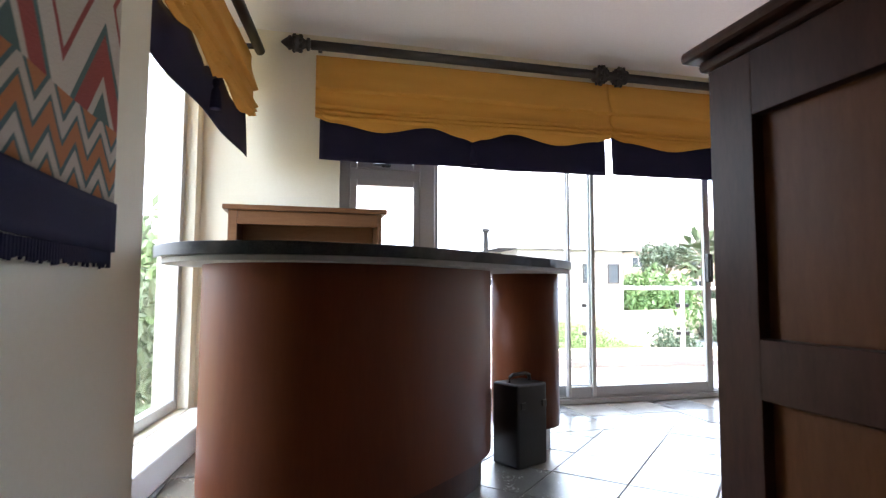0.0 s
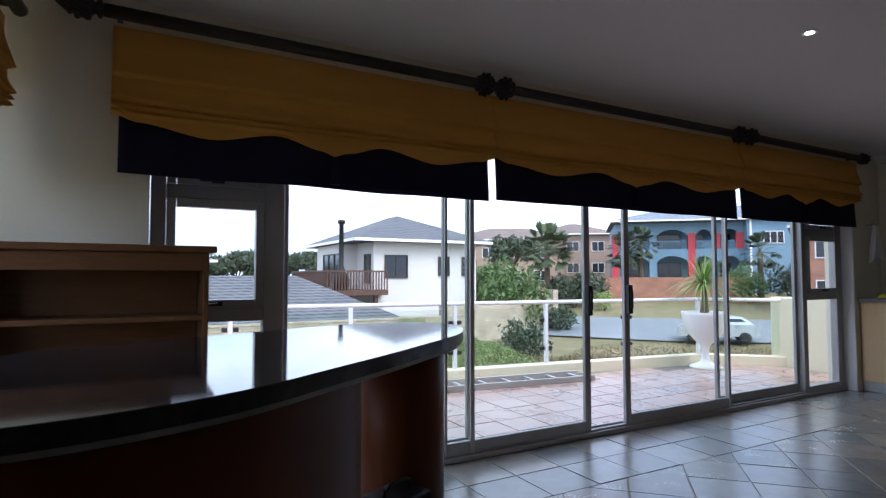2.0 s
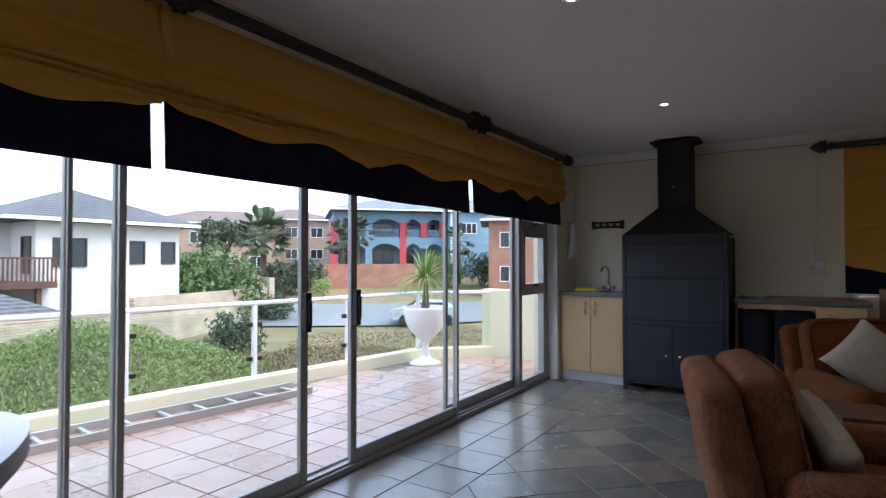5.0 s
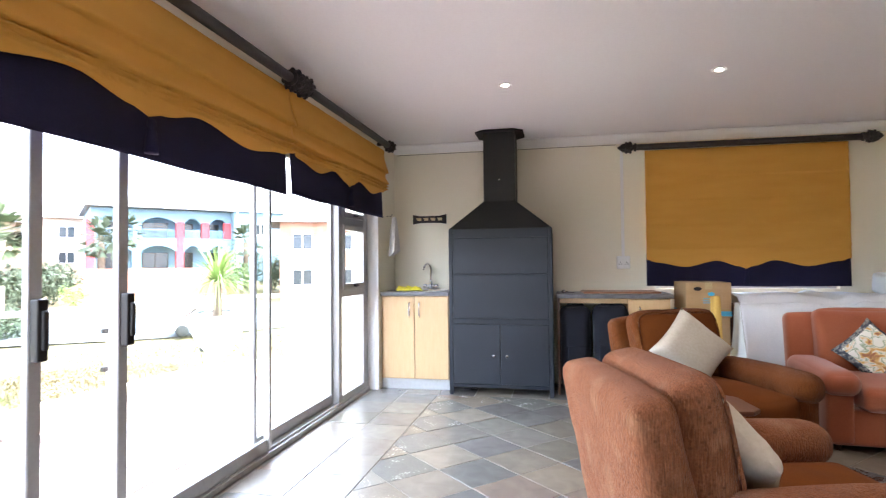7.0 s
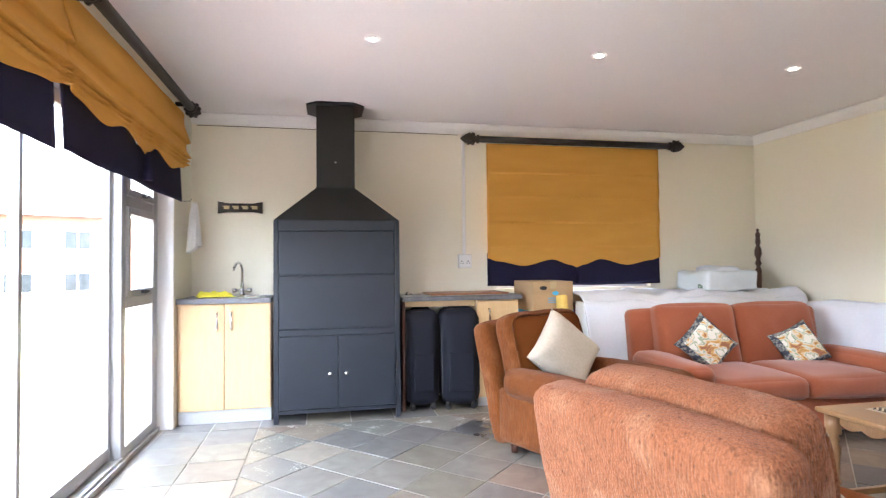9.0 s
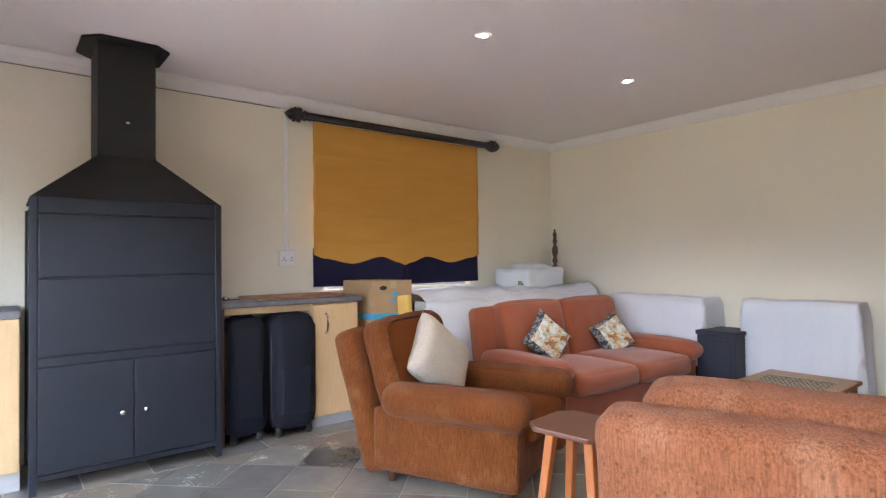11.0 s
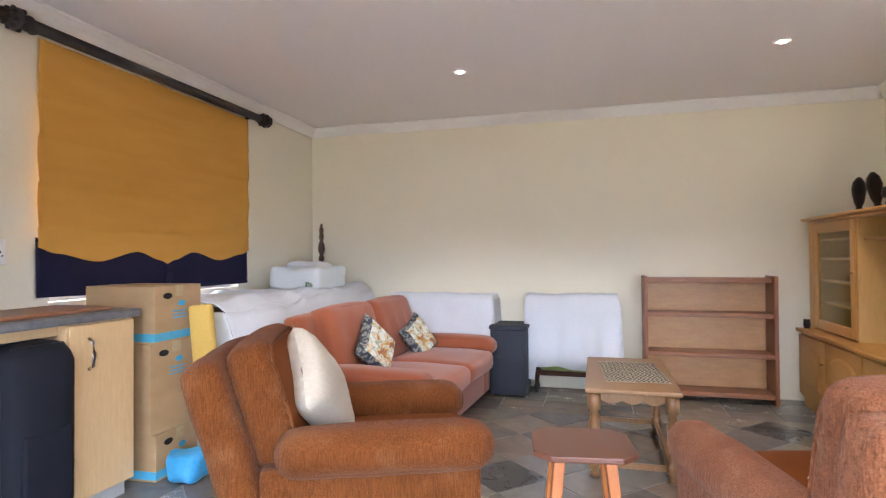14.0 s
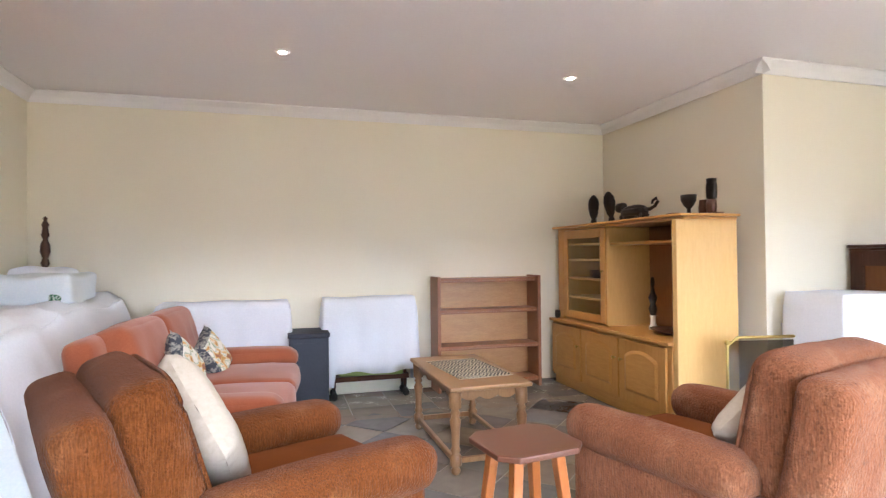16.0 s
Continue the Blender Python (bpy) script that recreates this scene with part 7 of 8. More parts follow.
def palm(x, y, h, r, seed, label, n=60, mat=None):
    z = gz(x, y)
    root = group_root("palm_tree", pose(x, y, z), label, "palm tree")
    bm = bmesh.new()
    tube(bm, [(0, 0, -0.5), (0.05, 0, 0.4 * h), (0, 0, h)], 0.28, 12, 0.8)
    put("trunk", bm, M["bark"], root, True)
    rng = random.Random(seed)
    bm = bmesh.new()
    for k in range(n):
        a, el = 2 * math.pi * rng.random(), rng.uniform(-0.9, 1.35)
        L = r * rng.uniform(0.6, 0.85)
        c = Vector((L * math.cos(el) * math.cos(a), L * math.cos(el) * math.sin(a), h + L * math.sin(el)))
        tube(bm, [(0, 0, h), Vector((0, 0, h)).lerp(c, 0.6) + Vector((0, 0, 0.05)), c], 0.02, 4)
        for j in range(14):
            b = -1.15 + 2.3 * j / 13
            d = Vector((math.cos(el) * math.cos(a + b), math.cos(el) * math.sin(a + b), math.sin(el) - 0.25 * abs(b))).normalized()
            s = Vector((-math.sin(a + b), math.cos(a + b), 0)) * 0.075
            t = c + d * r * 0.5
            bm.faces.new([bm.verts.new(c), bm.verts.new(c.lerp(t, 0.5) + s), bm.verts.new(t), bm.verts.new(c.lerp(t, 0.5) - s)])
    put("fronds", bm, mat or M["leaf_palm"], root)


def sprawl(name, x, y, rx, ry, n, mat, seed, label, size, hh):
    """Low creeping cover that follows the ground."""
    rng = random.Random(seed)
    bm = bmesh.new()
    for k in range(n):
        a, q = 2 * math.pi * rng.random(), math.sqrt(rng.random())
        px, py = x + rx * q * math.cos(a), y + ry * q * math.sin(a)
        lump = 0.5 + 0.5 * noise.noise(Vector((px * 0.9, py * 0.9, seed)))
        p = Vector((px, py, gz(px, py) + hh * rng.random() * (0.35 + lump) * (1.1 - q)))
        m = Euler((rng.uniform(-0.7, 0.7), rng.uniform(-1.4, 1.4), rng.uniform(0, 6.3))).to_matrix()
        s = size * rng.uniform(0.6, 1.5)
        bm.faces.new([bm.verts.new(p + m @ Vector(w)) for w in ((-s, 0, 0), (0, -0.24 * s, 0.12 * s), (s, 0, 0), (0, 0.24 * s, 0.12 * s))])
    tagged(put(name, bm, mat), label, "plants", kind="stuff")


def hip_roof(bm, x0, x1, y0, y1, z, h, over=0.7):
    x0, x1, y0, y1 = x0 - over, x1 + over, y0 - over, y1 + over
    w, d = x1 - x0, y1 - y0
    k = min(w, d) / 2
    lo = [bm.verts.new((a, b, z)) for a, b in ((x0, y0), (x1, y0), (x1, y1), (x0, y1))]
    base = [bm.verts.new((a, b, z - 0.16)) for a, b in ((x0, y0), (x1, y0), (x1, y1), (x0, y1))]
    if w >= d:
        r = [bm.verts.new((x0 + k, (y0 + y1) / 2, z + h)), bm.verts.new((x1 - k + 0.01, (y0 + y1) / 2, z + h))]
        faces = ((lo[0], lo[1], r[1], r[0]), (lo[1], lo[2], r[1]), (lo[2], lo[3], r[0], r[1]), (lo[3], lo[0], r[0]))
    else:
        r = [bm.verts.new(((x0 + x1) / 2, y0 + k, z + h)), bm.verts.new(((x0 + x1) / 2, y1 - k + 0.01, z + h))]
        faces = ((lo[0], lo[1], r[0]), (lo[1], lo[2], r[1], r[0]), (lo[2], lo[3], r[1]), (lo[3], lo[0], r[0], r[1]))
    for f in faces:
        bm.faces.new(f)
    bm.faces.new(base)
    for i in range(4):
        bm.faces.new((lo[i], lo[(i + 1) % 4], base[(i + 1) % 4], base[i])).material_index = 1


def house_window(root, u0, u1, z0, z1, y, bars=1, fr=0.07, mat=None, axis="x", lights=2):
    """A framed window on a wall that faces local -y (axis x) or -x (axis y) at y."""
    bm = bmesh.new()
    qs = [(u0, u0 + fr, z0, z1), (u1 - fr, u1, z0, z1), (u0 + fr, u1 - fr, z0, z0 + fr), (u0 + fr, u1 - fr, z1 - fr, z1)]
    for k in range(1, lights):
        c = u0 + (u1 - u0) * k / lights
        qs.append((c - fr / 2, c + fr / 2, z0 + fr, z1 - fr))
    for a, b, c, d in qs:
        if axis == "x":
            cuboid(bm, a, b, y - 0.08, y + 0.05, c, d)
        else:
            cuboid(bm, y - 0.08, y + 0.05, a, b, c, d)
    put("window_frame", bm, mat or M["frame_dark"], root)
    bm = bmesh.new()
    if axis == "x":
        cuboid(bm, u0, u1, y - 0.03, y + 0.04, z0, z1)
    else:
        cuboid(bm, y - 0.03, y + 0.04, u0, u1, z0, z1)
    put("window_pane", bm, M["pane_dark"], root)


def white_house():
    root = group_root("house", pose(0, 0, 0), "white two-storey house with grey hip roof and timber balcony", "house")
    x0, x1, y0, y1, ze = 11.7, 18.3, 29.3, 38.0, 3.05
    bm = bmesh.new()
    cuboid(bm, x0, x1, y0, y1, -4.0, ze)
    cuboid(bm, x0 - 0.9, x0 - 0.001, y0 + 2.6, y1 - 1, -4.0, ze)
    put("wall", bm, M["white_out"], root)
    bm = bmesh.new()
    hip_roof(bm, x0 - 0.6, x1, y0, y1, ze + 0.16, 1.75, 0.75)
    put("roof", bm, [M["roof_grey"], M["white"]], root)
    house_window(root, 12.35, 13.75, 1.05, 2.35, y0, mat=M["frame_dark"])
    for a in (15.7, 17.3):
        house_window(root, a, a + 0.75, 1.15, 2.3, y0, lights=1)
    house_window(root, y0 + 0.4, y0 + 1.3, 0.75, 2.4, x0, axis="y", lights=1)
    house_window(root, y0 + 2.9, y0 + 6.2, 0.5, 2.5, x0 - 0.9, axis="y", lights=3)
    bm = bmesh.new()
    cuboid(bm, x0 - 2.9, x0 + 0.5, y0 - 0.9, y0 + 6.5, 0.15, 0.42)
    put("balcony_deck", bm, M["deck_brown"], root)
    bm = bmesh.new()
    for k in range(22):
        x = x0 - 2.85 + 3.3 * k / 21
        cuboid(bm, x - 0.03, x + 0.03, y0 - 0.88, y0 - 0.82, 0.42, 1.38)
    for k in range(40):
        y = y0 - 0.88 + 7.3 * k / 39
        cuboid(bm, x0 - 2.88, x0 - 2.82, y - 0.03, y + 0.03, 0.42, 1.38)
    cuboid(bm, x0 - 2.9, x0 + 0.5, y0 - 0.9, y0 - 0.8, 1.38, 1.46)
    cuboid(bm, x0 - 2.9, x0 - 2.8, y0 - 0.8, y0 + 6.5, 1.38, 1.46)
    put("balcony_rail", bm, M["deck_brown"], root)
    bm = bmesh.new()
    for y in (y0 - 0.6, y0 + 3, y0 + 6):
        for x in (x0 - 2.6, x0 - 0.1):
            cuboid(bm, x - 0.1, x + 0.1, y - 0.1, y + 0.1, -4.0, 0.15)
    put("balcony_post", bm, M["deck_brown"], root)
    bm = bmesh.new()
    lathe(bm, [(0.42, 0.42), (0.45, 1.0), (0.25, 1.4), (0.13, 1.7), (0.12, 3.9), (0.2, 3.95), (0.2, 4.1), (0.05, 4.15)], 14, pose(x0 - 1.9, y0 - 0.2, 0))
    put("stove_flue", bm, M["steel_soot"], root, True)


white_house()


def low_house():
    root = group_root("house", pose(0, 0, 0), "single-storey house with grey tiled roof behind a wall", "house")
    bm = bmesh.new()
    cuboid(bm, -8.0, 10.3, 24.6, 31.0, -4.0, -0.75)
    put("wall", bm, M["white_out"], root)
    bm = bmesh.new()
    hip_roof(bm, -8.0, 10.3, 24.6, 31.0, -0.72, 1.9, 0.7)
    put("roof", bm, [M["roof_grey"], M["white"]], root)
    house_window(root, 1.0, 2.6, -2.6, -1.4, 24.6, lights=2)
    root = group_root("house", pose(0, 0, 0), "white house with blue-grey roof further off", "house")
    bm = bmesh.new()
    cuboid(bm, -9.0, 4.6, 44, 54, -4.0, 2.2)
    put("wall", bm, M["white_out"], root)
    bm = bmesh.new()
    hip_roof(bm, -9.0, 4.6, 44, 54, 2.3, 1.9, 0.8)
    put("roof", bm, [M["roof_blue"], M["white"]], root)
    house_window(root, 1.6, 3.2, 0.2, 1.6, 44.0, lights=3, mat=M["white"])
    house_window(root, -2.6, -0.8, 0.2, 1.6, 44.0, lights=3, mat=M["white"])


low_house()


def garden_walls():
    bm = bmesh.new()
    cuboid(bm, 0, 19.5, -0.12, 0.12, -4.0, -0.62)
    cuboid(bm, 0, 19.5, -0.15, 0.15, -0.62, -0.55)
    structure(put("boundary_wall", bm, M["brick_buff"], None, False, pose(-6.0, 21.4, 0, 0, 0, 2)), "long buff brick boundary wall", "wall")
    bm = bmesh.new()
    cuboid(bm, 0, 11.0, -0.12, 0.12, -4.0, -0.35)
    cuboid(bm, 10.6, 11.2, -0.3, 0.3, -4.0, 0.25)
    structure(put("boundary_wall_far", bm, M["brick_buff"], None, False, pose(14.5, 26.8, 0, 0, 0, 18)), "buff brick boundary wall with pier", "wall")
    bm = bmesh.new()
    cuboid(bm, 0, 11.5, -0.15, 0.15, -4.0, 1.05)
    structure(put("boundary_wall_red", bm, M["brick_red"], None, False, pose(37.0, 37.5, 0, 0, 0, -43)), "red brick garden wall before the blue house", "wall")


garden_walls()


def blue_house():
    m = pose(44.1, 43.0, 0, 0, 0, -43)
    root = group_root("house", m, "sky-blue two-storey house with red columns and arched balconies", "house")
    z0, zf, ze, L, A = -3.0, 3.55, 6.6, 23.0, 12.2
    posts = [0.0, 3.7, 7.4, 9.7, A]
    bm = bmesh.new()
    cuboid(bm, 0, A, 2.2, 12, z0, ze)
    cuboid(bm, A, L, -1.2, 12, z0, ze)
    cuboid(bm, 0, A, 0, 2.199, zf - 0.35, zf + 0.35)
    cuboid(bm, 0, A, 0, 2.199, ze - 0.7, ze)
    put("wall", bm, M["house_blue"], root)
    bm = bmesh.new()
    for xa, xb in zip(posts, posts[1:]):
        for zz, zt in ((zf + 0.35, ze - 0.699), (0.6, zf - 0.349)):
            r = 0.55
            for j in range(10):
                a0, a1 = math.pi * j / 10, math.pi * (j + 1) / 10
                c = (xa + xb) / 2
                rr = (xb - xa - 0.9) / 2
                p0, p1 = c - rr * math.cos(a0), c - rr * math.cos(a1)
                h0 = zt - r + r * min(math.sin(a0), math.sin(a1))
                cuboid(bm, p0, p1, 0.02, 0.4, h0, zt)
            cuboid(bm, xa, xa + 0.45, 0.02, 0.4, zt - r, zt)
            cuboid(bm, xb - 0.45, xb, 0.02, 0.4, zt - r, zt)
    put("arch", bm, M["house_blue"], root)
    for x, low, mat in ((0.0, z0, "house_red"), (3.7, z0, "house_blue"), (7.4, z0, "house_red"), (9.7, zf + 0.36, "house_red"), (A - 0.36, zf + 0.36, "house_red")):
        bm = bmesh.new()
        cuboid(bm, x - 0.34, x + 0.34, -0.06, 0.5, low, ze - 1.1)
        put("column", bm, M[mat], root)
    for xa, xb in zip(posts, posts[1:]):
        house_window(root, xa + 0.7, xb - 0.7, zf + 0.4, ze - 1.1, 2.2, lights=2)
        house_window(root, xa + 0.7, xb - 0.7, 0.8, zf - 1.0, 2.2, lights=2)
        bm = bmesh.new()
        for j in range(14):
            x = xa + 0.5 + (xb - xa - 1.0) * j / 13
            cuboid(bm, x - 0.03, x + 0.03, 0.1, 0.16, zf + 0.35, zf + 1.1)
        cuboid(bm, xa + 0.45, xb - 0.45, 0.08, 0.18, zf + 1.1, zf + 1.2)
        put("balcony_rail", bm, M["house_blue"], root)
    house_window(root, 13.6, 15.4, 4.3, 5.5, -1.2, lights=3, mat=M["white"])
    house_window(root, 19.0, 20.6, 4.3, 5.5, -1.2, lights=2, mat=M["white"])
    bm = bmesh.new()
    for x in (12.4, 17.2):
        cuboid(bm, x, x + 0.16, -1.38, -1.22, 0.0, ze)
    put("downpipe", bm, M["white"], root)
    bm = bmesh.new()
    hip_roof(bm, 0, L, -1.2, 12, ze + 0.2, 2.0, 0.5)
    put("roof", bm, [M["roof_blue"], M["white"]], root)


blue_house()


def tan_house(m, w, d, base, ze, label, roof, storeys=2, wall_mat=None):
    root = group_root("house", m, label, "house")
    bm = bmesh.new()
    cuboid(bm, 0, w, 0, d, base, ze)
    put("wall", bm, wall_mat or M["house_tan"], root)
    bm = bmesh.new()
    hip_roof(bm, 0, w, 0, d, ze + 0.15, 1.7, 0.7)
    put("roof", bm, [roof, M["white"]], root)
    for s in range(storeys):
        zz = ze - 2.2 - 2.8 * s
        for k in range(int(w // 3.2)):
            house_window(root, 0.9 + 3.2 * k, 2.5 + 3.2 * k, zz, zz + 1.3, 0.0, lights=2, mat=M["white"])


tan_house(pose(35, 62, 0, 0, 0, -38), 14, 9, -3, 5.6, "tan brick house with brown roof on the rise", M["roof_brown"])
tan_house(pose(47, 60, 0, 0, 0, -40), 10, 9, -3, 6.6, "brown brick house with brown roof up the street", M["roof_brown"])
tan_house(pose(22, 66, 0, 0, 0, -25), 12, 9, -3, 4.4, "low tan house with brown roof among trees", M["roof_brown"])
tan_house(pose(41.6, 23.2, 0, 0, 0, -62), 9, 8, -3, 4.6, "red brick house with gabled bay across the street", M["roof_brown"], 2, M["brick_red"])
tan_house(pose(-24, 20, 0, 0, 0, 70), 14, 9, -5, 1.5, "cream house beyond the side window", M["roof_brown"], 1, M["white_out"])


def parked_car():
    root = group_root("parked_car", pose(29.4, 21.2, gz(29.4, 21.2) + 0.1, 0, 0, -48), "silver hatchback parked at the kerb", "car")
    prof = [(-2.05, 0.35), (-2.05, 0.75), (-1.85, 0.92), (-1.1, 1.0), (-0.45, 1.42), (0.2, 1.5), (1.2, 1.45), (1.8, 1.05), (2.0, 0.95), (2.05, 0.4)]
    bm = bmesh.new()
    sides = []
    for y, s in ((-0.82, 1.0), (-0.6, 1.0), (0.6, 1.0), (0.82, 1.0)):
        k = 0.94 if abs(y) > 0.7 else 1.0
        sides.append([bm.verts.new((x, y * (0.86 if z > 1.1 else 1.0), z if z < 1.1 else z * k)) for x, z in prof])
    for a, b in zip(sides, sides[1:]):
        for i in range(len(prof) - 1):
            bm.faces.new((a[i], a[i + 1], b[i + 1], b[i]))
        bm.faces.new((a[-1], a[0], b[0], b[-1]))
    bm.faces.new(sides[0])
    bm.faces.new(sides[-1][::-1])
    put("body", bm, M["car"], root, False)
    bm = bmesh.new()
    for s in (-1, 1):
        y = s * 0.76
        v = [bm.verts.new((x, y * 1.0 if z < 1.1 else s * 0.712, z)) for x, z in ((-0.95, 1.05), (-0.42, 1.34), (1.1, 1.36), (1.6, 1.06))]
        for q in v:
            q.co.y += s * 0.035
        bm.faces.new(v)
    v = [bm.verts.new(p) for p in ((-1.08, -0.62, 1.03), (-1.08, 0.62, 1.03), (-0.5, 0.55, 1.41), (-0.5, -0.55, 1.41))]
    bm.faces.new(v)
    put("windows", bm, M["pane_dark"], root)
    for x in (-1.3, 1.3):
        for y in (-0.8, 0.8):
            bm = bmesh.new()
            lathe(bm, [(0.18, -0.09), (0.30, -0.085), (0.32, 0), (0.30, 0.085), (0.18, 0.09)], 18, pose(x, y, 0.32, 90, 0, 0))
            put("wheel", bm, M["rubber"], root, True)


M["car"] = varied("silver_car_paint", (0.52, 0.55, 0.58), (0.58, 0.60, 0.63), 0.28, metal=0.5, bump=0.0)
parked_car()

bush(21.5, 31.0, 3.1, 4.6, 5200, M["leaf_green"], 2, "large leafy green shrub beside the white house", 0.19)
bush(33.0, 37.0, 3.0, 3.0, 4200, M["leaf_dark"], 3, "grey-green spreading bush by the street", 0.17)
bush(15.5, 20.6, 1.25, 1.9, 1700, M["leaf_dark"], 5, "dark dense shrub on the lot", 0.10)
bush(13.9, 20.4, 0.7, 1.2, 700, M["leaf_dark"], 6, "small dark shrub on the lot", 0.08)
bush(24.3, 28.9, 1.3, 1.7, 1400, M["leaf_dark"], 8, "rounded shrub before the boundary wall", 0.12)
bush(33.3, 33.8, 0.9, 1.6, 900, M["leaf_lime"], 9, "yellow-green shrub by the driveway", 0.10)
for k, (x, y) in enumerate(((45.5, 29.6), (47.8, 27.4), (50.5, 24.8))):
    bush(x, y, 1.9, 3.4, 1500, M["leaf_dark"] if k % 2 else M["leaf_green"], 20 + k, "garden shrub before the blue house", 0.16)
tree(-2.6, 8.6, 4.6, 1.7, 5200, M["leaf_green"], 12, "leafy tree beside the side window", 0.13)
tree(-4.6, 12.5, 5.0, 2.2, 4400, M["leaf_dark"], 13, "grey-green tree beside the side window", 0.13)
for k, (x, y, h) in enumerate(((9.5, 62, 5.0), (13, 64, 5.2), (5.5, 66, 4.6), (24, 50, 5.5), (-2, 64, 4.6), (17, 60, 4.8), (1.5, 62, 4.4))):
    tree(x, y, h, 3.4, 2400, M["leaf_dark"], 30 + k, "distant tree behind the roofs", 0.28)
tree(36.0, 50.0, 6.0, 2.8, 2600, M["leaf_dark"], 71, "grey-green tree before the tan houses", 0.24)
palm(30.4, 37.4, 4.9, 2.0, 14, "tall fan palm with shaggy crown", 120)
for k, (x, y, h) in enumerate(((40.3, 38.3, 4.6), (41.4, 37.3, 5.0), (39.6, 37.6, 4.2), (48.8, 30.5, 4.2))):
    palm(x, y, h, 1.5, 40 + k, "dracaena tree before the blue house", 34, M["leaf_dark"])
bush(-1.9, 6.0, 1.35, 4.5, 9000, M["leaf_palm"], 60, "tall fine-leaved shrub close to the side window", 0.07)
sprawl("ground_cover_green", 7.4, 15.4, 5.0, 3.8, 60000, M["leaf_mound"], 51, "bright green creeping ground cover on a mound", 0.055, 0.75)
sprawl("ground_cover_dry", 14.5, 15.2, 5.5, 5.5, 24000, M["leaf_dry"], 52, "dry straw-coloured scrub on the lot", 0.075, 0.5)
sprawl("ground_cover_edge", 12.8, 9.8, 5.0, 2.6, 12000, M["leaf_dry"], 53, "low dry plants below the terrace", 0.07, 0.5)
sprawl("ground_cover_grass", 24.0, 16.0, 7.0, 8.0, 9000, M["leaf_dry"], 54, "dry grass verge by the street", 0.08, 0.25)


# ---- floor tiles ----
def tile_mesh(name, w, d, th, mat, bev=0.004):
    bm = bmesh.new()
    cuboid(bm, -w / 2, w / 2, -d / 2, d / 2, -th, 0)
    top = [e for e in bm.edges if all(v.co.z > -1e-5 for v in e.verts)]
    bmesh.ops.bevel(bm, geom=top, offset=bev, segments=1, affect="EDGES")
    me = bpy.data.meshes.new(name)
    bm.to_mesh(me)
    bm.free()
    me.materials.append(mat)
    return me


def clip_poly(pts, x0, x1, y0, y1):
    def cut(p, axis, val, keep):
        out = []
        for i, a in enumerate(p):
            b = p[(i + 1) % len(p)]
            ina, inb = keep(a[axis], val), keep(b[axis], val)
            if ina:
                out.append(a)
            if ina != inb:
                t = (val - a[axis]) / (b[axis] - a[axis])
                out.append((a[0] + (b[0] - a[0]) * t, a[1] + (b[1] - a[1]) * t))
        return out
    ge, le = (lambda a, v: a >= v - 1e-9), (lambda a, v: a <= v + 1e-9)
    for axis, val, keep in ((0, x0, ge), (0, x1, le), (1, y0, ge), (1, y1, le)):
        pts = cut(pts, axis, val, keep)
        if len(pts) < 3:
            return []
    return pts


def area(p):
    return 0.5 * abs(sum(a[0] * b[1] - b[0] * a[1] for a, b in zip(p, p[1:] + p[:1])))


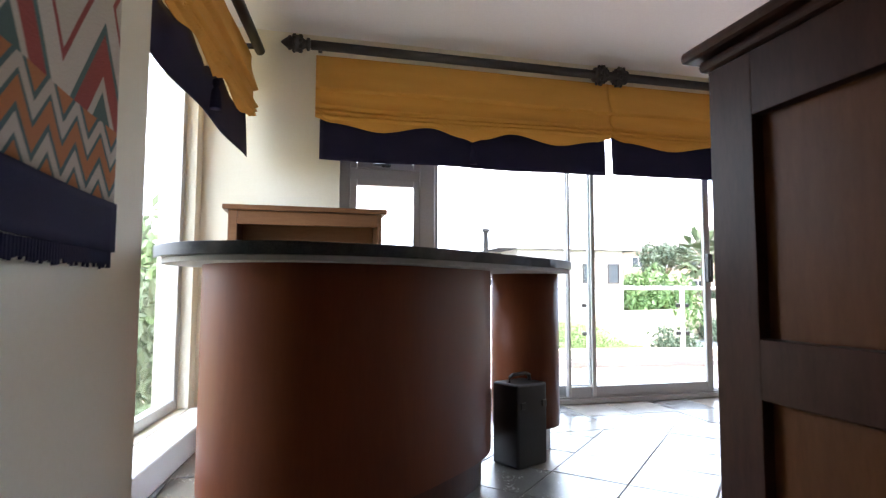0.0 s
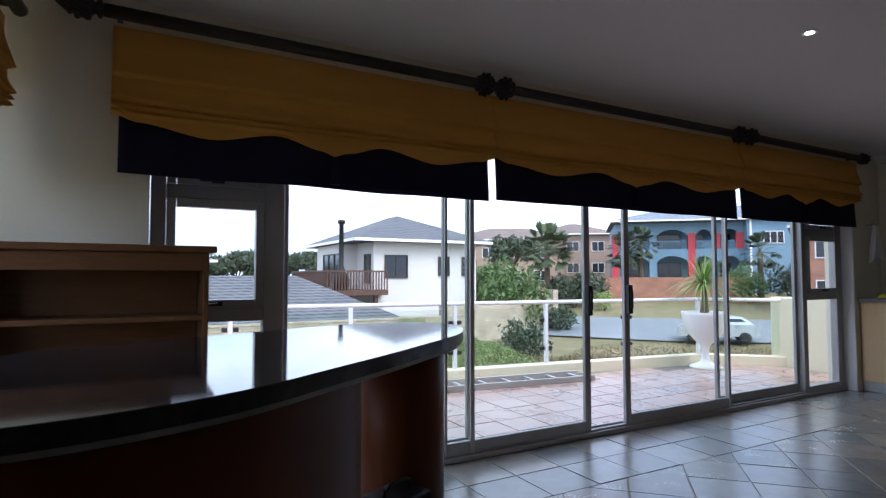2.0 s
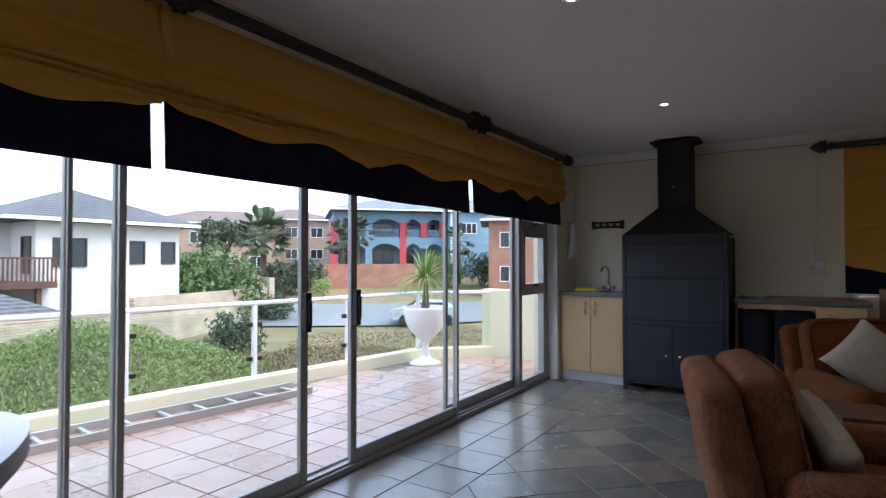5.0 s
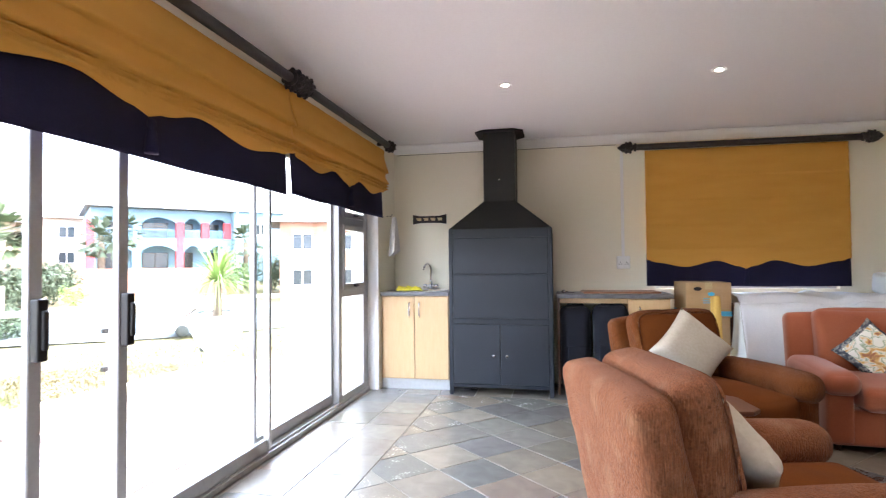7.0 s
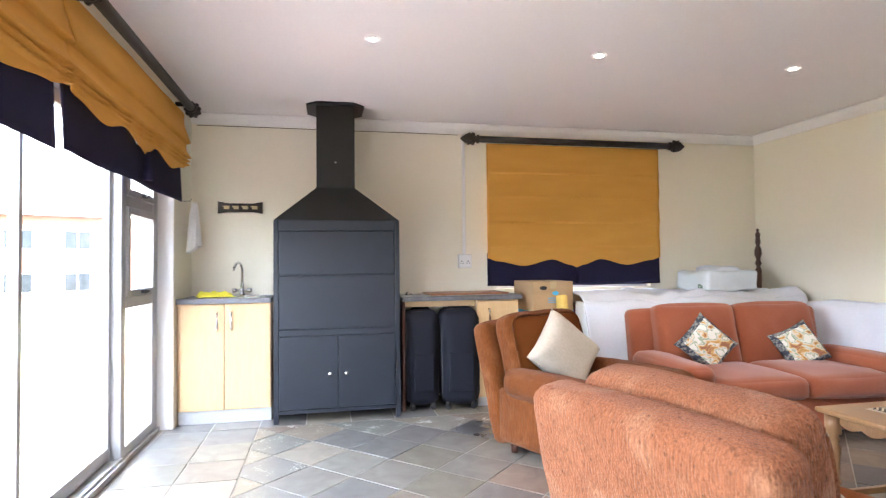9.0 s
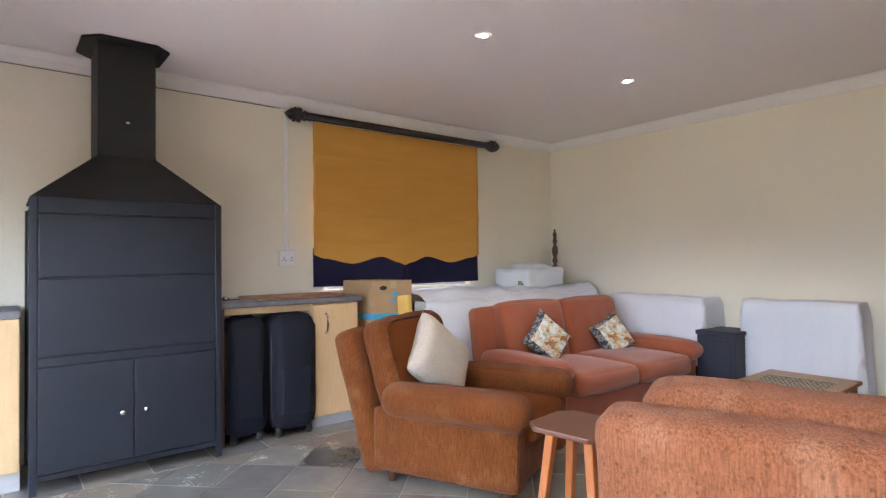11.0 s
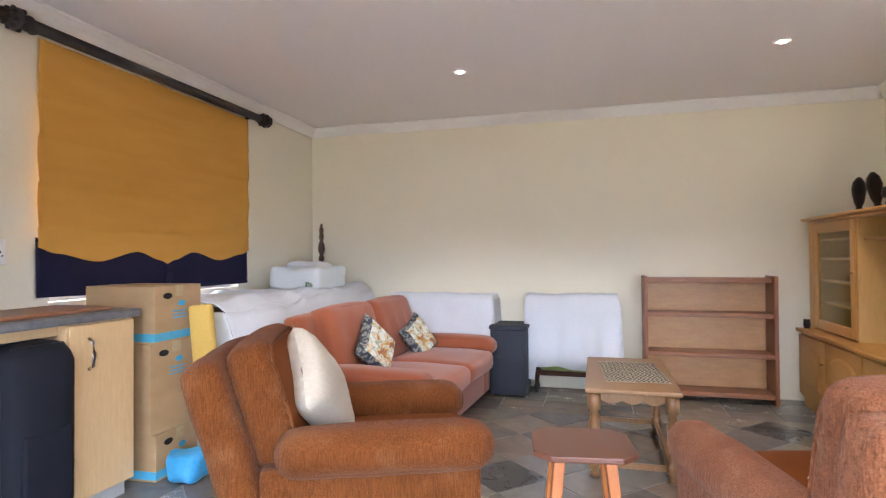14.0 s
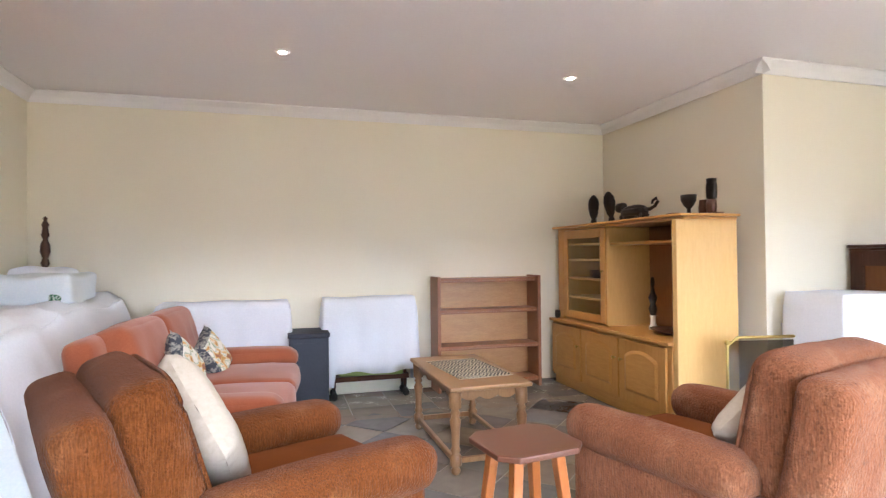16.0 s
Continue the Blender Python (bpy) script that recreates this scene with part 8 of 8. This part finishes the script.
def floor():
    bm = bmesh.new()
    cuboid(bm, -0.95, 7.5, -1.8, 4.0, -0.25, -0.004)
    base = structure(put("floor", bm, M["grout"]), "slate tiled floor with a straight border and diagonal field", "floor")
    T, G = 0.335, 0.008
    rng = random.Random(11)
    rest = bmesh.new()
    near = 0
    whole = tile_mesh("slate_tile", T - G, T - G, 0.012, M["slate"], 0.001)
    dark = tile_mesh("dark_slate_tile", T - G, T - G, 0.012, M["slate_dark"], 0.001)

    def lay(pts, turn, mid):
        """A whole tile is an object of its own in the open part of the room; cut ones join the rest."""
        nonlocal near
        open_part = 1.7 < mid[0] < 6.9 and -1.1 < mid[1] < 3.75
        dz = rng.uniform(-0.0015, 0.0015)
        if turn is not None and open_part and near < 295:
            black = any(math.hypot(mid[0] - a, mid[1] - b) < 0.168 for a, b in ((6.20, 1.69), (3.35, -0.83), (5.0, 0.51), (2.75, 2.2)))
            o = new("tile", dark if black else whole)
            o.matrix_basis = pose(mid[0], mid[1], dz, rng.uniform(-0.25, 0.25), rng.uniform(-0.25, 0.25), turn + 90 * rng.randrange(4))
            o.parent = base
            near += 1
            return
        lo = [rest.verts.new((x, y, -0.012)) for x, y in pts]
        hi = [rest.verts.new((x, y, dz)) for x, y in pts]
        rest.faces.new(hi).material_index = rng.randrange(5)
        for k in range(len(pts)):
            rest.faces.new((lo[k], lo[(k + 1) % len(pts)], hi[(k + 1) % len(pts)], hi[k]))

    bx0, bx1, by0, by1 = 0.35, 7.35 - 2 * T, -1.72 + 2 * T, 3.80 - 2 * T
    h = (T - G) / 2
    # straight border
    nx, ny = int(8.4 / T) + 1, int(5.6 / T) + 1
    for i in range(nx):
        for j in range(ny):
            x, y = 7.35 - T * (i + 0.5), 3.80 - T * (j + 0.5)
            if bx0 < x < bx1 and by0 < y < by1:
                continue
            if x < -0.9 or y < -1.75:
                continue
            lay([(x - h, y - h), (x + h, y - h), (x + h, y + h), (x - h, y + h)], 0, (x, y))
    # diagonal field
    s = T / math.sqrt(2)
    r = (T - G) / math.sqrt(2)
    for i in range(-2, 40):
        for j in range(-2, 44):
            x, y = bx0 + s * i, by0 + s * j
            if (i + j) % 2:
                continue
            pts = [(x - r, y), (x, y - r), (x + r, y), (x, y + r)]
            c = clip_poly(pts, bx0 + G / 2, bx1 - G / 2, by0 + G / 2, by1 - G / 2)
            if c and area(c) > 0.004:
                lay(c, 45 if abs(area(c) - area(pts)) < 1e-4 else None, (x, y))
    o = put("tile", rest, SLATES)
    o.parent = base
    tagged(o, kind="stuff")


SLATES = [varied("slate_cut_" + n, a, b, 0.27, big=7, fine=70, bump=0.06, dist=0.001, spec=0.9, rvar=0.02) for n, a, b in (("grey", (0.165, 0.161, 0.148), (0.218, 0.211, 0.191)), ("buff", (0.205, 0.178, 0.143), (0.271, 0.235, 0.187)), ("green", (0.156, 0.158, 0.143), (0.205, 0.205, 0.182)), ("rust", (0.198, 0.158, 0.129), (0.261, 0.209, 0.166)), ("pale", (0.218, 0.201, 0.172), (0.280, 0.259, 0.222)))]
floor()


def terrace_tiles():
    slab = bpy.data.objects["terrace_slab"]
    T, G = 0.33, 0.010
    me = tile_mesh("terrace_tile", T - G, T - G, 0.01, M["terracotta"], 0.002)
    d = (RAIL_B - RAIL_A).normalized()
    rng = random.Random(5)
    for j in range(12):
        for i in range(32):
            x, y = 8.3 - T * (i + 0.5), 4.04 + T * (j + 0.5)
            edge = RAIL_A.y + (x - RAIL_A.x) * d.y / d.x
            if x < -0.3 or y > edge - 0.22 or (x > 7.35 and y > 5.95 - (x - 7.3) * 0.98 - 0.1) or x > 8.1:
                continue
            o = new("tile", me)
            o.matrix_basis = pose(x, y, TZ + rng.uniform(-0.001, 0.001), rng.uniform(-0.15, 0.15), rng.uniform(-0.15, 0.15), 90 * rng.randrange(4))
            o.parent = slab


terrace_tiles()
